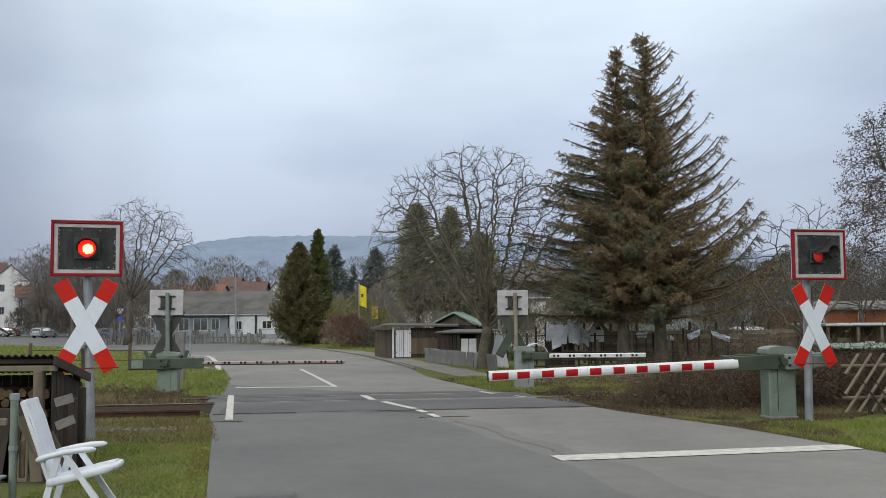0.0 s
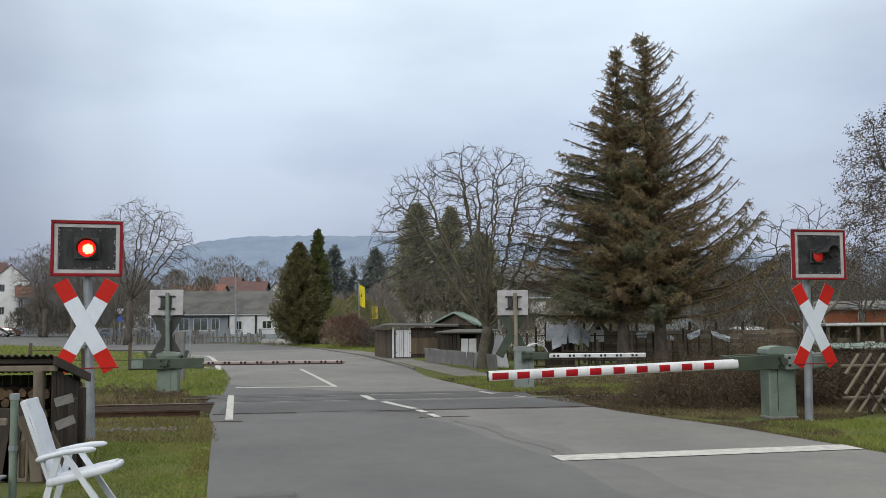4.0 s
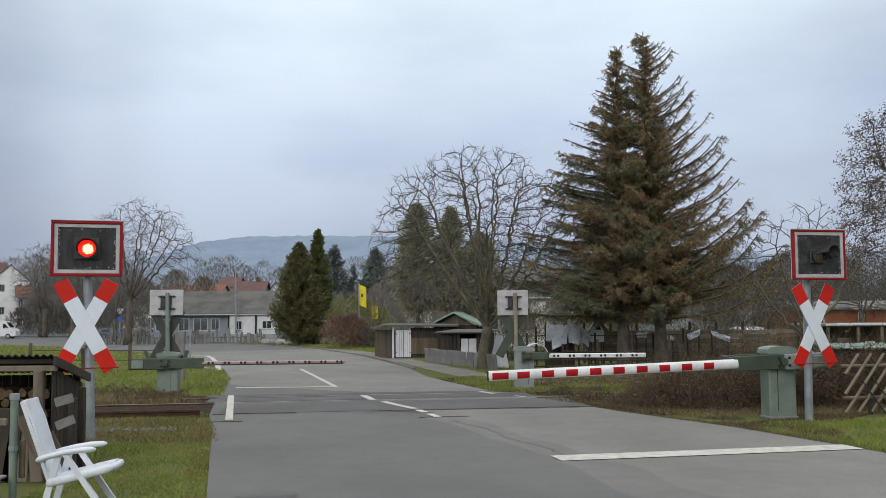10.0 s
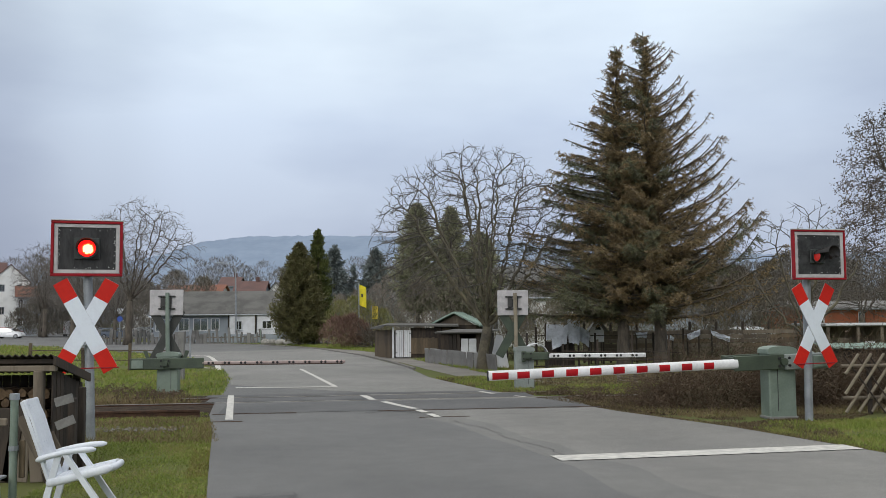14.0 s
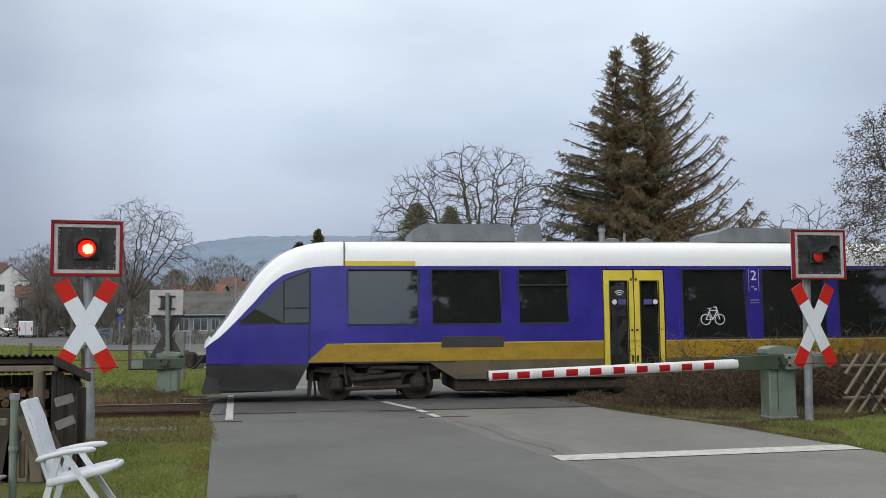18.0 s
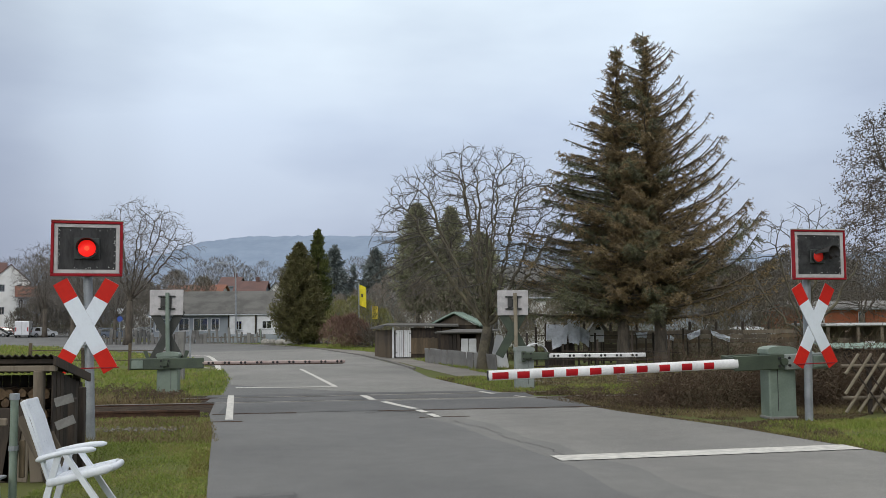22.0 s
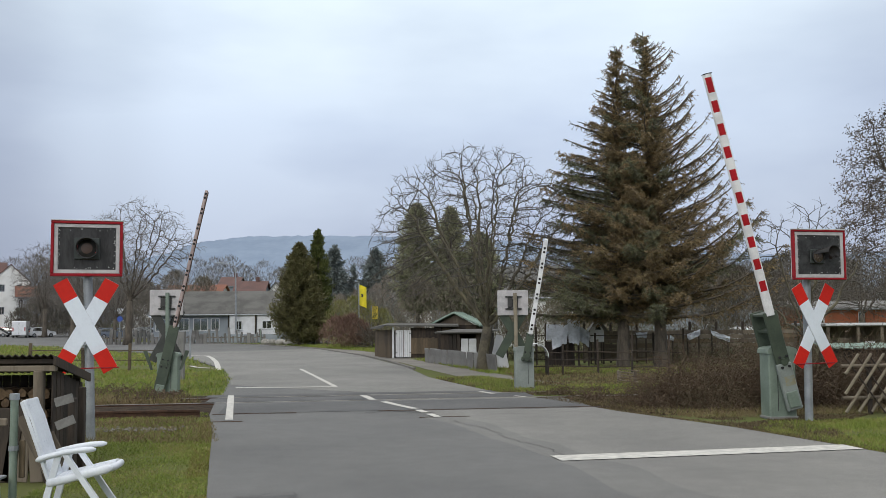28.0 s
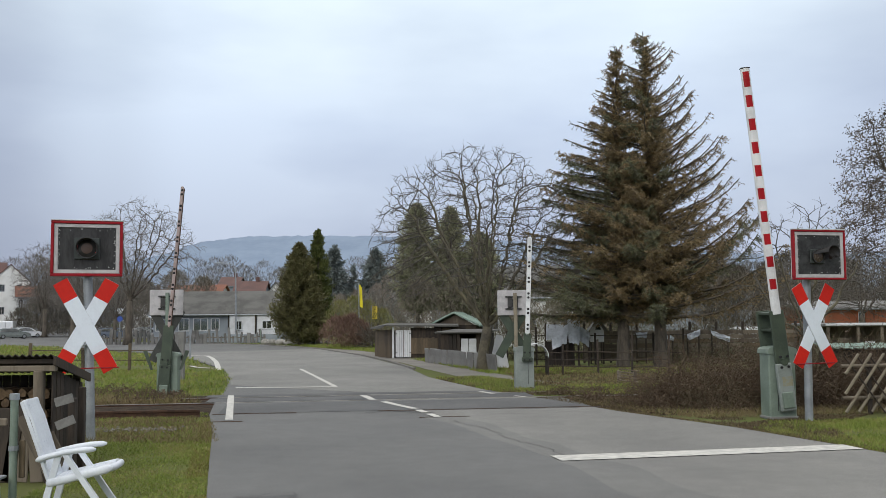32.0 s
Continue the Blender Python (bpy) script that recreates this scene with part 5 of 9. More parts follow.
def barrier(name, base, turn, direction, pivot_z, span, start, kind_, box_s, box_mat, label, bx=0.0):
    """A barrier machine with a lifting boom. direction 1: the boom lies along the thing's +x, -1: along -x."""
    t = thing(name, label, "level crossing barrier", Matrix.Translation(base) @ Matrix.Rotation(turn, 4, "Z"))
    w, d, h = box_s
    bt = part("cabinet", B((bx, 0.16, h / 2 - 0.06), (w, d, h), 0.025), box_mat, t, "grey-green painted steel cabinet")
    dome = [(bx + (w / 2 + 0.025) * math.cos(a), h - 0.06 + (0.115 if kind_ == "near" else 0.09) * max(0.0, math.sin(a)) ** 0.55) for a in np.linspace(0, math.pi, 13)]
    part("cabinet_lid", Geo().prism([(bx + w / 2 + 0.025, h - 0.09)] + dome + [(bx - w / 2 - 0.025, h - 0.09)], 0.16 - d / 2 - 0.025, 0.16 + d / 2 + 0.025, "y"), box_mat, bt, "", True)
    part("cabinet_door_seam", B((bx + direction * 0.1, 0.16 - d / 2 - 0.002, h / 2), (0.012, 0.008, h * 0.8)), SKIRTDARK, bt)
    part("plinth", B((bx, 0.16, 0.0), (w + 0.04, d + 0.04, 0.05), 0.01), CONCRETE, t)
    arm = part("boom_arm", Geo(), ARMGREEN, t, "lifting boom with its green counterweight arm")
    e = direction
    g = Geo()
    y = -d / 2 + 0.06
    g.box((e * (start * 0.5 + 0.02), y, 0), (start + 0.1, 0.05, 0.28 if kind_ != "far_right" else 0.21), 0.012)
    arm.data = g.mesh("boom_arm", ARMGREEN)
    if kind_ == "near":
        yb = 0.16 + d / 2 + 0.06
        part("rear_plate", B((e * (start * 0.5 + 0.02), yb, 0), (start + 0.1, 0.05, 0.28), 0.012), ARMGREEN, arm)
        part("web", B((e * (start + 0.02), (y + yb) / 2, 0), (0.05, yb - y - 0.06, 0.24), 0.01), ARMGREEN, arm)
        part("web", B((e * (start - 0.30), (y + yb) / 2, 0.0), (0.05, yb - y - 0.06, 0.2), 0.01), ARMGREEN, arm)
    cw = 0.12 if kind_ == "far_right" else 0.9
    part("counterweight", B((-e * (cw / 2 + 0.03), y - 0.02, -0.01), (cw, 0.10, 0.30), 0.02), BOXGREY if kind_ == "near" else ARMGREEN, arm, "steel counterweight plate")
    if cw > 0.5:
        part("counterweight_slab", B((-e * 0.72, y - 0.08, -0.02), (0.3, 0.05, 0.22), 0.01), BOXGREEN, arm)
    if kind_ == "near":
        part("counterweight", B((-e * (cw / 2 + 0.03), 0.16 + d / 2 + 0.08, -0.01), (cw, 0.10, 0.30), 0.02), BOXGREY, arm, "steel counterweight plate")
        for x0, x1, zz in ((0.28, 0.46, 0.02), (0.62, 0.86, -0.03)):
            part("rust_stain", B((-e * (x0 + x1) / 2, y - 0.0715, zz), (x1 - x0, 0.004, 0.2)), STAIN, arm, "yellowish weathered patch")
    for dx in (-0.1, 0.1):
        for dz in (0.07, -0.07):
            part("bolt", Geo().tube([(dx, y - 0.07, dz), (dx, y - 0.10, dz)], 0.025, 8), DARKHOLE, arm)
    part("pivot_cap", Geo().tube([(0, y - 0.02, 0), (0, y - 0.1, 0)], 0.07, 14), ARMGREEN, arm)
    if kind_ == "near":
        n = 14
        prof = [(0.085 * math.cos(2 * math.pi * k / n), 0.092 * math.sin(2 * math.pi * k / n)) for k in range(n)]
        g = Geo()
        g.prism([(y + p[0] * 0.7, p[1]) for p in prof], e * start, e * span, "x")
        boom = part("boom", g, BOOMWHITE, arm, "white boom with red patches", True)
        x = span - 0.07
        for k in range(10):
            wd = 0.30 if k == 0 else 0.235 - 0.004 * k
            for sd in (-1, 1):
                band = [[(e * xx, y + sd * 0.7 * 0.0865 * math.cos(a), 0.0935 * math.sin(a)) for a in np.linspace(radians(-52), radians(33), 7)] for xx in (x, x - wd)]
                part("red_patch", Geo().grid(band), BOOMRED, boom)
            x -= 0.462 - 0.004 * k
        part("boom_end", B((e * (span + 0.005), y, 0), (0.02, 0.12, 0.18), 0.02), DARKHOLE, boom)
    else:
        boom = part("boom", B((e * (start + span) / 2, y, 0), (span - start, 0.05, 0.085 if kind_ == "far_left" else 0.125), 0.02), BOOMBACK if kind_ == "far_left" else BOOMWHITE, arm, "boom with pairs of dark holes")
        x = start + 0.25
        while x < span - 0.1:
            for dx in (-0.055, 0.055):
                part("hole", Geo().tube([(e * (x + dx), y - 0.028, 0), (e * (x + dx), y - 0.022, 0)], 0.034, 10), DARKHOLE, boom)
            x += 0.43
        if kind_ == "far_left":
            part("skirt_strip", B((e * (start + span) / 2, y + 0.01, -0.075 if kind_ != "far_left" else -0.05), (span - start - 0.1, 0.02, 0.03), 0.004), BOOMWHITE if kind_ != "far_left" else RAILSTEEL, boom)
    rest = (0, 0, pivot_z)
    arm.location = rest
    return t, arm, rest


barrier_a, arm_a, rest_a = barrier("barrier", (6.40, 18.45, 0), radians(7.0), -1, 1.065, 5.66, 0.90, "near", (0.54, 0.40, 1.30), BOXGREEN, "road barrier with a red and white boom", 0.04)
barrier_b, arm_b, rest_b = barrier("barrier", (-7.48, 26.05, 0), radians(4.5), 1, 0.79, 4.80, 0.95, "far_left", (0.56, 0.40, 1.06), BOXGREEN, "road barrier with a faded pinkish boom", 0.03)
barrier_c, arm_c, rest_c = barrier("barrier", (2.28, 26.65, 0), radians(0.0), 1, 0.89, 3.27, 0.55, "far_right", (0.53, 0.40, 1.12), BOXGREY, "short white barrier for the footpath", -0.06)
# side guards on the far machine
for dx, ln in ((-0.34, 0.45), (0.36, 0.42)):
    part("guard", Geo().prism([(dx, 0.62), (dx + math.copysign(0.06, dx), 0.62), (dx + math.copysign(0.26, dx), 1.12), (dx + math.copysign(0.16, dx), 1.14)], -0.1, -0.06, "y"), ARMGREEN, barrier_b)

# ---------------------------------------------------------------- trees and plants


def blades(geo, items):
    """Small pointed leaves: each is (place, direction, side, length, width)."""
    v, f = geo.v, geo.f
    for p, d, s, ln, w in items:
        k = len(v)
        m = p + d * (ln * 0.45)
        q = s * (w / 2)
        v += [tuple(p), tuple(m + q), tuple(p + d * ln), tuple(m - q)]
        f.append((k, k + 1, k + 2, k + 3))


def rnd_dir(r):
    z = r.uniform(-1, 1)
    a = r.uniform(0, 2 * math.pi)
    q = math.sqrt(1 - z * z)
    return Vector((q * math.cos(a), q * math.sin(a), z))


def dome_tree(name, base, trunk, centre, radii, n_pts, seed, label, step, minr=0.008, bark=BARK, twig=TWIG, group="", low=-0.6, tips=None, inner=0.25, limbs=0, power=2.05, spray=0.28, shoots=3):
    """A bare tree: branches grow step by step towards free points until they fill a rounded crown."""
    r = random.Random(seed)
    t = thing(name, label, "tree", Matrix.Translation(base), group)
    C, R = np.array(centre, float), np.array(radii, float)
    cloud = []
    while len(cloud) < n_pts:
        d = rnd_dir(r)
        if d.z < low:
            continue
        q = r.uniform(inner ** 3, 1.0) ** (1 / 3) * (1 + 0.10 * noise.noise(d * 2.3 + Vector((seed, 0, 0))))
        cloud.append(C + np.array(d) * R * q)
    cloud = np.array(cloud)
    nodes, up = [np.array(trunk[-1][:3], float)], [-1]
    kids = {}
    # the main limbs leave the fork first, nearly straight
    for k in range(limbs):
        a = 2.399963 * k + r.uniform(-0.3, 0.3)
        e = radians(r.uniform(4, 30) + 58 * (k / max(1, limbs - 1)))
        goal = C + np.array((math.cos(a) * math.cos(e), math.sin(a) * math.cos(e), math.sin(e))) * R * r.uniform(0.62, 0.78)
        j, n = 0, max(3, int(np.linalg.norm(goal - nodes[0]) / step))
        for i in range(n):
            w = (i + 1) / n
            p = nodes[0] + (goal - nodes[0]) * w + np.array((0, 0, -0.28 * R[2] * w * (1 - w))) + np.array(rnd_dir(r)) * step * 0.30
            kids.setdefault(j, []).append(len(nodes))
            up.append(j)
            j = len(nodes)
            nodes.append(p)
    best, who = np.full(len(cloud), 1e9), np.zeros(len(cloud), int)
    fresh, alive = list(range(len(nodes))), np.ones(len(cloud), bool)
    for turn in range(160):
        for j in fresh:
            d = np.linalg.norm(cloud - nodes[j], axis=1)
            m = d < best
            best[m], who[m] = d[m], j
        alive &= best > step * 1.6
        if not alive.any():
            break
        fresh = []
        for j in np.unique(who[alive]):
            pull = cloud[alive & (who == j)] - nodes[j]
            v = (pull / np.linalg.norm(pull, axis=1)[:, None]).sum(axis=0)
            v = v / (np.linalg.norm(v) + 1e-9) + np.array(rnd_dir(r)) * 0.30
            if j:
                v = v + (nodes[j] - nodes[up[j]]) / step * 0.55
            p = nodes[j] + v / np.linalg.norm(v) * step
            if any(np.linalg.norm(p - nodes[k]) < step * 0.45 for k in kids.get(j, ())):
                continue
            kids.setdefault(j, []).append(len(nodes))
            fresh.append(len(nodes))
            nodes.append(p)
            up.append(j)
        if not fresh:
            break
    area = [0.0] * len(nodes)
    for j in range(len(nodes) - 1, 0, -1):
        if j not in kids:
            area[j] += (minr * 0.97) ** power
        area[up[j]] += area[j]
    rad = [max(minr, a ** (1 / power)) for a in area]
    a, b = Geo(), Geo()
    a.tube([p[:3] for p in trunk], [p[3] for p in trunk], 12)
    main = {j: max(ks, key=lambda q: rad[q]) for j, ks in kids.items()}
    for j in range(1, len(nodes)):
        k = up[j]
        if k and main[k] == j:
            continue
        line, width, q = [nodes[k], nodes[j]], [min(rad[k], rad[j] * 1.35, trunk[-1][3] * 0.62), min(rad[j], trunk[-1][3] * 0.6)], j
        while q in main:
            q = main[q]
            line.append(nodes[q])
            width.append(min(rad[q], width[-1]))
        cut = next((i for i, w in enumerate(width) if w <= minr * 3.2), len(width))
        if cut > 1:
            a.tube(line[:cut + 1], width[:cut + 1], 7, False)
        if cut < len(width) - 1:
            s0 = max(0, cut - 1) if cut > 1 else 0
            b.tube(line[s0:], width[s0:], 4, False)
    for j in range(1, len(nodes)):
        k = up[j]
        thick = rad[j] > minr * 4
        if j not in kids or (not thick and r.random() < 0.62):
            d = Vector(nodes[j] - nodes[k]).normalized()
            for q in range(shoots):
                e = (d + rnd_dir(r) * 1.0 + Vector((0, 0, 0.12))).normalized()
                p0 = Vector(nodes[j])
                p1 = p0 + e * spray * r.uniform(0.3, 1.2)
                b.tube([p0, p0.lerp(p1, 0.5) + rnd_dir(r) * 0.03, p1], [minr * 0.8, minr * 0.62, minr * 0.4], 3, False)
                if tips is not None:
                    tips.append((p1, e))
    part("trunk", a, bark, t, "", "all")
    tagged(part("branchwork", b, twig, t), kind="stuff")
    return t


# walnut beside the far footpath
dome_tree("walnut_tree", (1.5, 36.3, -0.03), [(0, 0, -0.05, 0.30), (-0.05, 0, 0.35, 0.22), (0.02, 0, 0.9, 0.19), (0.12, 0, 1.35, 0.20), (0.16, 0, 1.65, 0.17)], (-0.25, 0, 4.45), (4.2, 3.2, 4.05), 4200, 5, "bare walnut tree with a low mossy fork", 0.17, 0.0095, low=-0.5, spray=0.30, limbs=14, power=2.3, shoots=2, bark=WALNUTBARK, twig=WALNUTTWIG)
# bare limes by the village street
lime = dome_tree("lime_tree", (-26.0, 79.2, 0), [(0, 0, 0, 0.40), (0.1, 0, 0.7, 0.31), (0.15, 0, 2.0, 0.29), (0.2, 0, 3.6, 0.28)], (0.9, 0, 7.2), (5.0, 4.2, 4.9), 1250, 18, "bare old lime tree beside the village street", 0.30, 0.0135, group="bare street trees", low=-0.75, spray=0.75, limbs=9, shoots=3, power=2.15, twig=TWIGFAR, inner=0.1)
for x, y, s, rz in ((-40.5, 105, 1.0, 70), (-36.0, 99, 0.8, 190), (-45.0, 120, 0.85, 250), (-31.5, 92, 0.6, 10), (-50.5, 122, 1.0, 120), (-54.0, 129, 0.8, 320), (23.5, 62, 0.5, 140), (29.5, 68, 0.55, 300), (-2.0, 92, 0.55, 80)):
    c = copy_thing(lime, pose(x, y, 0, 0, 0, rz))
    c.scale = (s, s, s)
    if x > -20:
        c["group"], c["label"] = "bare garden trees", "bare tree among the gardens"


def conifer(name, base, height, width, low, seed, label, leaf, n_br, dens, droop=0.25, blade=(0.16, 0.035), group="", bark=BARK, column=0.0, trunk_r=0.16):
    """A dense conifer: trunk, whorls of boughs and very many small sprays."""
    r = random.Random(seed)
    t = thing(name, label, "tree", Matrix.Translation(base), group)
    tr, bo, lv = Geo(), Geo(), Geo()
    tr.tube([(0, 0, -0.05), (0.03, 0, height * 0.5), (0, 0, height)], [trunk_r, trunk_r * 0.6, 0.02], 8)
    items = []
    for i in range(n_br):
        z = low + (height - low) * (i + r.random()) / n_br
        f = (height - z) / (height - low)
        reach = width / 2 * (min(1.0, f ** (0.8 - 0.15 * column) * (1 + 0.15 * column))) * r.uniform(0.72, 1.12)
        if column:
            reach *= min(1.0, 0.62 + (z - low) / height * 2.0)
        a = r.uniform(0, 2 * math.pi)
        d = Vector((math.cos(a), math.sin(a), 0))
        rise = 0.55 + 0.7 * (1 - f) if column else 0.1 + 0.6 * (1 - f)
        p0 = Vector((0, 0, z))
        p1 = p0 + d * reach + Vector((0, 0, reach * (rise - droop)))
        bo.tube([p0, p0.lerp(p1, 0.5) + Vector((0, 0, 0.06 * reach)), p1], [0.03, 0.02, 0.008], 3, False)
        for k in range(int(dens * (0.35 + reach))):
            w = r.uniform(0.2, 1.0)
            q = p0.lerp(p1, w) + rnd_dir(r) * 0.16 * (0.4 + reach * 0.35)
            dd = (d * 0.7 + rnd_dir(r) * 0.75 + Vector((0, 0, 0.5 if column else -0.25))).normalized()
            items.append((q, dd, dd.cross(rnd_dir(r)).normalized(), blade[0] * r.uniform(0.6, 1.4), blade[1] * r.uniform(0.7, 1.3)))
    for k in range(60):
        q = Vector((0, 0, height * r.uniform(0.9, 1.0))) + rnd_dir(r) * 0.08
        dd = (Vector((0, 0, 1)) + rnd_dir(r) * 0.7).normalized()
        items.append((q, dd, dd.cross(rnd_dir(r)).normalized(), blade[0], blade[1]))
    blades(lv, items)
    part("trunk", tr, bark, t)
    tagged(part("branchwork", bo, bark, t), kind="stuff")
    part("crown", lv, leaf, t)
    return t


conifer("thuja_tree", (-9.85, 75.5, 0), 8.95, 3.0, 0.2, 21, "tall narrow green thuja", THUJA, 380, 56, blade=(0.21, 0.064), group="thujas", column=0.5)
conifer("thuja_tree", (-11.07, 74, 0), 7.75, 4.9, 0.1, 22, "broad olive brown thuja", THUJABROWN, 520, 48, blade=(0.23, 0.07), group="thujas", column=0.3)
conifer("cypress_tree", (-1.45, 54, 0), 8.3, 3.4, 2.2, 23, "slender dull green cypress", IVY, 300, 44, blade=(0.24, 0.055), group="cypresses", column=0.7)
conifer("cypress_tree", (0.45, 54, 0), 8.1, 2.9, 2.2, 24, "slender dull green cypress", IVY, 280, 44, blade=(0.24, 0.055), group="cypresses", column=0.7)
conifer("cypress_tree", (2.1, 54, 0), 6.6, 3.2, 2.0, 25, "slender dull green cypress", IVY, 280, 44, blade=(0.24, 0.055), group="cypresses", column=0.7)
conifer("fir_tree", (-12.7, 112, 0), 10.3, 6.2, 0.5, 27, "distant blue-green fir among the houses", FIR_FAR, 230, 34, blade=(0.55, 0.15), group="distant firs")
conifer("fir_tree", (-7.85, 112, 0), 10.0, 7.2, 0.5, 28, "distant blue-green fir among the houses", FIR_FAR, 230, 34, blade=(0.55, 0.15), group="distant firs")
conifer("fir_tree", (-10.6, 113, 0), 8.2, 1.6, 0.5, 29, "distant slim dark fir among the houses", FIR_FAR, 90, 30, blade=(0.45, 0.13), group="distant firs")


def spruce(base, height, seed, label, reach_of, sparse_right, green_left, lean=0.0):
    """A large half-dead spruce: long boughs with hanging side twigs, brown inside, green on one flank."""
    r = random.Random(seed)
    t = thing("spruce_tree", label, "tree", Matrix.Translation(base), "spruces")
    tr, bo, dead, live = Geo(), Geo(), [], []
    tr.tube([(0, 0, -0.05), (0.05, 0, 1.2), (lean * 0.45, 0.05, height * 0.45), (lean, 0, height)], [0.27, 0.23, 0.14, 0.015], 10)
    z = 1.9
    while z < height - 0.15:
        f = (height - z) / (height - 1.9)
        for k in range(int(4.2 + 4.4 * min(1.0, f * 1.6) + r.random())):
            a = r.uniform(0, 2 * math.pi)
            d = Vector((math.cos(a), math.sin(a), 0))
            reach = reach_of(f, d) * r.choice((0.55, 0.75, 0.9, 1.0, 1.08)) * r.uniform(0.9, 1.08)
            if reach < 0.15 or (f > 0.93 and r.random() < 0.5):
                continue
            right = sparse_right and d.x > 0.35
            airy = (right and f < 0.72 and r.random() < 0.85) or (f < 0.45 and r.random() < 0.4)
            start = Vector((lean * z / height, 0, z + r.uniform(-0.12, 0.12)))
            n = 6
            pts = [start]
            slope = (0.10 + 0.42 * (1 - f)) if right else (0.05 + 0.55 * (1 - f))
            for i in range(n):
                w = (i + 1) / n
                rise = slope * (1 if right else 1 - 1.5 * w * f) + (0.95 * w ** 3 if right else 0.25 * w * w)
                pts.append(pts[-1] + (d + Vector((0, 0, rise)) + rnd_dir(r) * 0.12).normalized() * reach / n)
            bo.tube(pts, [0.045 * (0.4 + f) * (1 - 0.8 * i / n) + 0.006 for i in range(n + 1)], 4, False)
            green = green_left(d, f, r)
            out = live if green else dead
            thin = min(1.0, 0.50 + 1.2 * f)
            tw = int(((17 if airy else 27) * max(0.35, reach) + 8) * thin)
            for j in range(tw):
                w = r.uniform(0.03, 1.0) ** (1.9 if airy else 1.05)
                i = min(n - 1, int(w * n))
                p = pts[i].lerp(pts[i + 1], w * n - i)
                sd = d.cross(Vector((0, 0, 1))) * r.choice((-1, 1))
                td = (d * r.uniform(0.3, 0.9) + sd * r.uniform(0.3, 0.9) + Vector((0, 0, r.uniform(-0.8, 0.35) if not airy else r.uniform(-0.45, 0.75)))).normalized()
                ln = r.uniform(0.12, 0.46) * (0.75 if airy else 1.0) * (0.6 + 0.5 * f) * min(1.0, 0.35 + reach * 0.6)
                e2 = p + td * ln + Vector((0, 0, -0.05))
                bo.tube([p, e2], [0.008, 0.005], 3, False)
                for q in range(int(((r.randint(4, 7) if w > 0.5 else 12) if airy else r.randint(11, 16)) * (0.55 + 0.45 * thin))):
                    u = r.uniform(0.0, 1.05)
                    dd = (td * 0.8 + rnd_dir(r)).normalized()
                    out.append((p.lerp(e2, u), dd, dd.cross(rnd_dir(r)).normalized(), r.uniform(0.055, 0.135), r.uniform(0.015, 0.032)))
        z += 0.20 + 0.08 * f
    part("trunk", tr, BARK, t)
    tagged(part("branchwork", bo, BARK, t), kind="stuff")
    g = Geo()
    blades(g, dead)
    part("dead_foliage", g, NEEDLE_BROWN, t, "brown dying needles")
    g = Geo()
    blades(g, live)
    part("green_foliage", g, NEEDLE_GREEN, t, "dark green needles")
    return t


def reach_a(f, d):
    base = 0.24 + 4.1 * f ** 0.86
    return base * (0.95 + 0.25 * max(0, d.x))


def reach_b(f, d):
    low = min(1.0, max(0.0, (f - 0.22) / 0.2))
    return (0.34 + 3.3 * f ** 1.0) * (0.85 + (0.12 + 0.45 * low) * max(0, -d.x) + (0.12 - 0.36 * low) * max(0, d.x))


spruce((8.33, 37.2, -0.03), 13.2, 31, "tall half-dead spruce with brown needles", reach_a, True, lambda d, f, r: r.random() < (0.30 if d.x < -0.2 else 0.10), -0.38)
spruce((6.93, 37.4, -0.03), 12.65, 32, "tall spruce, brown inside and green at its flank", reach_b, False, lambda d, f, r: r.random() < (0.62 if d.x < -0.5 and f > 0.4 else 0.12))

# old fruit tree with low spreading limbs behind the signal
dome_tree("fruit_tree", (11.9, 32.0, -0.03), [(0, 0, -0.05, 0.20), (0.03, 0, 0.6, 0.17), (0.06, 0, 1.25, 0.165)], (0.25, 0, 2.9), (2.9, 2.0, 3.0), 800, 43, "old bare fruit tree with low spreading limbs", 0.26, 0.0095, low=-0.45, spray=0.35, limbs=9, power=1.92, shoots=2, bark=WALNUTBARK, twig=WALNUTTWIG)

# the tree with withered leaves that leans in over the verge
hz_tips = []
hazel = dome_tree("hazel_tree", (10.85, 20.8, -0.03), [(0, 0, 0, 0.14), (-0.05, 0, 1.2, 0.12), (-0.1, 0, 2.1, 0.10)], (0.1, 0, 4.5), (2.4, 2.0, 2.6), 1500, 41, "small tree still hung with withered leaves", 0.15, 0.006, low=-0.7, tips=hz_tips, spray=0.2, limbs=7, shoots=2)
r = random.Random(4)
items = []
for p, d in hz_tips:
    for k in range(13):
        dd = (rnd_dir(r) + Vector((0, 0, -0.7))).normalized()
        items.append((p - d * r.uniform(0, 0.45) + rnd_dir(r) * 0.10, dd, dd.cross(rnd_dir(r)).normalized(), r.uniform(0.04, 0.085), r.uniform(0.016, 0.034)))
g = Geo()
blades(g, items)
part("withered_leaves", g, DRYLEAF, hazel)


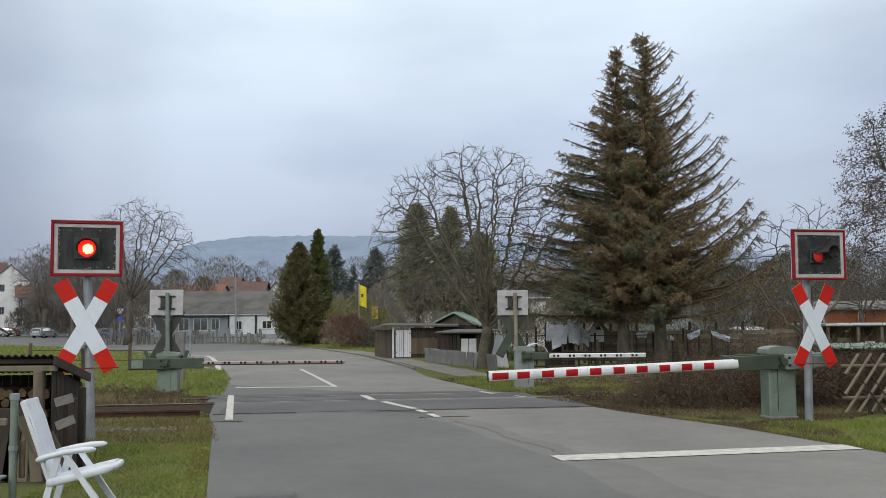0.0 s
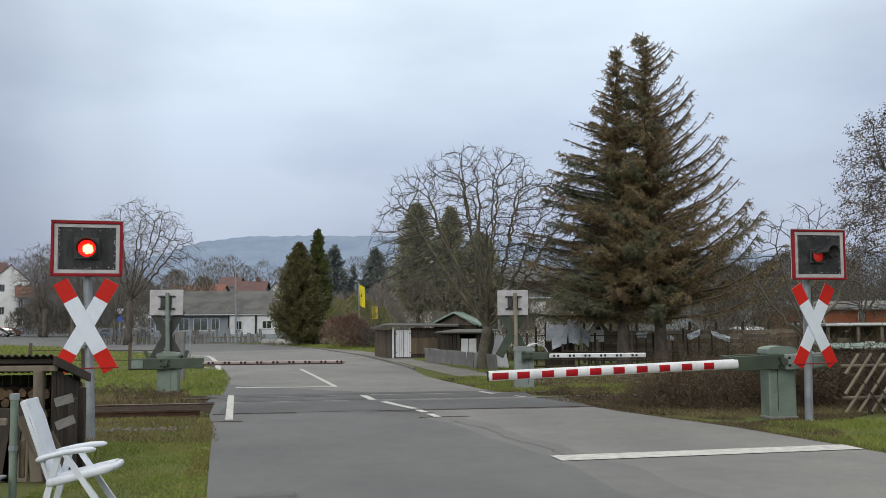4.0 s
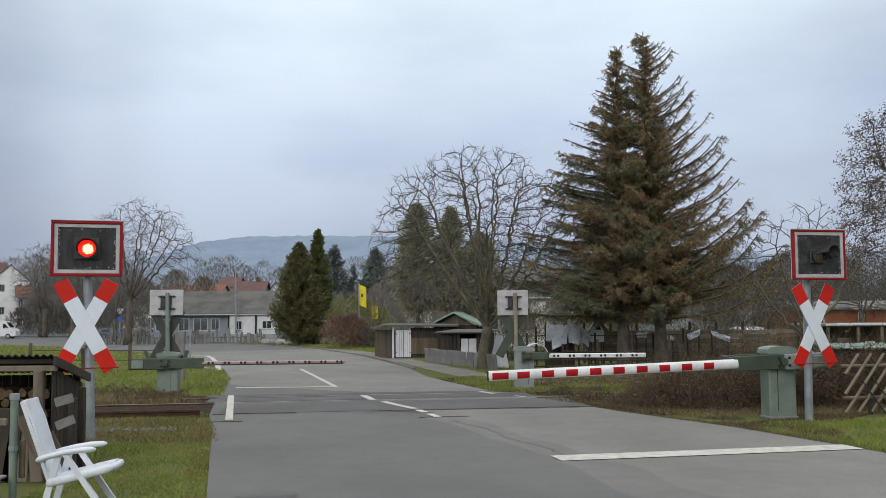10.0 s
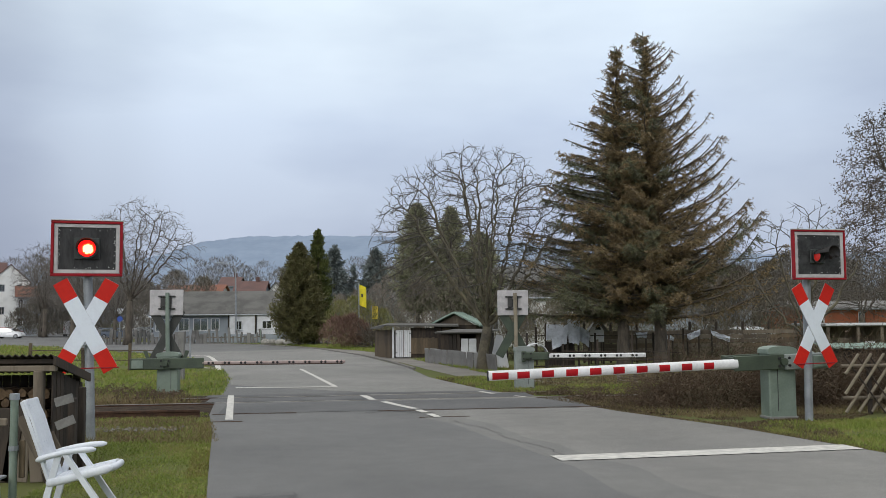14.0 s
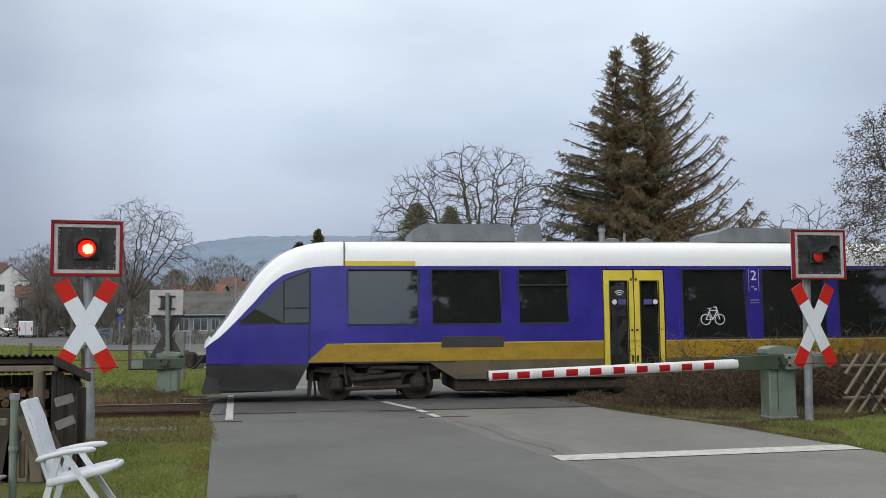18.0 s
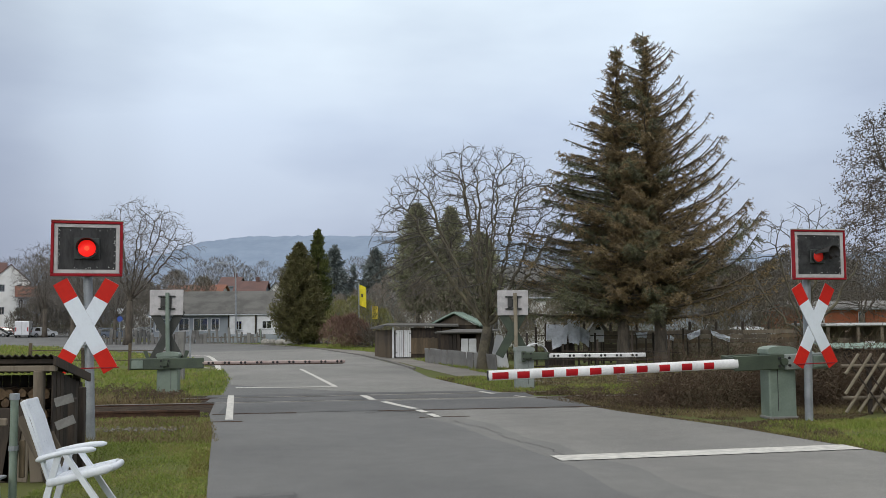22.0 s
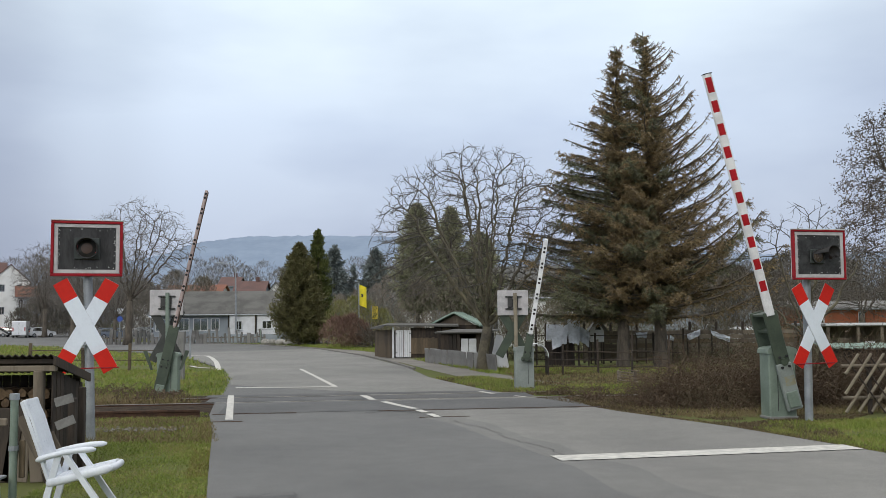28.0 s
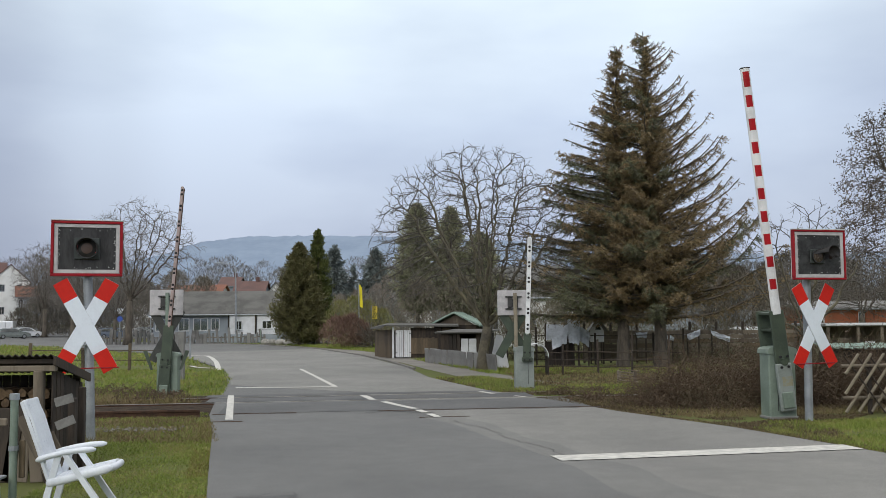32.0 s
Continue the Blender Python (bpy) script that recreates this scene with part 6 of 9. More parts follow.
def thicket(name, spots, label, leaf, seed, stems, length, thick=0.008, lw=0.0, n_leaf=0, up=0.8):
    """A tangle of thin arching stems."""
    r = random.Random(seed)
    g = Geo()
    lf = []
    for k in range(stems):
        x, y, s = r.choice(spots)
        p = Vector((x + r.gauss(0, 0.35 * s), y + r.gauss(0, 0.3 * s), -0.03))
        d = (Vector((0, 0, up)) + rnd_dir(r) * 0.7).normalized()
        d.z = abs(d.z)
        pts = [p]
        ln = length * s * r.uniform(0.5, 1.15)
        for i in range(5):
            d = (d + rnd_dir(r) * 0.28 + Vector((0, 0, -0.16 * i * up))).normalized()
            q = pts[-1] + d * ln / 5
            q.z = max(q.z, 0.0)
            pts.append(q)
        g.tube(pts, [thick, thick, thick * 0.9, thick * 0.8, thick * 0.6, thick * 0.4], 3, False)
        for j in range(n_leaf):
            i = r.randint(1, 4)
            dd = rnd_dir(r)
            lf.append((pts[i].lerp(pts[i + 1], r.random()), dd, dd.cross(rnd_dir(r)).normalized(), lw * r.uniform(0.6, 1.3), lw * 0.4))
    blades(g, lf)
    return whole(name, g, leaf, label, "bush", kind="stuff")


r = random.Random(9)
spots = []
for k in range(60):
    x = r.uniform(4.3, 10.2)
    tall = min(0.98, 0.30 + max(0, x - 4.1) * 0.42)
    spots.append((x, 20.75 + 0.14 * (x - 3) + r.uniform(-0.5, 0.95), tall * r.uniform(0.8, 1.25)))
thicket("bramble_thicket", spots, "brown leafless bramble thicket beside the track", BRAMBLE, 51, 4600, 1.75, 0.006, 0.06, 5)
spots = [(x, y, 0.5) for x, y in ((3.3, 22.2), (3.9, 21.3), (4.6, 20.6), (5.3, 20.2), (6.2, 20.2), (3.6, 22.9), (3.1, 24.8), (3.9, 25.2), (7.0, 20.3))]
thicket("dry_undergrowth", spots, "low dry brown undergrowth at the road edge", BRAMBLE, 52, 900, 0.7, 0.005, 0.06, 5)
spots = [(-7.95, 24.9, 0.8), (-8.2, 25.0, 0.9), (-7.6, 25.0, 0.6), (-8.6, 24.9, 0.7), (-9.2, 25.1, 0.5)]
thicket("dry_weeds", spots, "withered brown weed stalks beside the barrier", BRAMBLE, 54, 140, 0.95, 0.006, 0.05, 5, up=2.2)
spots = [(x, 50 + r.uniform(0, 4), r.uniform(0.7, 1.2)) for x in np.linspace(9, 26, 26)]
thicket("garden_hedge", spots, "tangled bare garden hedge", HEDGEOLIVE, 55, 1000, 2.6, 0.014, 0.12, 5, up=1.0)
spots = [(x, 41 + r.uniform(-1, 3), r.uniform(0.6, 1.1)) for x in np.linspace(9.5, 18, 18)]
thicket("garden_bushes", spots, "bare brown garden bushes", HEDGEOLIVE, 56, 700, 1.7, 0.011, 0.09, 5, up=1.0)
spots = [(x, 44.5 + r.uniform(-1.5, 1.5), r.uniform(0.5, 0.9)) for x in np.linspace(3.2, 10.5, 16)]
thicket("plot_bushes", spots, "bare currant bushes in the garden plots", HEDGEOLIVE, 57, 900, 1.7, 0.010, 0.08, 5, up=1.1)


# ---------------------------------------------------------------- garden corner by the camera: chair, wood store, fence
def garden_chair(m):
    t = thing("garden_chair", "white plastic reclining garden chair with slatted back", "chair", m)
    for k in range(6):
        y = -0.215 + 0.086 * k
        edge = 0.05 if k in (0, 5) else 0.0
        pts = [(-0.10, 0.27), (-0.16, 0.42), (-0.24, 0.65), (-0.34, 0.93), (-0.43, 1.13 - edge * 0.4)]
        g = Geo()
        w = 0.0405
        for (x0, z0), (x1, z1) in zip(pts, pts[1:]):
            g.add([(x0, y - w, z0), (x0, y + w, z0), (x1, y + w, z1), (x1, y - w, z1), (x0 + 0.025, y - w, z0 + 0.008), (x0 + 0.025, y + w, z0 + 0.008), (x1 + 0.025, y + w, z1 + 0.008), (x1 + 0.025, y - w, z1 + 0.008)],
                  [(0, 3, 2, 1), (4, 5, 6, 7), (0, 4, 7, 3), (1, 2, 6, 5), (0, 1, 5, 4), (3, 7, 6, 2)])
        part("back_slat", g, PLASTICWHITE, t)
    for z, x in ((0.30, -0.105), (0.72, -0.262), (1.10, -0.415)):
        part("back_rail", B((x, 0, z), (0.05, 0.53, 0.075), 0.015, Matrix.Rotation(radians(-20), 4, "Y")), PLASTICWHITE, t)
    for sgn in (-1, 1):
        g = Geo()
        pts = [(-0.12, 0.28), (-0.26, 0.66), (-0.44, 1.12)]
        for (x0, z0), (x1, z1) in zip(pts, pts[1:]):
            g.tube([(x0, sgn * 0.265, z0), (x1, sgn * 0.265, z1)], 0.022, 8)
        part("back_post", g, PLASTICWHITE, t)
    for k in range(5):
        x = -0.02 + 0.125 * k
        part("seat_slat", B((x, 0, 0.315 + 0.022 * k), (0.112, 0.50, 0.028), 0.01, Matrix.Rotation(radians(-9), 4, "Y")), PLASTICWHITE, t)
    def rounded(name, pts, y, rad, wide, high, label=""):
        g = Geo()
        g.m = Matrix.Diagonal((1, wide, high, 1))
        n = len(pts)
        ends = [rad * 0.45] + [rad] * (n - 2) + [rad * 0.45]
        return part(name, g.tube([(x, y / wide, z / high) for x, z in pts], ends, 12), PLASTICWHITE, t, label, "all")
    part("seat_front", Geo().tube([(0.555, -0.27, 0.405), (0.60, -0.2, 0.412), (0.615, 0, 0.415), (0.60, 0.2, 0.412), (0.555, 0.27, 0.405)], 0.038, 10), PLASTICWHITE, t, "", "all")
    for sgn in (-1, 1):
        y = sgn * 0.285
        rounded("seat_rail", [(-0.14, 0.262), (-0.11, 0.27), (0.1, 0.31), (0.34, 0.362), (0.54, 0.402), (0.605, 0.412)], y, 0.036, 0.85, 1.25)
        rounded("armrest", [(-0.26, 0.505), (-0.23, 0.515), (-0.1, 0.552), (0.06, 0.585), (0.22, 0.605), (0.36, 0.612), (0.41, 0.612)], y, 0.036, 1.35, 0.85, "curved armrest")
        part("front_leg", Geo().prism([(0.04, 0.56), (0.11, 0.56), (0.53, 0.0), (0.45, 0.0)], y * 1.04 - 0.027, y * 1.04 + 0.027, "y"), PLASTICWHITE, t)
        part("rear_leg", Geo().prism([(-0.05, 0.55), (0.02, 0.55), (-0.13, 0.0), (-0.21, 0.0)], y * 0.94 - 0.025, y * 0.94 + 0.025, "y"), PLASTICWHITE, t)
    return t


garden_chair(pose(-4.05, 10.4, -0.02, 0, 0, 6)).scale = (0.90, 0.84, 0.99)

store = thing("wood_store", "low open firewood shelter with a mossy corrugated roof", "shed")
g = Geo()
rows = []
xs = np.linspace(-8.2, -4.96, 190)
for y, z in ((12.3, 1.50), (12.8, 1.38), (13.45, 1.235)):
    rows.append([(x, y, z + 0.016 * math.sin((x + 8) * 2 * math.pi / 0.09)) for x in xs])
for y, z in ((13.45, 1.225), (12.8, 1.37), (12.3, 1.49)):
    rows.append([(x, y, z + 0.016 * math.sin((x + 8) * 2 * math.pi / 0.09)) for x in xs])
rows.append(rows[0])
part("roof_sheet", Geo().grid(rows), CORRUGATED, store, "brown mossy corrugated roof sheet")
part("verge_board", Geo().prism([(12.28, 1.49), (13.5, 1.20), (13.5, 1.09), (12.28, 1.37)], -4.965, -4.93, "x"), WOODDARK, store, "grey weathered fascia board")
part("front_beam", B((-6.6, 12.36, 1.33), (3.3, 0.08, 0.075), 0.01), WOODGREY, store)
part("front_beam", B((-6.6, 12.42, 1.42), (3.26, 0.06, 0.07), 0.01), WOODDARK, store)
for x in (-5.17, -7.1):
    part("post", B((x, 12.36, 0.63), (0.13, 0.10, 1.34), 0.015), WOODGREY, store)
for k in range(9):
    part("side_board", B((-5.02 + 0.01 * math.sin(k * 7), 12.45 + 0.115 * k, 0.64 - 0.012 * k), (0.022, 0.108, 1.33 - 0.03 * k), 0.004), WOODDARK, store)
for k in range(26):
    part("back_board", B((-8.1 + 0.12 * k, 13.42, 0.58), (0.112, 0.022, 1.22), 0.003), WOODDARK, store)
part("ridge_batten", B((-6.9, 13.1, 1.35), (1.6, 0.10, 0.06), 0.01), WOODDARK, store)
# stacked firewood
pile = thing("firewood_stack", "stack of split brown firewood under the shelter", "firewood")
lg = random.Random(6)
log_meshes = []
for k in range(5):
    n = lg.randint(5, 8)
    rad = lg.uniform(0.055, 0.085)
    poly = [(rad * lg.uniform(0.75, 1.1) * math.cos(2 * math.pi * i / n), rad * lg.uniform(0.75, 1.1) * math.sin(2 * math.pi * i / n)) for i in range(n)]
    log_meshes.append(Geo().prism(poly, 0, 0.42, "y").mesh("log", LOGEND))
for row in range(8):
    x = -7.9 + 0.07 * (row % 2)
    while x < -5.15:
        ob = part("log", lg.choice(log_meshes), LOGEND, pile)
        ob.matrix_world = Matrix.Translation((x, 12.62 + lg.uniform(-0.05, 0.05), 0.05 + 0.135 * row + lg.uniform(-0.015, 0.015))) @ Matrix.Rotation(lg.uniform(0, 6), 4, "Y")
        x += 0.145

screen = thing("board_screen", "patched screen of rough old boards beside the shelter", "fence")
bs = random.Random(12)
for k, (x, y, h, tilt) in enumerate(((-5.28, 11.9, 0.93, 8), (-5.16, 11.92, 1.0, 3), (-5.02, 11.9, 1.02, -4), (-4.93, 11.86, 0.92, -16), (-4.80, 11.84, 0.74, -24), (-4.72, 11.9, 0.62, -27), (-5.4, 11.9, 0.9, 0))):
    part("board", B((0, 0, 0), (0.15, 0.025, h), 0.006), WOODGREY if k % 3 else WOODDARK, screen).matrix_world = Matrix.Translation((x, y, h / 2 - 0.03)) @ Matrix.Rotation(radians(tilt), 4, "Y")
for x, z, w, tilt in ((-4.63, 0.97, 0.23, -16), (-4.61, 0.70, 0.24, -22)):
    part("cross_board", B((0, 0, 0), (w, 0.02, 0.11), 0.004), CONCRETE, screen, "pale grey cross board").matrix_world = Matrix.Translation((x, 11.80, z)) @ Matrix.Rotation(radians(tilt), 4, "Y")
for x, y, h in ((-4.66, 12.15, 1.02), (-4.84, 12.95, 1.10)):
    part("stake", B((x, y, h / 2 - 0.05), (0.085, 0.085, h), 0.012), WOODDARK, screen)
for x, z in ((-4.95, 0.35), (-4.85, 0.2), (-5.1, 0.4)):
    part("prop", B((0, 0, 0), (0.10, 0.03, 0.85), 0.006), WOODGREY, screen).matrix_world = Matrix.Translation((x + 0.15, 11.75, z)) @ Matrix.Rotation(radians(-28), 4, "Y")
pipe = thing("pipe_post", "grey-green metal pipe post with a cap", "post")
part("pipe", T([(-4.62, 10.42, -0.05), (-4.62, 10.42, 1.13)], 0.042, 12), BOXGREEN, pipe, "", True)
part("cap", T([(-4.62, 10.42, 1.09), (-4.62, 10.42, 1.155)], 0.052, 12), STEELGREY, pipe, "", True)
part("clamp", T([(-4.62, 10.42, 0.55), (-4.62, 10.42, 0.60)], 0.052, 12), STEELGREY, pipe)
part("stay_board", B((-4.56, 10.5, 0.45), (0.06, 0.04, 0.4), 0.008), WOODTAN, pipe)
tbl = thing("garden_table", "small weathered metal garden table", "table")
part("tabletop", B((-5.1, 10.1, 0.29), (0.9, 0.5, 0.03), 0.008), STEELGREY, tbl)
for dx in (-0.4, 0.4):
    for dy in (-0.2, 0.2):
        part("leg", T([(-5.1 + dx, 10.1 + dy, -0.03), (-5.1 + dx * 0.95, 10.1 + dy, 0.28)], 0.015, 6), STEELGREY, tbl)
part("bench_back", B((-5.2, 10.55, 0.84), (0.9, 0.03, 0.08), 0.01), WOODGREY, tbl)

# ---------------------------------------------------------------- fences
lat = thing("lattice_fence", "rustic lattice fence of crossed peeled poles", "fence")
edge = 7.93
for k in range(11):
    top, y = 8.20 + 0.27 * k, 19.1 + 0.04 * k
    foot = max(edge, top - 0.79)
    zf = 1.17 - (top - foot) / 0.79 * 1.15
    part("pole", T([(foot, y, zf), (top, y, 1.17)], [0.03, 0.028], 7), POSTTAN, lat)
    high = max(edge, top - 0.27)
    zt = 1.13 if high == top - 0.27 else 1.13 - (high - (top - 0.27)) / 0.79 * 1.15
    part("back_pole", T([(high, y + 0.06, zt), (top + 0.52, y + 0.06, 0.0)], [0.016, 0.016], 6), WOODDARK, lat)
for z in (0.3, 0.93):
    part("rail", T([(edge - 0.06, 19.16, z), (11.2, 19.6, z + 0.02)], 0.032, 7), WOODGREY, lat)
for x in (edge + 0.55, edge + 2.2):
    part("post", T([(x, 19.3, -0.05), (x, 19.3, 1.0)], 0.05, 8), WOODDARK, lat)


def post_fence(name, pts, h, rails, label, post_mat, rail_mat, post_r=0.06, wob=0.0, seed=1, square=True):
    r = random.Random(seed)
    t = thing(name, label, "fence")
    for (x, y) in pts:
        hh = h * r.uniform(1 - wob, 1 + wob)
        pw = post_r * (r.uniform(0.55, 1.6) if wob > 0.2 else 1.0)
        if square:
            part("post", B((x, y, hh / 2 - 0.05), (pw * 2, pw * 1.6, hh), 0.012, Matrix.Rotation(radians(r.uniform(-10, 10) * wob * 2), 4, "Y")), post_mat, t)
        else:
            part("post", T([(x, y, -0.05), (x + r.uniform(-1, 1) * wob * 0.2, y, hh)], post_r, 8), post_mat, t)
    for (a, b) in zip(pts, pts[1:]):
        for z in rails:
            zz = z + r.uniform(-1, 1) * wob * 0.1
            d = Vector((b[0] - a[0], b[1] - a[1]))
            part("rail", B(((a[0] + b[0]) / 2, (a[1] + b[1]) / 2 - 0.05, zz), (d.length, 0.03, 0.02 if rail_mat is STEELGREY else (0.035 if rail_mat in (WOODDARK, WOODSHED) else 0.07)), 0.005, Matrix.Rotation(math.atan2(d.y, d.x), 4, "Z") @ Matrix.Rotation(r.uniform(-1, 1) * wob * 0.12, 4, "Y")), rail_mat, t)
    return t


post_fence("wooden_fence", [(-16.5, 38.5), (-14.2, 38), (-12.2, 37.5), (-10.4, 37)], 1.05, (0.42, 0.8), "weathered wooden rail fence in the grass", WOODSHED, WOODSHED, 0.055, 0.1, 2)
post_fence("gate_post", [(-8.7, 32.0)], 1.62, (), "grey weathered concrete post", CONCRETE, CONCRETE, 0.10, 0.0, 3)
post_fence("pipe_post", [(-13.4, 51.0)], 1.5, (), "thin white steel pipe post", STEELGREY, STEELGREY, 0.045, 0.0, 3, False)
post_fence("picket_fence", [(x, y) for x, y in zip(np.linspace(-29.5, -15.5, 44), np.linspace(80.5, 83.5, 44))], 1.0, (0.5,), "uneven fence of grey concrete and wooden posts", CONCRETE, WOODGREY, 0.10, 0.4, 4)
post_fence("wire_fence", [(x, 80.0 - 0.5 * (x + 15)) for x in np.linspace(-15.2, -6.2, 7)], 1.2, (0.4, 0.8, 1.15), "thin green steel garden fence", BOXGREEN, STEELGREY, 0.04, 0.03, 5, False)
post_fence("garden_fence", [(x, y) for x, y in ((2.9, 33.6), (4.1, 33.4), (5.3, 33.2), (6.4, 32.9), (7.6, 32.6))], 1.2, (0.25, 0.5, 0.75), "rough fence of thin poles round the garden", WOODDARK, WOODDARK, 0.04, 0.3, 6, False)
post_fence("garden_fence", [(x, 39.5) for x in np.linspace(2.6, 9.8, 7)], 1.5, (0.5, 1.2), "rough fence of thin poles round the garden", WOODDARK, WOODDARK, 0.045, 0.15, 7, False)
slab = thing("slab_fence", "low leaning fence of grey concrete slabs", "fence")
sr = random.Random(15)
for k in range(11):
    f = k / 10
    x, y = -0.75 + 2.55 * f, 43.6 - 8.0 * f
    part("slab", B((0, 0, 0), (0.80, 0.06, 0.66), 0.02), CONCRETE, slab).matrix_world = Matrix.Translation((x, y, 0.30 - 0.02 * sr.random())) @ Matrix.Rotation(radians(-72 + sr.uniform(-5, 5)), 4, "Z") @ Matrix.Rotation(radians(sr.uniform(-7, 7)), 4, "X")
# pallets leaning at the garden edge
pal = thing("pallet_stack", "leaning grey wooden pallet boards", "pallet")
for k in range(5):
    part("slat", B((5.45 + 0.03 * k, 28.6 + 0.09 * k, 0.05 + 0.075 * k), (0.66, 0.05, 0.035), 0.006, Matrix.Rotation(radians(7), 4, "Y")), WOODGREY, pal)
for x in (5.22, 5.7):
    part("bearer", B((x, 28.86, 0.17), (0.06, 0.30, 0.34), 0.006), WOODGREY, pal)

bo_r = random.Random(17)
for k in range(9):
    x = -14.6 + 0.68 * k
    g = Geo()
    rr = bo_r.uniform(0.28, 0.5)
    g.ball((0, 0, rr * 0.35), rr, 5, (1.2, 0.9, 0.75), 0.14, bo_r)
    whole("boulder", g, BOULDER, "pale rounded boulder at the garden edge", "stone", "boulders by the bend", smooth="all", m=pose(x, 78.8 - 0.55 * (x + 14.6), 0, 0, 0, bo_r.uniform(0, 360)))


# ---------------------------------------------------------------- buildings
def window_in(t, x, y, z, w, h, frame_mat=PAINTWHITE, facing=-1, pane=PANE, curtain=None):
    """A framed window set in a wall that faces the camera's side."""
    wd = part("window", Geo().box((x, y + facing * 0.02, z + h / 2 + 0.04), (w + 0.16, 0.08, 0.08), 0.01).box((x, y + facing * 0.02, z - h / 2 - 0.04), (w + 0.2, 0.12, 0.08), 0.01)
              .box((x - w / 2 - 0.04, y + facing * 0.02, z), (0.08, 0.08, h), 0.01).box((x + w / 2 + 0.04, y + facing * 0.02, z), (0.08, 0.08, h), 0.01).box((x, y + facing * 0.02, z), (0.05, 0.06, h), 0.005), frame_mat, t)
    part("pane", B((x, y, z), (w, 0.03, h)), pane, wd)
    part("reveal", B((x, y - facing * 0.06, z), (w, 0.02, h)), curtain or WINSEAL, wd)
    return wd


def pierced_wall(xs, zs, holes, n):
    """One connected wall, n thick, with openings right through it."""
    def solid(i, k):
        if not (0 <= i < len(xs) - 1 and 0 <= k < len(zs) - 1):
            return False
        return not any(o[0] <= xs[i] + 1e-6 and xs[i + 1] <= o[1] + 1e-6 and o[2] <= zs[k] + 1e-6 and zs[k + 1] <= o[3] + 1e-6 for o in holes)
    v = [(x, y, z) for y in (0.0, n) for x in xs for z in zs]
    q = len(xs) * len(zs)

    def at(i, k, back=0):
        return back * q + i * len(zs) + k
    f = []
    for i in range(len(xs) - 1):
        for k in range(len(zs) - 1):
            if solid(i, k):
                for bk in (0, 1):
                    f.append((at(i, k, bk), at(i + 1, k, bk), at(i + 1, k + 1, bk), at(i, k + 1, bk)))
                for di, dk, p0, p1 in ((-1, 0, (i, k), (i, k + 1)), (1, 0, (i + 1, k), (i + 1, k + 1)), (0, -1, (i, k), (i + 1, k)), (0, 1, (i, k + 1), (i + 1, k + 1))):
                    if not solid(i + di, k + dk):
                        f.append((at(*p0), at(*p1), at(*p1, 1), at(*p0, 1)))
    used = sorted({j for c in f for j in c})
    num = {j: m for m, j in enumerate(used)}
    return Geo().add([v[j] for j in used], [tuple(num[j] for j in c) for c in f])


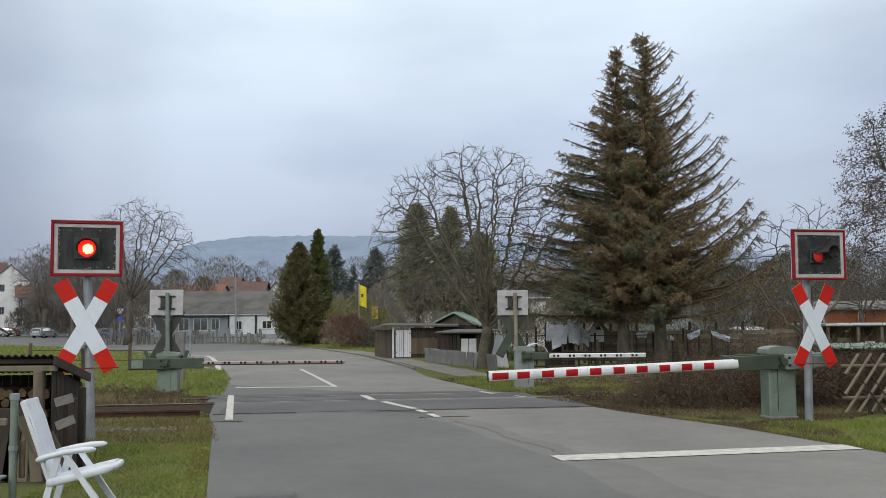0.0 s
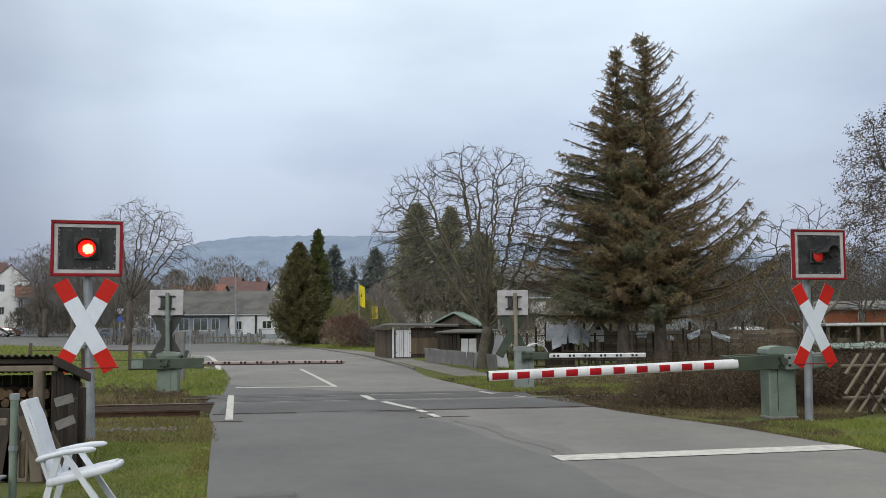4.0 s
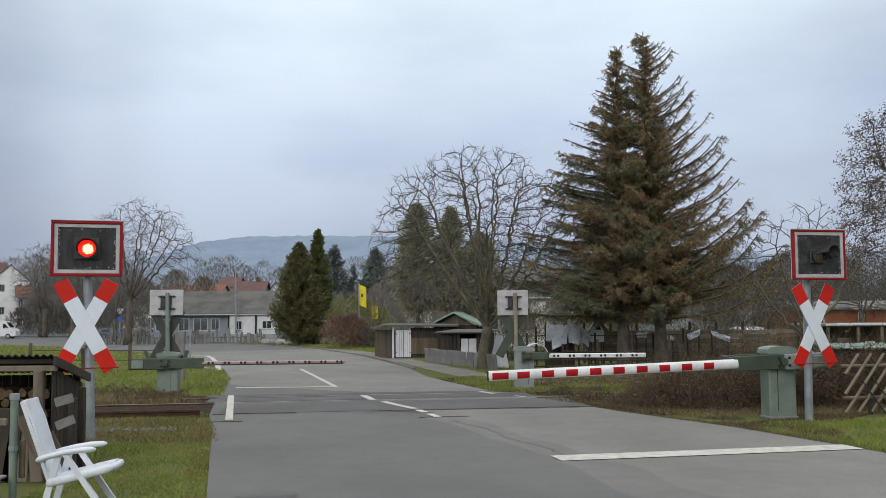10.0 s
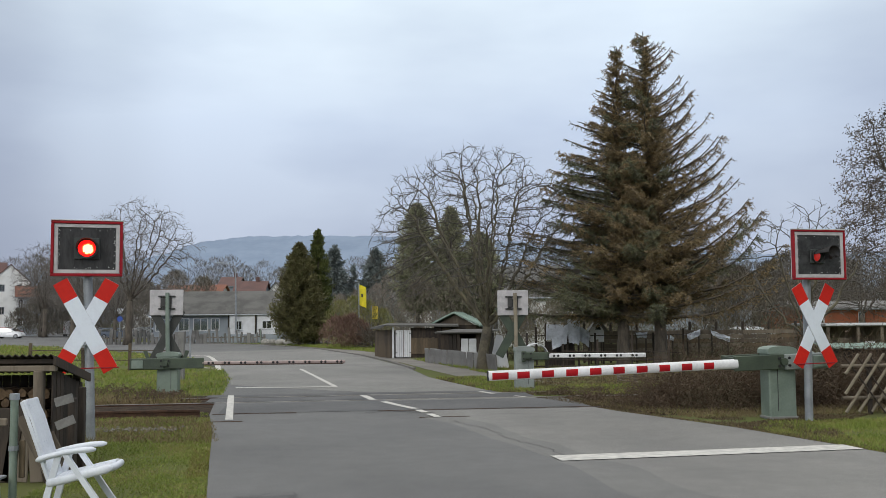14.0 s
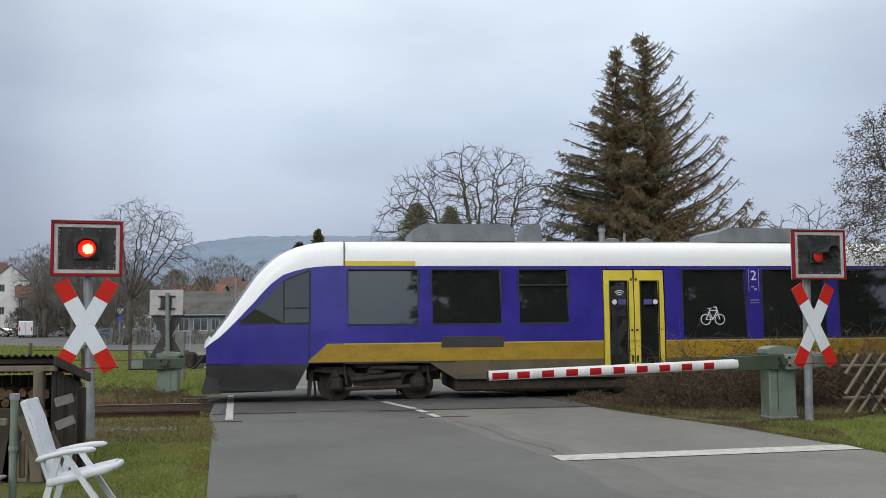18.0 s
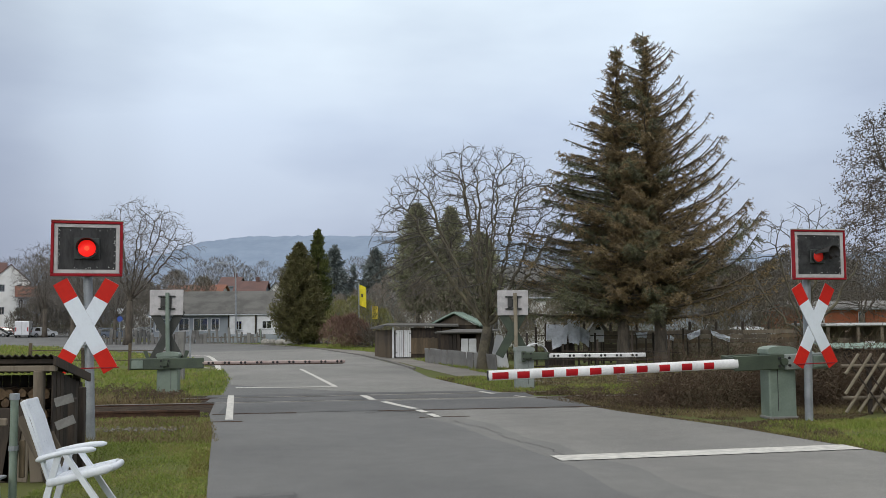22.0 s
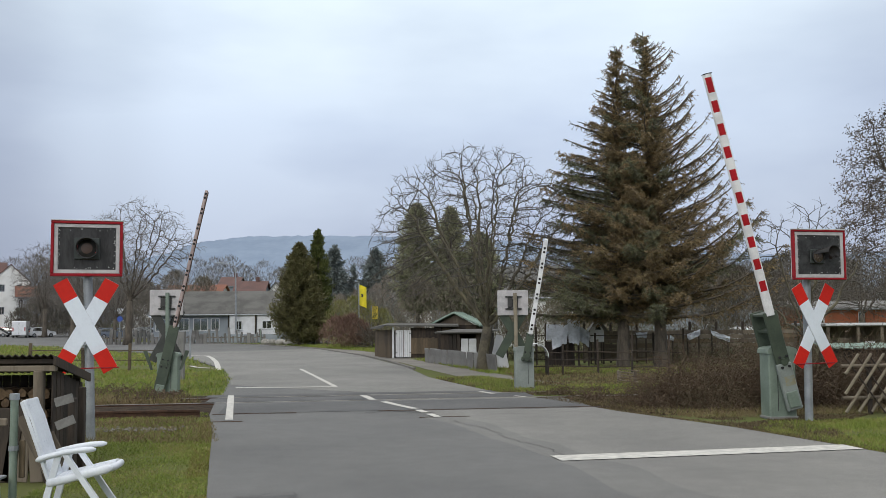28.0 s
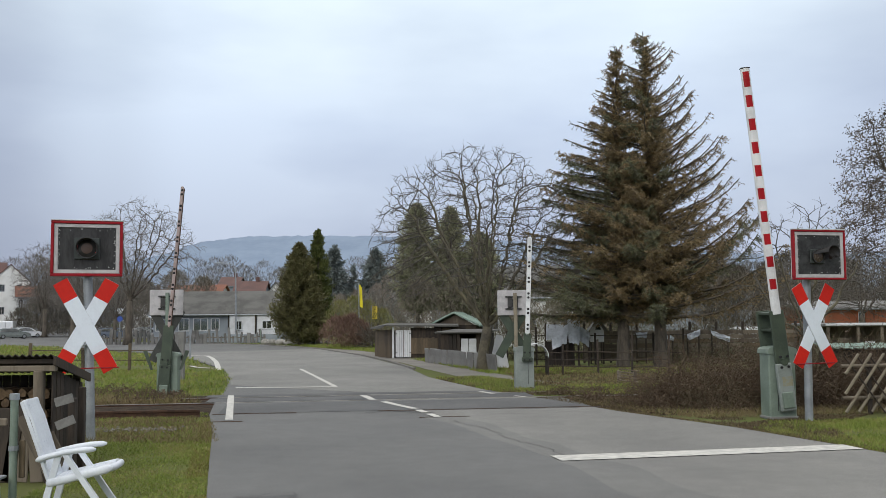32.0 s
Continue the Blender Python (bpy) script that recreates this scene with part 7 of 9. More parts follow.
def gable_house(name, m, w, d, eave, ridge, wall_mat, roof_mat, label, windows=(), along="x", over=0.3, chimney=None, door=None):
    """A house with a gabled roof; windows are (x, z, w, h) in its front wall at y = 0."""
    t = thing(name, label, "house", m)
    hx, n = w / 2, 0.22
    holes = [(x - a / 2, x + a / 2, z - b / 2, z + b / 2) for x, z, a, b in windows] + ([(door[0] - door[1] / 2, door[0] + door[1] / 2, 0.0, door[2])] if door else [])
    xs = sorted({-hx, hx, *[v for o in holes for v in o[:2]]})
    zs = sorted({0.0, eave, *[v for o in holes for v in o[2:]]})
    g = pierced_wall(xs, zs, holes, n)
    part("front_wall", g, wall_mat, t)
    part("back_wall", B((0, d - n / 2, eave / 2), (w, n, eave)), wall_mat, t)
    for s in (-1, 1):
        part("side_wall", B((s * (hx - n / 2), d / 2, eave / 2), (n, d - 2 * n, eave)), wall_mat, t)
    if along == "x":
        for s in (-1, 1):
            part("gable", Geo().prism([(0.0, eave), (d, eave), (d / 2, ridge)], s * (hx - 0.2), s * hx, "x"), wall_mat, t)
        sl = (ridge - eave) / (d / 2)
        for y0, y1, z0, z1 in ((-over, d / 2, eave - over * sl, ridge), (d + over, d / 2, eave - over * sl, ridge)):
            part("roof", Geo().add([(-hx - over, y0, z0), (hx + over, y0, z0), (hx + over, y1, z1), (-hx - over, y1, z1), (-hx - over, y0, z0 + 0.14), (hx + over, y0, z0 + 0.14), (hx + over, y1, z1 + 0.14), (-hx - over, y1, z1 + 0.14)],
                                   [(0, 1, 2, 3), (4, 7, 6, 5), (0, 4, 5, 1), (1, 5, 6, 2), (2, 6, 7, 3), (3, 7, 4, 0)]), roof_mat, t)
        part("gutter", T([(-hx - over, -over - 0.05, eave - over * sl + 0.03), (hx + over, -over - 0.05, eave - over * sl + 0.03)], 0.07, 6), STEELGREY, t)
    else:
        for y0 in (0.0, d - 0.2):
            part("gable", Geo().prism([(-hx, eave), (hx, eave), (0, ridge)], y0, y0 + 0.2, "y"), wall_mat, t)
        sl = (ridge - eave) / hx
        for s in (-1, 1):
            x0, z0 = s * (hx + over), eave - over * sl
            part("roof", Geo().add([(x0, -over, z0), (0, -over, ridge), (0, d + over, ridge), (x0, d + over, z0), (x0, -over, z0 + 0.15), (0, -over, ridge + 0.15), (0, d + over, ridge + 0.15), (x0, d + over, z0 + 0.15)],
                                   [(0, 1, 2, 3), (4, 7, 6, 5), (0, 4, 5, 1), (1, 5, 6, 2), (2, 6, 7, 3), (3, 7, 4, 0)]), roof_mat, t)
    for x, z, a, b in windows:
        window_in(t, x, 0.10, z, a - 0.16, b - 0.16, pane=PANELIGHT if name == "bungalow" or wall_mat is RENDERWHITE else PANE, curtain=SHEETPALE if name == "bungalow" or wall_mat is RENDERWHITE else None)
    if door:
        part("door", B((door[0], 0.10, door[2] / 2), (door[1], 0.06, door[2]), 0.01), WOODDARK, t)
    if chimney:
        part("chimney", B((chimney[0], chimney[1], chimney[2]), (0.6, 0.6, 1.3), 0.03), ROOFBROWN, t)
    return t


# long low clubhouse on the bend
gable_house("bungalow", pose(-20.2, 86.0, 0), 11.4, 8.5, 2.62, 4.55, RENDERGREY, ROOFSLATE, "long low blue-grey bungalow with a mossy sheet roof",
            [(-4.9, 1.55, 1.3, 1.1), (-3.0, 1.6, 1.0, 1.2), (-1.5, 1.6, 1.35, 1.2), (-0.2, 1.6, 0.8, 1.1)], "x", 0.45)
annex = thing("bungalow_porch", "white boarded porch and gate wall by the bungalow", "porch")
for x, w in ((-17.9, 2.3), (-15.6, 1.95)):
    part("wall_panel", B((x, 85.7, 1.3), (w, 0.12, 2.3), 0.02), PAINTWHITE, annex, "white boarded wall panel")
for x in (-19.1, -16.7, -14.6):
    part("beam", B((x, 85.58, 1.3), (0.12, 0.1, 2.5), 0.01), WOODDARK, annex)
window_in(annex, -15.7, 85.6, 1.55, 0.75, 0.6)
window_in(annex, -18.2, 85.6, 1.5, 0.5, 0.7)
part("sill_wall", B((-16.8, 85.0, 0.35), (5.2, 0.2, 0.75), 0.03), RENDERGREY, annex)

gable_house("house", pose(-63.1, 140, 0, 0, 0, 27), 5.2, 9, 7.8, 10.3, RENDERWHITE, ROOFBROWN, "white rendered house with a brown tiled gable roof",
            [(1.2, 6.9, 0.8, 1.15), (-1.1, 6.9, 0.8, 1.15), (1.2, 3.6, 0.8, 1.2), (-1.1, 3.6, 0.8, 1.2)], "y", 0.15)
gable_house("house", pose(-70.0, 143, 0, 0, 0, 20), 8.0, 7, 7.8, 11.0, RENDERWHITE, ROOFBROWN, "white rendered house range with a brown tiled roof", [(2.2, 6.9, 0.9, 1.4), (2.2, 3.6, 0.9, 1.5)], "x", 0.3)
gable_house("house", pose(-59.9, 138.5, 0, 0, 0, 24), 2.6, 5, 5.7, 7.1, RENDERGREY, ROOFRED, "grey house wing with a red tiled roof", [(-0.9, 4.6, 0.7, 1.2), (0.5, 4.6, 0.7, 1.2), (-0.9, 2.0, 0.7, 1.2), (0.5, 2.0, 0.7, 1.2)], "x", 0.4)
for x, y, w, d, e, rg, wm, rm, lb, al in ((-38.8, 148, 8.4, 8, 5.9, 7.5, RENDERWHITE, ROOFRED, "village house with a long red tiled roof", "x"), (-51.5, 165, 7, 8, 5.2, 7.4, RENDERWHITE, ROOFBROWN, "village house with a brown roof", "x"),
                                          (-33.6, 165, 5.0, 8, 6.3, 8.7, RENDERGREY, ROOFBROWN, "village house with a brown roof", "x"), (-42.6, 190, 3.6, 8, 8.8, 10.6, RENDERGREY, ROOFBROWN, "tall village house with a brown roof", "x"),
                                          (-29.6, 170, 2.6, 6, 7.0, 8.6, RENDERWHITE, ROOFSLATE, "pale village house with a grey roof", "y"),
                                          (-13.5, 150, 6, 8, 4.2, 6.6, RENDERWHITE, ROOFBROWN, "pale village house with a brown roof", "x"), (-5.5, 118, 8, 8, 3.6, 6.0, RENDERWHITE, ROOFSLATE, "pale village house behind bare trees", "x")):
    gable_house("house", pose(x, y, 0), w, d, e, rg, wm, rm, lb + " in the distance", [(-w * 0.27, e * 0.68, 0.9, 1.3), (w * 0.27, e * 0.68, 0.9, 1.3), (-w * 0.27, e * 0.26, 0.9, 1.3), (w * 0.27, e * 0.26, 0.9, 1.3)], al, 0.4, (w * 0.2, d * 0.5, rg + 0.2))
# houses and sheds behind the spruces
gable_house("house", pose(5.4, 66, 0), 7.0, 9, 3.4, 5.6, RENDERWHITE, ROOFSLATE, "white house glimpsed behind the spruces", [(-2.2, 1.7, 1.2, 1.3), (0.4, 1.7, 1.2, 1.3), (2.6, 1.7, 1.2, 1.3)], "x", 0.3)
gable_house("house", pose(20.5, 78, 0), 9, 9, 3.6, 6.0, RENDERGREY, ROOFSLATE, "grey house behind garden bushes", [(-2.5, 1.9, 1.2, 1.3), (1.0, 1.9, 1.2, 1.3)], "x", 0.3)
gable_house("house", pose(31.0, 70, 0), 10, 9, 2.42, 2.95, ORANGEWALL, CONCRETE, "brick red house beyond the gardens", [(-3.6, 1.6, 0.6, 1.2), (-0.6, 1.6, 0.5, 1.2), (1.9, 1.6, 0.9, 1.2)], "x", 0.3)
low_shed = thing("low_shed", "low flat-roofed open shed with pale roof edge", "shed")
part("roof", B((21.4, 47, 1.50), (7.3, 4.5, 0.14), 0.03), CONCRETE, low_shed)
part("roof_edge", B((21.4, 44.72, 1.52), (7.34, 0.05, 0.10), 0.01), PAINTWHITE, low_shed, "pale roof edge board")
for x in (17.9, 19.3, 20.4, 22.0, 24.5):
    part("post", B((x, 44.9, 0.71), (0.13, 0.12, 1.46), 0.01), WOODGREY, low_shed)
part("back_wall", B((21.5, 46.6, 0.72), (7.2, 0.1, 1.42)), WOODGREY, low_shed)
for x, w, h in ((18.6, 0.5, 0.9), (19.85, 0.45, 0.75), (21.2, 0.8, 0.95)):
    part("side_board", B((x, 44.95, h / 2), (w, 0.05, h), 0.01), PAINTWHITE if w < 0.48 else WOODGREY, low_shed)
low = thing("garden_shelter", "low garden shelter with a pale green sheet roof", "shed")
g = Geo()
rows = [[(x, y, 0.98 + 0.05 * (y - 29) + 0.02 * math.sin(x * 30)) for x in np.linspace(11.6, 16.5, 60)] for y in (28.6, 30.6)]
part("roof_sheet", g.grid(rows), ROOFGREEN, low, "pale green wavy roof sheet")
part("wall", B((14, 29.6, 0.45), (4.4, 1.6, 0.9)), WOODDARK, low)


def garden_shed(name, m, w, d, h, wall_mat, roof_mat, label, doors=(), slope=0.12, boards=12):
    t = thing(name, label, "shed", m)
    n = boards
    for k in range(n):
        x = -w / 2 + (k + 0.5) * w / n
        if not any(abs(x - dx) < dw / 2 for dx, dw, dh in doors):
            part("board", B((x, 0, h / 2 - 0.03), (w / n - 0.012, 0.03, h), 0.004), wall_mat, t)
    part("back_wall", B((0, d, h / 2), (w, 0.05, h - 0.1)), wall_mat, t)
    for s in (-1, 1):
        part("side_wall", B((s * w / 2, d / 2, h / 2 - 0.03), (0.05, d, h)), wall_mat, t)
    part("roof", B((0, d / 2, h + 0.05), (w + 0.5, d + 0.5, 0.08), 0.015, Matrix.Rotation(slope * 0.3, 4, "X")), roof_mat, t)
    for dx, dw, dh in doors:
        for s in (-1, 1):
            part("door_leaf", B((dx + s * dw / 4, -0.02, dh / 2), (dw / 2 - 0.03, 0.04, dh), 0.008), PAINTWHITE, t, "white painted door leaf")
    return t


shed = thing("garden_shed", "low brown garden shed with white double doors", "shed")
BACK, WEST, EAST, FRONT = 51.4, -2.54, 0.40, 48.5
part("corner_post", B((WEST, FRONT, 0.76), (0.10, 0.10, 1.58), 0.01), PAINTWHITE, shed, "whitened corner post")
for k, x in enumerate((-2.23, -1.83)):
    leaf = part("door_leaf", B((x, FRONT - 0.02, 0.70), (0.37, 0.04, 1.36), 0.008), PAINTWHITE, shed, "white painted door leaf")
    for q in (-0.12, 0.0, 0.12):
        part("groove", B((x + q, FRONT - 0.0415, 0.70), (0.012, 0.004, 1.30)), SKIRTDARK, leaf)
    for z in (0.25, 1.2):
        part("hinge", B((x + (-0.15 if k == 0 else 0.15), FRONT - 0.045, z), (0.10, 0.01, 0.04), 0.003), SKIRTDARK, leaf)
for k in range(9):
    x = -1.58 + 0.15 * k
    part("board", B((x, FRONT, 0.58), (0.142, 0.03, 0.80 + 0.05 * math.sin(k * 3)), 0.004), WOODTAN, shed, "lighter tan board")
for k in range(10):
    part("board", B((-1.58 + 0.145 * k, FRONT + 0.06, 0.74), (0.138, 0.03, 1.5), 0.004), WOODDARK, shed)
for k in range(4):
    part("board", B((-0.02 + 0.13 * k, FRONT + 0.03, 0.74), (0.122, 0.03, 1.5), 0.004), WOODSHED, shed)
part("post", B((-0.20, FRONT - 0.03, 0.74), (0.12, 0.12, 1.54), 0.012), WOODDARK, shed)
part("post", B((EAST + 0.05, FRONT, 0.74), (0.10, 0.10, 1.52), 0.012), WOODDARK, shed)
for k in range(14):
    w = (k + 0.5) / 14
    part("side_board", B((0, 0, 0), (0.21, 0.03, 1.46 - 0.14 * w), 0.004), WOODSHED, shed).matrix_world = Matrix.Translation((WEST - 1.12 * w, FRONT + 2.9 * w, 0.70 - 0.07 * w)) @ Matrix.Rotation(math.atan2(2.9, -1.12), 4, "Z")
part("back_wall", B((-1.6, BACK, 0.66), (4.0, 0.05, 1.38)), WOODSHED, shed)
part("side_wall", B((EAST, (FRONT + BACK) / 2, 0.72), (0.05, BACK - FRONT, 1.46)), WOODSHED, shed)
roof_pts = [(-2.95, 48.15, 1.585), (0.75, 48.15, 1.53), (0.75, 51.7, 1.64), (-2.95, 51.7, 1.66), (-3.95, 51.7, 1.42), (-3.25, 49.2, 1.46)]
part("roof", Geo().add(roof_pts + [(x, y, z + 0.07) for x, y, z in roof_pts], [(0, 1, 2, 3), (0, 3, 4, 5), (6, 9, 8, 7), (6, 11, 10, 9)] + [(i, (i + 1) % 6, 6 + (i + 1) % 6, 6 + i) for i in range(6)]), ROOFSLATE, shed, "grey roofing felt")
# the dark front boards stand in for the shaded open inside
garden_shed("garden_shed", pose(0.78, 45.2, 0, 0, 0, -20), 1.9, 2.2, 1.28, WOODDARK, ROOFSLATE, "lean-to with a white door among the plots, dark boards for its shaded inside", [(0.42, 0.78, 1.0)], boards=10)
hut = thing("hut", "small hut with a pale green gabled felt roof", "shed", pose(0.55, 50.4, 0, 0, 0, -14))
part("wall", B((0, 1.1, 0.8), (2.3, 1.8, 1.6)), WOODDARK, hut)
part("gable", Geo().prism([(-1.1, 1.6), (1.1, 1.6), (0, 2.12)], 0.16, 0.2, "y"), WOODGREY, hut)
for s_ in (-1, 1):
    part("roof_slope", Geo().add([(s_ * 1.42, -0.2, 1.52), (0, -0.2, 2.22), (0, 2.1, 2.22), (s_ * 1.42, 2.1, 1.52), (s_ * 1.42, -0.2, 1.60), (0, -0.2, 2.30), (0, 2.1, 2.30), (s_ * 1.42, 2.1, 1.60)],
                                 [(0, 1, 2, 3), (4, 7, 6, 5), (0, 4, 5, 1), (1, 5, 6, 2), (2, 6, 7, 3), (3, 7, 4, 0)]), ROOFGREEN, hut)
tarp = thing("plastic_sheet", "white sheet panel leaning beside the walnut tree", "sheet")
part("sheet", Geo().prism([(1.75, 0), (2.55, 0), (2.3, 1.25), (2.05, 1.3)], 37.6, 37.65, "y"), PAINTWHITE, tarp)

lamp = thing("street_lamp", "slender grey street lamp with a curved arm", "street lamp")
part("mast", T([(-18.3, 85.0, -0.05), (-18.35, 85.0, 3.5), (-18.4, 85.0, 6.75)], [0.10, 0.08, 0.05], 8), STEELGREY, lamp)
part("arm", T([(-18.4, 85.0, 6.7), (-18.7, 85.0, 6.9), (-19.5, 85.0, 7.0)], 0.035, 6), STEELGREY, lamp)
part("lantern", B((-19.85, 85.0, 7.0), (0.75, 0.2, 0.13), 0.04), STEELGREY, lamp)


def road_sign(x, y, label, plates):
    t = thing("road_sign", label, "road sign")
    part("post", T([(x, y, -0.05), (x, y, 3.2)], 0.05, 8), STEELGREY, t)
    for shape, z, sz, mt in plates:
        if shape == "round":
            part("plate", T([(x, y - 0.06, z), (x, y - 0.09, z)], sz, 20), mt, t)
        else:
            part("plate", Geo().prism([(x - sz, z + sz * 0.8), (x + sz, z + sz * 0.8), (x, z - sz)], y - 0.09, y - 0.06, "y"), mt, t)
    return t


road_sign(-33.6, 100, "street sign post with a white triangle above a blue disc", [("tri", 2.95, 0.4, SIGNWHITE), ("round", 2.2, 0.3, SIGNBLUE)])
road_sign(-29.8, 98, "street sign post with a small white plate", [("round", 2.6, 0.3, SIGNWHITE)])

# flag on a pole in the gardens
flag = thing("flag", "yellow advertising flag hanging from a pole", "flag", Matrix.Translation((-6.15, 70.0, 0)))
part("pole", T([(0, 0, -0.05), (0, 0, 4.55)], 0.04, 8), STEELGREY, flag)
cloth = part("cloth", Geo(), FLAGYELLOW, flag, "rippled yellow cloth")
cloth.data = Geo().grid([[(0.03 + 0.52 * u, 0.05 * math.sin(6 * u + 1.5 * v), 4.48 - 1.5 * v - 0.22 * u) for u in np.linspace(0, 1, 9)] for v in np.linspace(0, 1, 9)]).mesh("cloth", FLAGYELLOW)
part("printed_mark", Geo().grid([[(0.18 + 0.14 * u, -0.02 + 0.05 * math.sin(6 * (0.3 + 0.27 * u) + 1.5 * v), 4.04 - 0.75 * v) for u in np.linspace(0, 1, 4)] for v in np.linspace(0.35, 0.65, 5)]), SKIRTDARK, cloth)
flag2 = thing("flag", "dull yellow banner on a short pole", "flag", Matrix.Translation((-5.3, 71.0, 0)))
part("pole", T([(0, 0, -0.05), (0, 0, 2.95)], 0.04, 8), STEELGREY, flag2)
cloth_low = part("cloth", Geo().grid([[(0.03 + 0.42 * u, 0.04 * math.sin(7 * u), 2.9 - 0.95 * v) for u in np.linspace(0, 1, 6)] for v in np.linspace(0, 1, 5)]), TRAINYELLOW2, flag2)


# ---------------------------------------------------------------- cars
def car(name, label, paint, kind_="hatch", m=None):
    """A car in parts: x forward, z up, wheels on the ground."""
    t = thing(name, label, "van" if kind_ == "van" else "car", m)
    if kind_ == "van":
        L_, W_, = 5.5, 1.95
        lower = [(-2.75, 0.45), (-2.75, 2.35), (-2.65, 2.48), (0.9, 2.5), (1.35, 2.38), (1.95, 1.55), (2.6, 1.25), (2.75, 0.95), (2.75, 0.42), (2.3, 0.32), (-2.6, 0.35)]
        body = Geo().prism(lower, -W_ / 2, W_ / 2, "y")
        glass = [(1.0, 1.45), (1.0, 2.1), (1.30, 2.12), (1.78, 1.5)]
        axles, wr = (-1.75, 1.7), 0.36
    else:
        W_ = 1.75
        if kind_ == "hatch":
            lower = [(-1.95, 0.4), (-2.0, 0.75), (-1.9, 1.0), (-1.65, 1.38), (-1.2, 1.50), (0.1, 1.50), (0.45, 1.40), (1.05, 1.0), (1.8, 0.85), (2.0, 0.62), (1.98, 0.35), (1.6, 0.25), (-1.7, 0.28)]
            glass = [(-1.5, 0.98), (-1.35, 1.34), (-1.1, 1.41), (0.05, 1.41), (0.35, 1.33), (0.85, 0.98)]
            axles = (-1.25, 1.25)
        else:
            lower = [(-2.2, 0.42), (-2.25, 0.75), (-2.15, 1.02), (-1.75, 1.36), (-1.2, 1.46), (0.2, 1.46), (0.55, 1.36), (1.15, 0.98), (2.0, 0.84), (2.25, 0.62), (2.22, 0.35), (1.8, 0.24), (-1.9, 0.27)]
            glass = [(-1.75, 0.98), (-1.55, 1.28), (-1.2, 1.38), (0.15, 1.38), (0.45, 1.30), (0.95, 0.98)]
            axles = (-1.35, 1.38)
        body = Geo()
        n = len(lower)
        def tuck(p, s):
            return (p[0], s * (W_ / 2 - max(0, p[1] - 0.95) * 0.36), p[1])
        body.add([tuck(p, -1) for p in lower] + [tuck(p, 1) for p in lower], [tuple(range(n)), tuple(range(n, 2 * n))] + [(i, (i + 1) % n, n + (i + 1) % n, n + i) for i in range(n)])
        wr = 0.31
    part("body", body, paint, t)
    for s in (-1, 1):
        if kind_ == "van":
            g = Geo().prism(glass, s * (W_ / 2 + 0.002), s * (W_ / 2 + 0.012), "y")
        else:
            k = len(glass)
            v = [(p[0], s * (W_ / 2 + 0.01 - max(0, p[1] - 0.95) * 0.36), p[1]) for p in glass]
            g = Geo().add(v, [tuple(range(k))])
        part("side_glass", g, CARGLASS, t)
        for a in axles:
            wh = part("wheel", T([(a, s * (W_ / 2 - 0.2), wr), (a, s * (W_ / 2 + 0.01), wr)], wr, 18), TYRE, t)
            part("rim", T([(a, s * (W_ / 2 - 0.02), wr), (a, s * (W_ / 2 + 0.022), wr)], wr * 0.62, 12), RIM, wh)
        front, rear = lower[-4][0], lower[0][0]
        part("headlamp", B((max(p[0] for p in lower) - 0.06, s * W_ * 0.36, 0.68 if kind_ != "van" else 0.98), (0.14, 0.32, 0.16), 0.03), HEADLIGHT, t)
        part("tail_lamp", B((min(p[0] for p in lower) + 0.05, s * W_ * 0.42, 0.9 if kind_ != "van" else 1.25), (0.14, 0.18, 0.25 if kind_ != "van" else 0.6), 0.03), TAILLIGHT, t)
        part("mirror", B((0.72 if kind_ != "van" else 1.45, s * (W_ / 2 + 0.1), 1.02 if kind_ != "van" else 1.5), (0.1, 0.2, 0.16), 0.03), paint, t)
    if kind_ == "van":
        part("windscreen", Geo().add([(1.42, -0.8, 2.3), (1.42, 0.8, 2.3), (1.97, 0.85, 1.58), (1.97, -0.85, 1.58)], [(0, 1, 2, 3)]), CARGLASS, t)
        part("rear_door_seam", B((-2.755, 0, 1.4), (0.02, 0.03, 1.8)), SKIRTDARK, t)
    else:
        i = [k for k, p in enumerate(lower) if p[1] > 1.3]
        a, b = lower[i[-1]], lower[i[-1] + 1]
        part("windscreen", Geo().add([(a[0] + 0.03, -0.62, a[1]), (a[0] + 0.03, 0.62, a[1]), (b[0] - 0.03, 0.76, b[1] + 0.03), (b[0] - 0.03, -0.76, b[1] + 0.03)], [(0, 1, 2, 3)]), CARGLASS, t)
        a, b = lower[i[0]], lower[i[0] - 1]
        part("rear_window", Geo().add([(a[0] - 0.03, -0.6, a[1] - 0.03), (a[0] - 0.03, 0.6, a[1] - 0.03), (b[0] - 0.02, 0.72, b[1] + 0.05), (b[0] - 0.02, -0.72, b[1] + 0.05)], [(0, 1, 2, 3)]), CARGLASS, t)
        for x in (max(p[0] for p in lower), min(p[0] for p in lower)):
            part("bumper", B((x * 0.99, 0, 0.45), (0.12, W_ * 0.96, 0.22), 0.04), paint, t)
    for ob in t.children_recursive:
        ob.data.transform(Matrix.Scale(0.84, 4))
    return t


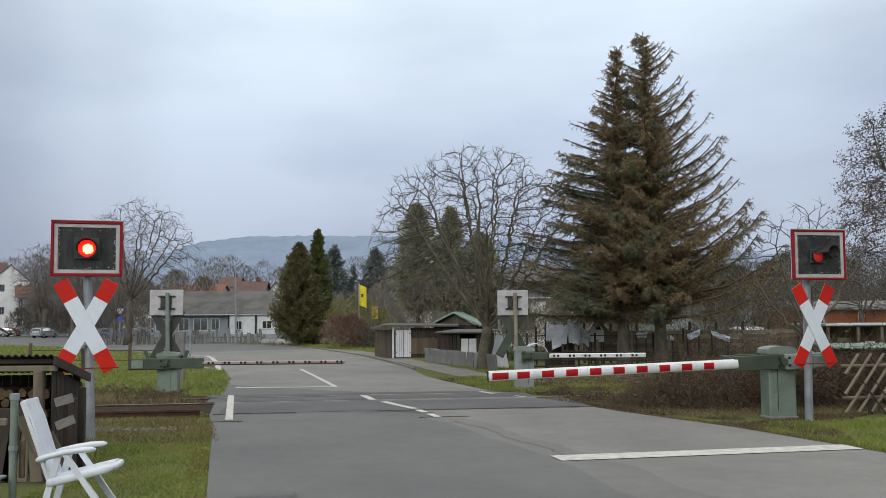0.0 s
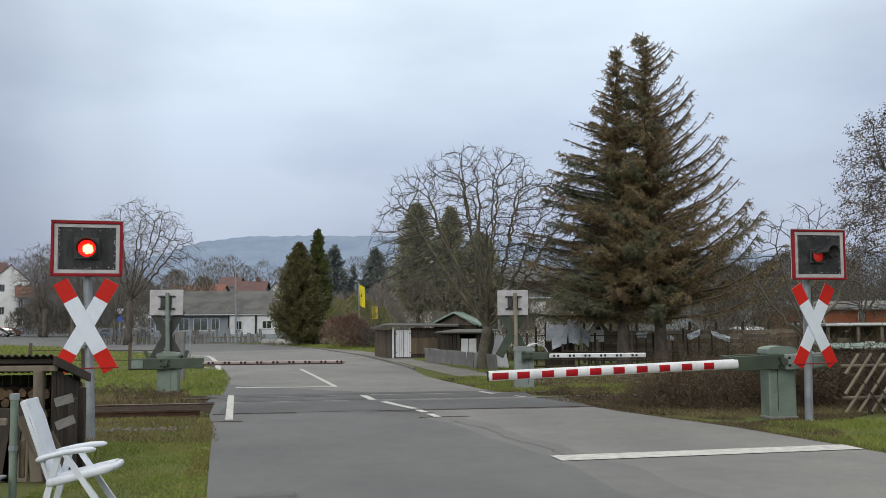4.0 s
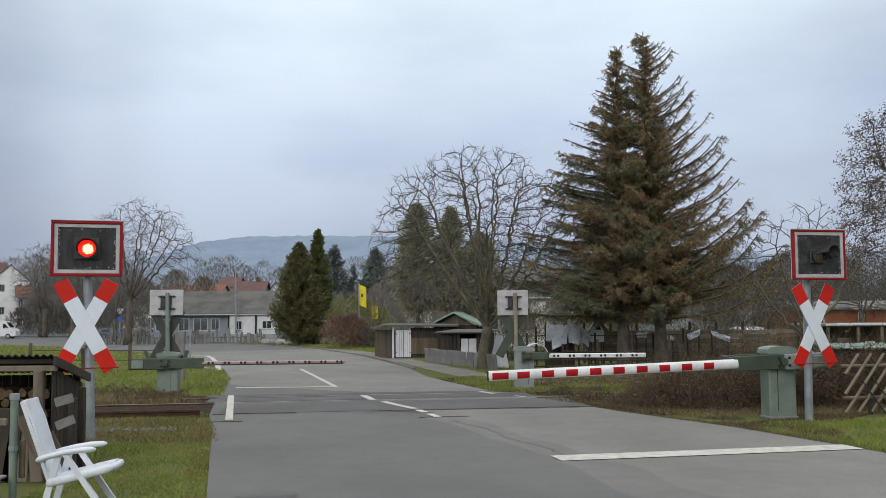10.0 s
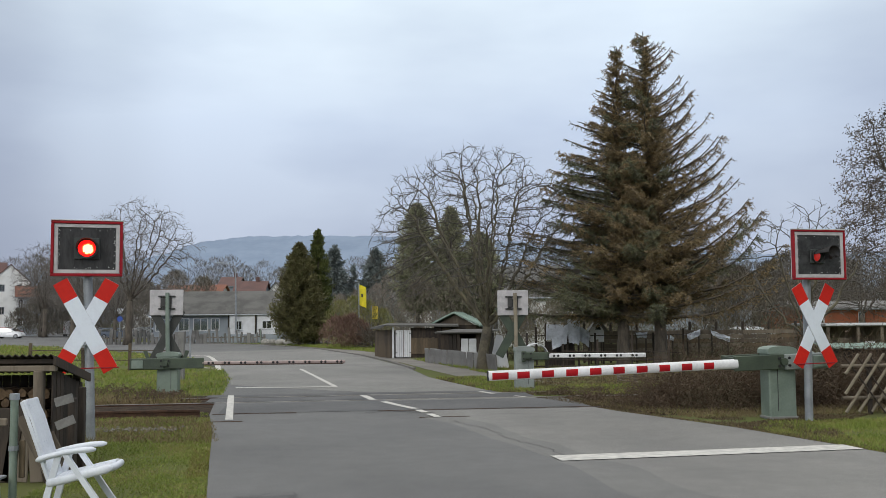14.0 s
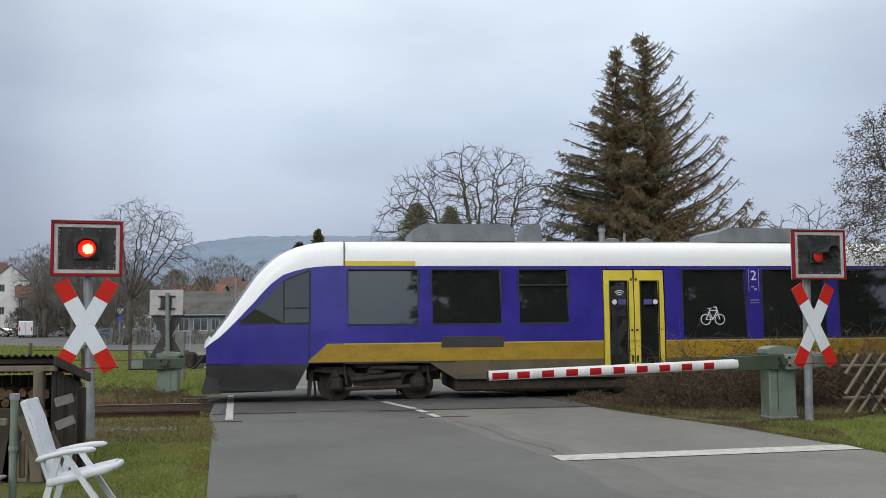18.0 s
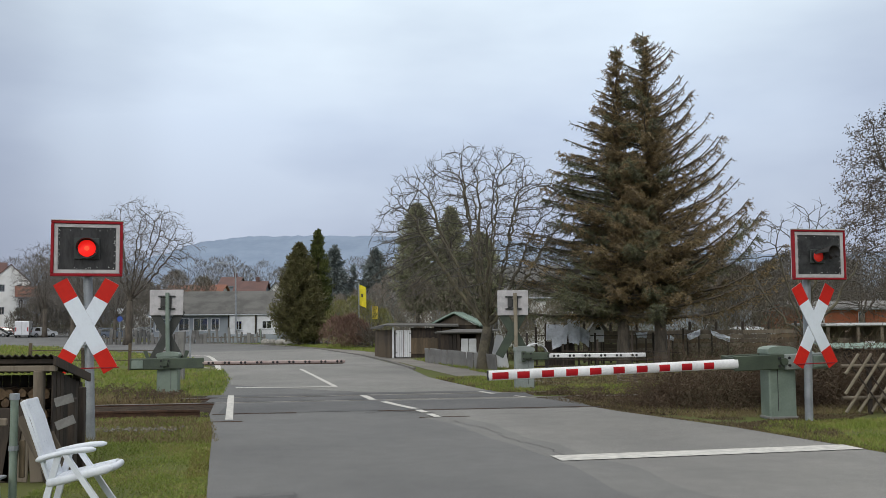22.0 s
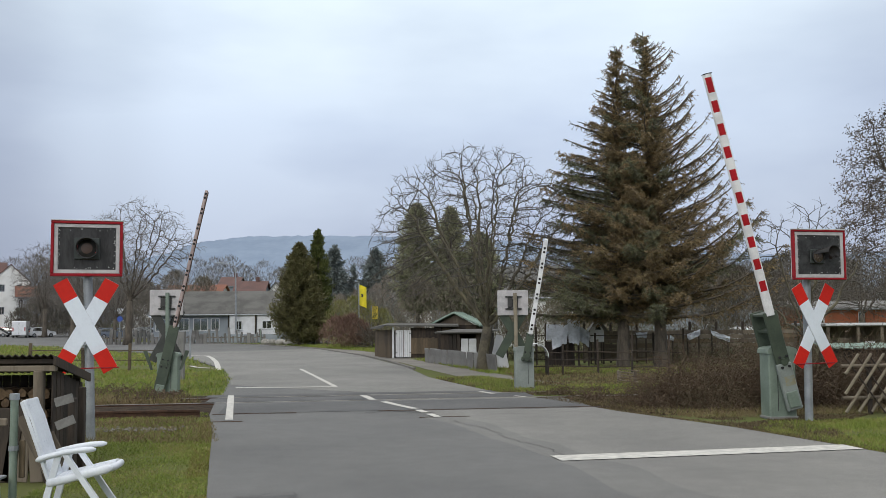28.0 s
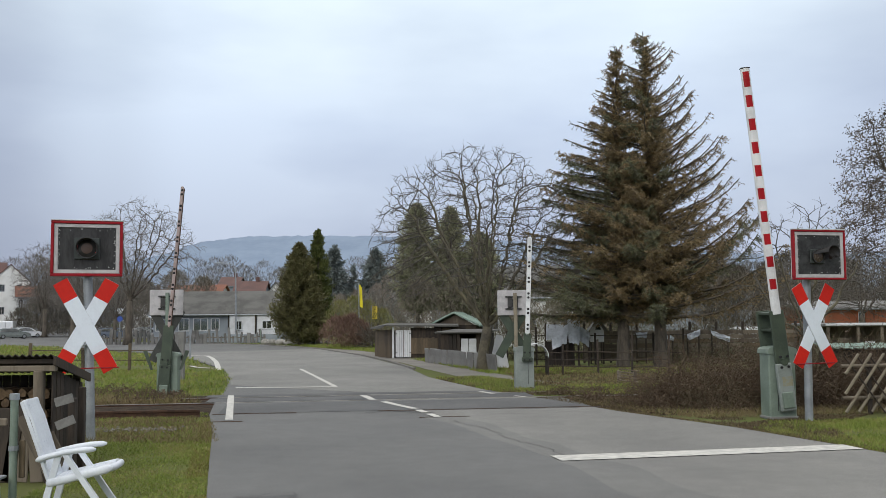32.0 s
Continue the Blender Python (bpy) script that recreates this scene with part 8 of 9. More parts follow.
SILVER = mat("silver_paint", (0.42, 0.44, 0.46), (0.36, 0.38, 0.40), rough=0.3, metal=0.5, bump=0.0, coat=0.5)
CARWHITE = mat("white_car_paint", (0.72, 0.73, 0.75), (0.65, 0.66, 0.68), rough=0.3, bump=0.0, coat=0.5)
CARDARK = mat("dark_car_paint", (0.03, 0.033, 0.04), (0.022, 0.025, 0.03), rough=0.25, bump=0.0, coat=0.7)
CARBLUE = mat("blue_grey_car_paint", (0.10, 0.13, 0.18), (0.08, 0.10, 0.14), rough=0.3, bump=0.0, coat=0.6)
CARRED = mat("dull_red_car_paint", (0.28, 0.05, 0.045), (0.2, 0.04, 0.035), rough=0.35, bump=0.0, coat=0.5)
CARGREY = mat("grey_green_car_paint", (0.20, 0.22, 0.21), (0.15, 0.17, 0.16), rough=0.3, metal=0.3, bump=0.0, coat=0.5)


LANE_X = (-260, -60, 0, 60, 100, 130, 190, 260, 330)
LANE_Y = (108, 113, 115, 117, 121, 127, 143, 158, 170)


def lane(q, near=0.0):
    """A place on the village street; q runs along it."""
    y = float(np.interp(q, LANE_X, LANE_Y)) - near
    return Vector(((q - 784) / 1700 * y, y, 0.0))


def lane_pose(q, near=0.0, turn=None):
    a, b = lane(q - 6, near), lane(q + 6, near)
    return Matrix.Translation(lane(q, near)) @ Matrix.Rotation(math.atan2(b.y - a.y, b.x - a.x) if turn is None else turn, 4, "Z")


silver_car = car("car", "silver hatchback driving along the village street", SILVER, "hatch")
dark_car = car("car", "dark estate car driving along the village street", CARDARK, "estate")
white_van = car("van", "white delivery van pulling in by the street", CARWHITE, "van")
white_car = car("car", "white hatchback that parks beside the van", CARWHITE, "hatch")
late_car = car("car", "black car hurrying along the village street", CARDARK, "hatch")
grey_car = car("car", "silver estate car driving along the village street", SILVER, "estate")
last_car = car("car", "grey-green estate car driving along the village street", CARGREY, "estate")
for q, near, turn, paint, k, lb in ((205, 36, 0.2, CARBLUE, "estate", "parked blue-grey estate car under the limes"), (262, 48, 0.1, CARDARK, "hatch", "parked dark hatchback by the bungalow"), (186, 30, 2.9, CARDARK, "estate", "parked dark estate car under the limes"),
                                    (18, -18, 0.1, CARRED, "hatch", "parked dull red hatchback by the white house"), (-4, -14, 0.0, CARDARK, "estate", "parked dark estate car by the white house"), (150, 5, 1.2, CARBLUE, "hatch", "parked blue-grey hatchback under the limes")):
    car("car", lb, paint, k, lane_pose(q, near, turn))
car("car", "white hatchback parked beyond the slatted fence", CARWHITE, "hatch", pose(20.6, 64, 0, 0, 0, 10))

# ---------------------------------------------------------------- clutter in the garden plots
slatted = thing("slatted_fence", "dark weathered fence of level boards round the plots", "fence")
sf = random.Random(44)
for k in range(9):
    x = 6.1 + 1.15 * k
    part("post", B((x, 41.9, 0.85), (0.10, 0.10, 1.75), 0.012), WOODDARK, slatted)
    if k < 8:
        for i in range(7):
            part("board", B((x + 0.57, 41.82, 0.13 + 0.19 * i), (1.16, 0.025, 0.165), 0.004, Matrix.Rotation(radians(sf.uniform(-1.2, 1.2)), 4, "Y")), WOODGREY if sf.random() < 0.8 else WOODTAN, slatted)
cover = thing("plastic_tunnel", "low white rounded plastic cover over a garden bed", "plant cover")
g = Geo()
g.grid([[(3.13 + rr * math.cos(a), y, 0.62 + 0.45 * rr / 0.42 * math.sin(a)) for a in np.linspace(0, math.pi, 15)] for y, rr in ((32.6, 0.40), (32.6, 0.42), (33.5, 0.42), (33.5, 0.40))])
part("hood", g, PAINTWHITE, cover)
for s in (-1, 1):
    part("foot", B((3.13 + s * 0.40, 33.05, 0.31), (0.04, 0.9, 0.62), 0.008), WOODDARK, cover)
frame_house = thing("cold_frame", "patched lean-to of pale clouded plastic sheets", "greenhouse")
for k, (x, z, h) in enumerate(((4.25, 1.36, 0.62), (4.62, 1.32, 0.70), (4.98, 1.25, 0.55))):
    part("sheet", B((x, 38.4, z), (0.34, 0.02, h), 0.004, Matrix.Rotation(radians(3 - 3 * k), 4, "Y")), SHEETPALE, frame_house)
for x in (4.06, 4.44, 4.8, 5.18):
    part("post", B((x, 38.45, 0.85), (0.06, 0.06, 1.75), 0.008), WOODDARK, frame_house)
part("lower_wall", B((4.62, 38.44, 0.5), (1.15, 0.03, 1.0), 0.005), WOODDARK, frame_house)


def draped_sheet(c, w, h, slope, label, seed):
    """A crumpled sheet that hangs over a pile or a rail."""
    r = random.Random(seed)
    rows = []
    for j in range(8):
        v = j / 7
        rows.append([(c[0] + w * (u - 0.5) * (1 - 0.25 * v * r.uniform(0.6, 1)), c[1] - 0.10 * v + r.uniform(-0.05, 0.05), c[2] - h * v - slope * (u - 0.5) + r.uniform(-0.03, 0.03)) for u in np.linspace(0, 1, 8)])
    t = thing("plastic_sheet", label, "sheet")
    part("folds", Geo().grid(rows), SHEETPALE, t, "", "all")
    for s in (-0.4, 0.4):
        part("support", B((c[0] + s * w, c[1] + 0.1, (c[2] - slope * s) / 2), (0.06, 0.06, c[2] - slope * s + 0.04), 0.008), WOODDARK, t)


draped_sheet((5.12, 38.0, 1.86), 0.52, 0.95, 0.1, "crumpled white plastic sheet hung on a frame", 3)
draped_sheet((4.55, 37.9, 1.55), 0.7, 0.75, -0.25, "crumpled white plastic sheet hung on a frame", 5)
draped_sheet((5.6, 38.6, 1.5), 0.5, 0.6, 0.3, "crumpled white plastic sheet hung on a frame", 6)
draped_sheet((9.4, 40.8, 1.18), 0.75, 0.16, 0.2, "pale plastic sheet over a garden pile", 7)
draped_sheet((8.35, 40.7, 1.30), 0.5, 0.24, 0.0, "pale plastic sheet over a garden pile", 8)
draped_sheet((10.6, 40.9, 1.30), 0.6, 0.26, -0.2, "pale plastic sheet over a garden pile", 9)
gable_box = thing("white_gable_hutch", "small white gabled hutch among the garden plots", "hutch")
part("front", Geo().prism([(6.22, 0.9), (6.80, 0.9), (6.80, 1.35), (6.55, 1.85), (6.22, 1.40)], 40.9, 40.94, "y"), PAINTWHITE, gable_box)
part("opening", Geo().prism([(6.42, 1.42), (6.68, 1.42), (6.55, 1.68)], 40.885, 40.897, "y"), DARKHOLE, gable_box)
for s_ in (-1, 1):
    part("roof_slope", Geo().add([(6.55, 40.8, 1.90), (6.55 + s_ * 0.40, 40.8, 1.34), (6.55 + s_ * 0.40, 41.6, 1.34), (6.55, 41.6, 1.90), (6.55, 40.8, 1.94), (6.55 + s_ * 0.42, 40.8, 1.37), (6.55 + s_ * 0.42, 41.6, 1.37), (6.55, 41.6, 1.94)],
                                 [(0, 1, 2, 3), (4, 7, 6, 5), (0, 4, 5, 1), (1, 5, 6, 2), (2, 6, 7, 3), (3, 7, 4, 0)]), ROOFSLATE, gable_box)
for x in (6.25, 6.78):
    for y in (40.95, 41.5):
        part("leg", B((x, y, 0.45), (0.06, 0.06, 0.96), 0.006), WOODDARK, gable_box)
draped_sheet((11.65, 40.6, 1.22), 0.85, 0.22, 0.3, "pale plastic sheet over a garden pile", 4)

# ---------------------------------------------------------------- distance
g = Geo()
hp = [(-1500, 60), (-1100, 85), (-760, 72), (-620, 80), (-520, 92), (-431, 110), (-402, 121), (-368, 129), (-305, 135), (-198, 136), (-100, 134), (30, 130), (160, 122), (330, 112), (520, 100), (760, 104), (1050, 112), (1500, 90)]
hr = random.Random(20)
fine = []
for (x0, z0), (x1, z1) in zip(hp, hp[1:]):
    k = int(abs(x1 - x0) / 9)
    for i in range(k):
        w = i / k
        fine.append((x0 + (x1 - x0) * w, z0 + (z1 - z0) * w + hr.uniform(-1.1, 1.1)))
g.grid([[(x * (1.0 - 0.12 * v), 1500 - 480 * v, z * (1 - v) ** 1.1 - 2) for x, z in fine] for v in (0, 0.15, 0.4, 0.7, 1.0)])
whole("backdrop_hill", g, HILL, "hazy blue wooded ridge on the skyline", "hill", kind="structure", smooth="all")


def woods(name, spots, label, leaf, seed, per, size):
    r = random.Random(seed)
    g, items = Geo(), []
    for x, y, h, w in spots:
        for k in range(int(per * 1.55)):
            a = r.uniform(0, 2 * math.pi)
            q = math.sqrt(r.random())
            z = r.random() ** 0.7
            shape = math.sin(math.pi * min(1, 0.18 + 0.80 * z)) ** 0.6
            p = Vector((x + w / 2 * q * shape * math.cos(a), y + w / 2 * q * shape * math.sin(a), h * z))
            d = (rnd_dir(r) + Vector((0, 0, 1.3))).normalized()
            items.append((p, d, d.cross(rnd_dir(r)).normalized(), size * r.uniform(0.6, 1.5), size * 0.085 * r.uniform(0.6, 1.6)))
    blades(g, items)
    return whole(name, g, leaf, label, "woods", kind="stuff")


r = random.Random(30)
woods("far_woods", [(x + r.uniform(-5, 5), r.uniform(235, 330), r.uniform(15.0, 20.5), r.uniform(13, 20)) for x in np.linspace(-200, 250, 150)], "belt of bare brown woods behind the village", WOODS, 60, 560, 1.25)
woods("village_trees", [(x + r.uniform(-3, 3), r.uniform(120, 150), r.uniform(4.5, 7.0), r.uniform(5, 8)) for x in np.linspace(-24, 60, 34)], "bare trees among the village houses", leaf_mat("brown_crowns", [(0.16, 0.135, 0.115), (0.205, 0.175, 0.148), (0.18, 0.168, 0.135)]), 61, 850, 0.8)
woods("street_trees", [(x, y, h, w) for x, y, h, w in ((-49, 131, 7.5, 8), (-55, 134, 6.5, 7), (-44, 132, 7, 7), (-40, 129, 7, 6), (-34, 122, 8, 6), (-60, 150, 12, 8), (-29.5, 118, 7, 5), (-68, 152, 10, 8))], "bare brown trees along the village street", leaf_mat("brown_street_crowns", [(0.14, 0.12, 0.10), (0.19, 0.165, 0.135), (0.15, 0.14, 0.11)]), 62, 1900, 0.6)
woods("garden_trees", [(14 + 2.4 * k + r.uniform(-1, 1), 62 + r.uniform(-6, 16), r.uniform(3.6, 5.2), r.uniform(4, 6)) for k in range(12)], "bare brown trees in the gardens", leaf_mat("garden_crowns", [(0.085, 0.070, 0.053), (0.12, 0.10, 0.078), (0.10, 0.094, 0.066)]), 63, 1300, 0.5)

woods("shrub", [(-7.3, 66, 2.0, 2.6), (-6.3, 65.6, 2.15, 2.4), (-5.7, 66, 1.7, 1.8)], "reddish brown spreading garden shrub", HEDGERED, 67, 1500, 0.30)
woods("shrub", [(-7.6, 70, 3.2, 2.4), (-6.6, 70.5, 3.5, 2.4), (-5.6, 71, 3.2, 2.2), (-4.6, 72, 2.6, 2.2)], "yellow-green straggling garden shrub", leaf_mat("yellow_green_shrub", [(0.16, 0.165, 0.06), (0.21, 0.215, 0.075), (0.19, 0.16, 0.085)]), 68, 1000, 0.30)
heap_t = random.Random(23)
g = Geo()
for k in range(150):
    p = Vector((-4.95 + heap_t.gauss(0, 0.35), 65.5 + heap_t.gauss(0, 0.4), heap_t.uniform(0.0, 1.0)))
    d = Vector((heap_t.uniform(-1.0, 0.5), heap_t.uniform(-0.4, 0.4), heap_t.uniform(0.1, 0.9))).normalized() * heap_t.uniform(0.7, 1.6)
    g.tube([p, p + d * 0.5 + rnd_dir(heap_t) * 0.06, p + d], [0.025, 0.018, 0.008], 4, False)
whole("brushwood_heap", g, BARK, "heap of dark cut branches beside the shrub", "brushwood", kind="stuff")
woods("street_hedge", [(-57.5 + 2.1 * k, 131 + (k % 2), 3.6 + 0.7 * ((k * 5) % 3), 4.2) for k in range(6)], "dense brown garden hedge before the white houses", leaf_mat("brown_hedge", [(0.085, 0.072, 0.058), (0.125, 0.105, 0.085), (0.10, 0.10, 0.068)]), 70, 1500, 0.5)
woods("garden_thicket", [(-1.2, 52.5, 4.0, 3.0), (0.9, 52.5, 4.2, 3), (2.6, 55, 4.0, 3), (3.4, 59, 3.2, 3), (5.2, 60, 3.0, 3), (6.6, 58, 2.8, 2.6), (4.2, 56, 2.4, 2.2), (7.8, 60, 3.0, 3), (9.4, 62, 3.2, 3)], "pale brown bare thicket among the garden plots", leaf_mat("pale_thicket", [(0.135, 0.115, 0.088), (0.185, 0.158, 0.122), (0.155, 0.148, 0.10)]), 69, 1500, 0.3)
# haze over the thicket is put into its pale brown
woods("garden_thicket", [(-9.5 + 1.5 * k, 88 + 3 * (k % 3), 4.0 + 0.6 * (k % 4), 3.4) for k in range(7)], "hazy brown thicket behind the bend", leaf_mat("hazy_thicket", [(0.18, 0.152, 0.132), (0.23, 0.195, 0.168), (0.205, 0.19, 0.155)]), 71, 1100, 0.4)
# these crowns are coloured paler to look hazed by distance
woods("street_trees", [(-52.5, 128, 7, 6), (-49.5, 126, 8, 6), (-46, 129, 8.5, 7), (-43.5, 127, 7.5, 6), (-41.5, 128, 7, 6), (-38.5, 126, 6, 5)], "dense bare brown trees along the village street", leaf_mat("fine_street_crowns", [(0.145, 0.13, 0.112), (0.19, 0.17, 0.145), (0.165, 0.155, 0.125)]), 66, 2000, 0.55)
woods("garden_trees", [(23 + 2.0 * k + r.uniform(-1, 1), 76 + r.uniform(-2, 16), r.uniform(5.6, 7.4), r.uniform(4.5, 6.5)) for k in range(14)] + [(13 + 2.6 * k, 84 + r.uniform(-4, 6), r.uniform(4.6, 6.2), 6) for k in range(5)], "dense bare brown trees behind the gardens", leaf_mat("dense_garden_crowns", [(0.070, 0.060, 0.047), (0.10, 0.083, 0.065), (0.086, 0.082, 0.058)]), 64, 1700, 0.55)

# what stands behind the camera and shows only in the railcar's windows
# unseen trees, enlarged to darken the window reflections and shade the right side
for x, y, h, w, sd in ((10.5, -9, 11, 4.5, 71), (13, -12, 12.5, 5.5, 72), (16, -9, 11.5, 5.0, 73), (19, -12, 13, 5.5, 74), (22, -9, 12, 5.5, 75), (25, -12, 13, 6, 76), (28, -9, 12, 5.5, 77), (31, -12, 13, 6, 78), (34, -9, 12, 6, 79), (38, -11, 13, 6, 80), (12, -16, 16, 8, 81), (18, -17, 17, 8.5, 82), (24, -16, 17, 8.5, 83), (30, -17, 17, 8.5, 84), (36, -16, 17, 8.5, 85), (43, -15, 17, 9, 86)):
    conifer("spruce_tree", (x, y, 0), h * 1.45, w * 1.2, 0.5, sd, "dark spruce in the row behind the road", THUJA, 150, 26, blade=(0.6, 0.22), group="spruce row")

# ---------------------------------------------------------------- grass


def inside(p, poly):
    c = False
    for (x0, y0), (x1, y1) in zip(poly, poly[1:] + poly[:1]):
        if (y0 > p[1]) != (y1 > p[1]) and p[0] < (x1 - x0) * (p[1] - y0) / (y1 - y0) + x0:
            c = not c
    return c


def lawn(name, poly, n, ln, wd, leaf, label, seed, lean=0.7, z=-0.035, patch=0.0):
    r = random.Random(seed)
    g, items = Geo(), []
    x0, x1 = min(p[0] for p in poly), max(p[0] for p in poly)
    y0, y1 = min(p[1] for p in poly), max(p[1] for p in poly)
    made = 0
    while made < n:
        p = (r.uniform(x0, x1), r.uniform(y0, y1))
        if not inside(p, poly):
            made += 0.2
            continue
        made += 1
        if patch and noise.noise(Vector((p[0] * 0.9, p[1] * 0.9, seed))) < r.uniform(-0.9, 0.15) * patch:
            continue
        d = (Vector((0, 0, 1)) + rnd_dir(r) * lean).normalized()
        d.z = abs(d.z)
        items.append((Vector((p[0], p[1], z)), d, d.cross(rnd_dir(r)).normalized(), ln * r.uniform(0.45, 1.35), wd * r.uniform(0.7, 1.4)))
    blades(g, items)
    return whole(name, g, leaf, label, "grass", kind="stuff")


edge_l = [(-2.38, 9.2), (-2.47, 10.0), (-3.3, 13.66), (-4.02, 16.96), (-4.45, 18.6)]
lawn("verge_grass", edge_l + [(-4.6, 18.7), (-9.5, 18.2), (-9.5, 15.0), (-4.9, 13.6), (-4.6, 9.2)], 105000, 0.042, 0.0075, BLADE, "mossy green grass verge by the road", 81, 1.1, patch=0.7)
lawn("verge_grass", [(-4.35, 18.2), (-4.95, 20.4), (-5.5, 20.75), (-8.0, 19.35), (-14, 18.4), (-14, 16.6), (-9, 17.2)], 26000, 0.055, 0.009, BLADE, "mossy green grass up to the tracks", 94, 0.9, patch=0.5)
lawn("track_grass", [(-4.75, 18.4), (-14, 17.2), (-14, 18.0), (-4.9, 19.3)], 6000, 0.10, 0.011, BLADEDRY, "withered grass along the siding", 82)
lawn("meadow_grass", [(-5.72, 25.0), (-17, 23.7), (-24, 40), (-8.75, 38.2), (-7.0, 32.0)], 46000, 0.13, 0.018, BLADE, "bright green meadow grass beyond the tracks", 84, 0.7, patch=0.5)
lawn("verge_grass", [(7.12, 10.2), (6.28, 13.5), (5.7, 15.6), (5.35, 16.9), (6.0, 17.9), (10.5, 18.7), (10.5, 12)], 60000, 0.07, 0.008, BLADE, "green grass verge below the signal", 85, 0.8, patch=0.85)
lawn("leaf_litter", [(6.2, 14.3), (5.15, 16.96), (4.5, 18.2), (5.0, 18.9), (8.6, 19.4), (6.9, 17.4)], 20000, 0.05, 0.016, LITTER, "brown leaf litter on the verge", 92, 1.4, patch=0.2)
ragged = []
for y in np.linspace(9.8, 23.2, 140):
    x = float(np.interp(y, [p[1] for p in RIGHT[1:]], [p[0] for p in RIGHT[1:]]))
    ragged.append((x - 0.02 - 0.16 * noise.noise(Vector((y * 1.3, 14.0, 0))) - 0.10 * noise.noise(Vector((y * 4.6, 19.0, 0))), float(y)))
lawn("edge_litter", ragged + [(p[0] + 0.45, p[1]) for p in ragged[::-1]], 24000, 0.045, 0.014, LITTER, "brown leaves and soil washed against the road edge", 104, 1.4, patch=0.3)
lawn("edge_moss", ragged + [(p[0] + 0.40, p[1]) for p in ragged[::-1]], 20000, 0.045, 0.011, BLADEDRY, "dead grass and moss creeping over the road edge", 100, 1.3, patch=0.3)
lawn("verge_grass", [(1.3, 25.6), (0.3, 29.4), (-0.3, 31.8), (1.3, 32.3), (3.2, 27.6), (7.5, 28.5), (7.5, 25.0), (2.6, 24.4)], 24000, 0.11, 0.014, BLADE, "short grass beside the far barrier", 86, 0.8, patch=0.6)
lawn("verge_grass", [(1.6, 34.0), (0.4, 39), (-1.6, 47), (-0.4, 47), (1.4, 40), (9, 36), (9, 33)], 22000, 0.13, 0.018, BLADE, "grass strip beside the footpath", 87, 0.8, patch=0.5)
lawn("verge_grass", [(-2.2, 53), (-6.8, 64), (-12.5, 76), (-6, 76), (-2, 60)], 15000, 0.16, 0.03, BLADE, "grass strip by the garden fence", 88, 0.8, patch=0.4)
lawn("street_grass", [(-30, 74.5), (-62, 102), (-66, 101), (-34, 70), (-20, 58)], 12000, 0.22, 0.045, BLADE, "grass strip along the village street", 89, 0.8)
lawn("dry_grass", [(2.9, 22.4), (4.2, 19.6), (5.0, 18.6), (10.5, 19.7), (10.5, 21.2), (4.0, 22.9)], 16000, 0.12, 0.012, BLADEDRY, "withered grass in front of the brambles", 90, 0.9)
lawn("dry_grass", [(-3.6, 15.4), (-4.4, 18.4), (-9.5, 17.9), (-9.5, 16.2)], 9000, 0.10, 0.010, BLADEDRY, "withered grass near the siding", 91, 0.9)
lawn("dry_grass", [(2.2, 23.4), (3.0, 21.6), (4.4, 19.4), (6.0, 20.6), (4.6, 23.2)], 9000, 0.10, 0.011, LITTER, "rough brown grass at the road edge", 93, 0.9)
lawn("plot_grass", [(2.4, 27.9), (8.5, 26.6), (10.5, 31), (10.5, 39), (2.0, 39)], 22000, 0.13, 0.018, BLADEDRY, "withered grass among the garden plots", 101, 0.9, patch=0.15)
lawn("plot_litter", [(2.6, 27.9), (8.5, 26.6), (10.5, 31), (10.5, 39), (2.4, 39)], 14000, 0.11, 0.03, LITTER, "brown leaves and dead stems among the plots", 102, 1.2, patch=0.3)
lawn("meadow_grass", [(-32, 44), (-9.9, 41), (-13.6, 51.5), (-24, 65.5), (-40, 79), (-50, 70)], 20000, 0.20, 0.035, BLADE, "meadow grass towards the village street", 95, 0.8)
lawn("leaf_litter", [(1.3, 25.6), (0.3, 29.4), (-0.3, 31.8), (1.3, 32.3), (3.2, 27.6), (7.5, 28.5), (9.5, 36), (9.5, 25.4), (2.6, 24.4)], 28000, 0.09, 0.026, LITTER, "brown leaves and dead grass by the far barrier", 96, 1.3, patch=0.5)

fringe = [(-2.36, 9.2), (-2.44, 10.0), (-3.26, 13.66), (-3.99, 16.96), (-4.38, 18.4), (-4.6, 19.6)]
wavy = []
for y in np.linspace(9.2, 19.6, 120):
    x = float(np.interp(y, [p[1] for p in fringe], [p[0] for p in fringe]))
    wavy.append((x + 0.03 + 0.15 * noise.noise(Vector((y * 1.4, 4.0, 0))) + 0.10 * noise.noise(Vector((y * 5.0, 9.0, 0))), float(y)))
lawn("edge_moss", wavy + [(p[0] - 0.30, p[1]) for p in fringe[::-1]], 34000, 0.040, 0.011, MOSS, "yellow-brown moss and dead grass at the road edge", 97, 1.4, patch=0.35)
lawn("dry_grass", [(-5.8, 22.7), (-5.9, 24.9), (-15.5, 23.6), (-15.5, 21.4)], 15000, 0.17, 0.018, BLADEDRY, "withered grass grown over the main track", 98, 0.8, patch=0.1)
thicket("dead_weeds", [(-7.1, 23.2, 0.8), (-7.4, 23.1, 0.8), (-6.85, 23.4, 0.9), (-6.6, 23.6, 0.7)], "brown dead weed stalks beside the rail", BRAMBLE, 103, 46, 0.85, 0.008, 0.05, 14, 3.2)
g = Geo()
st = random.Random(99)
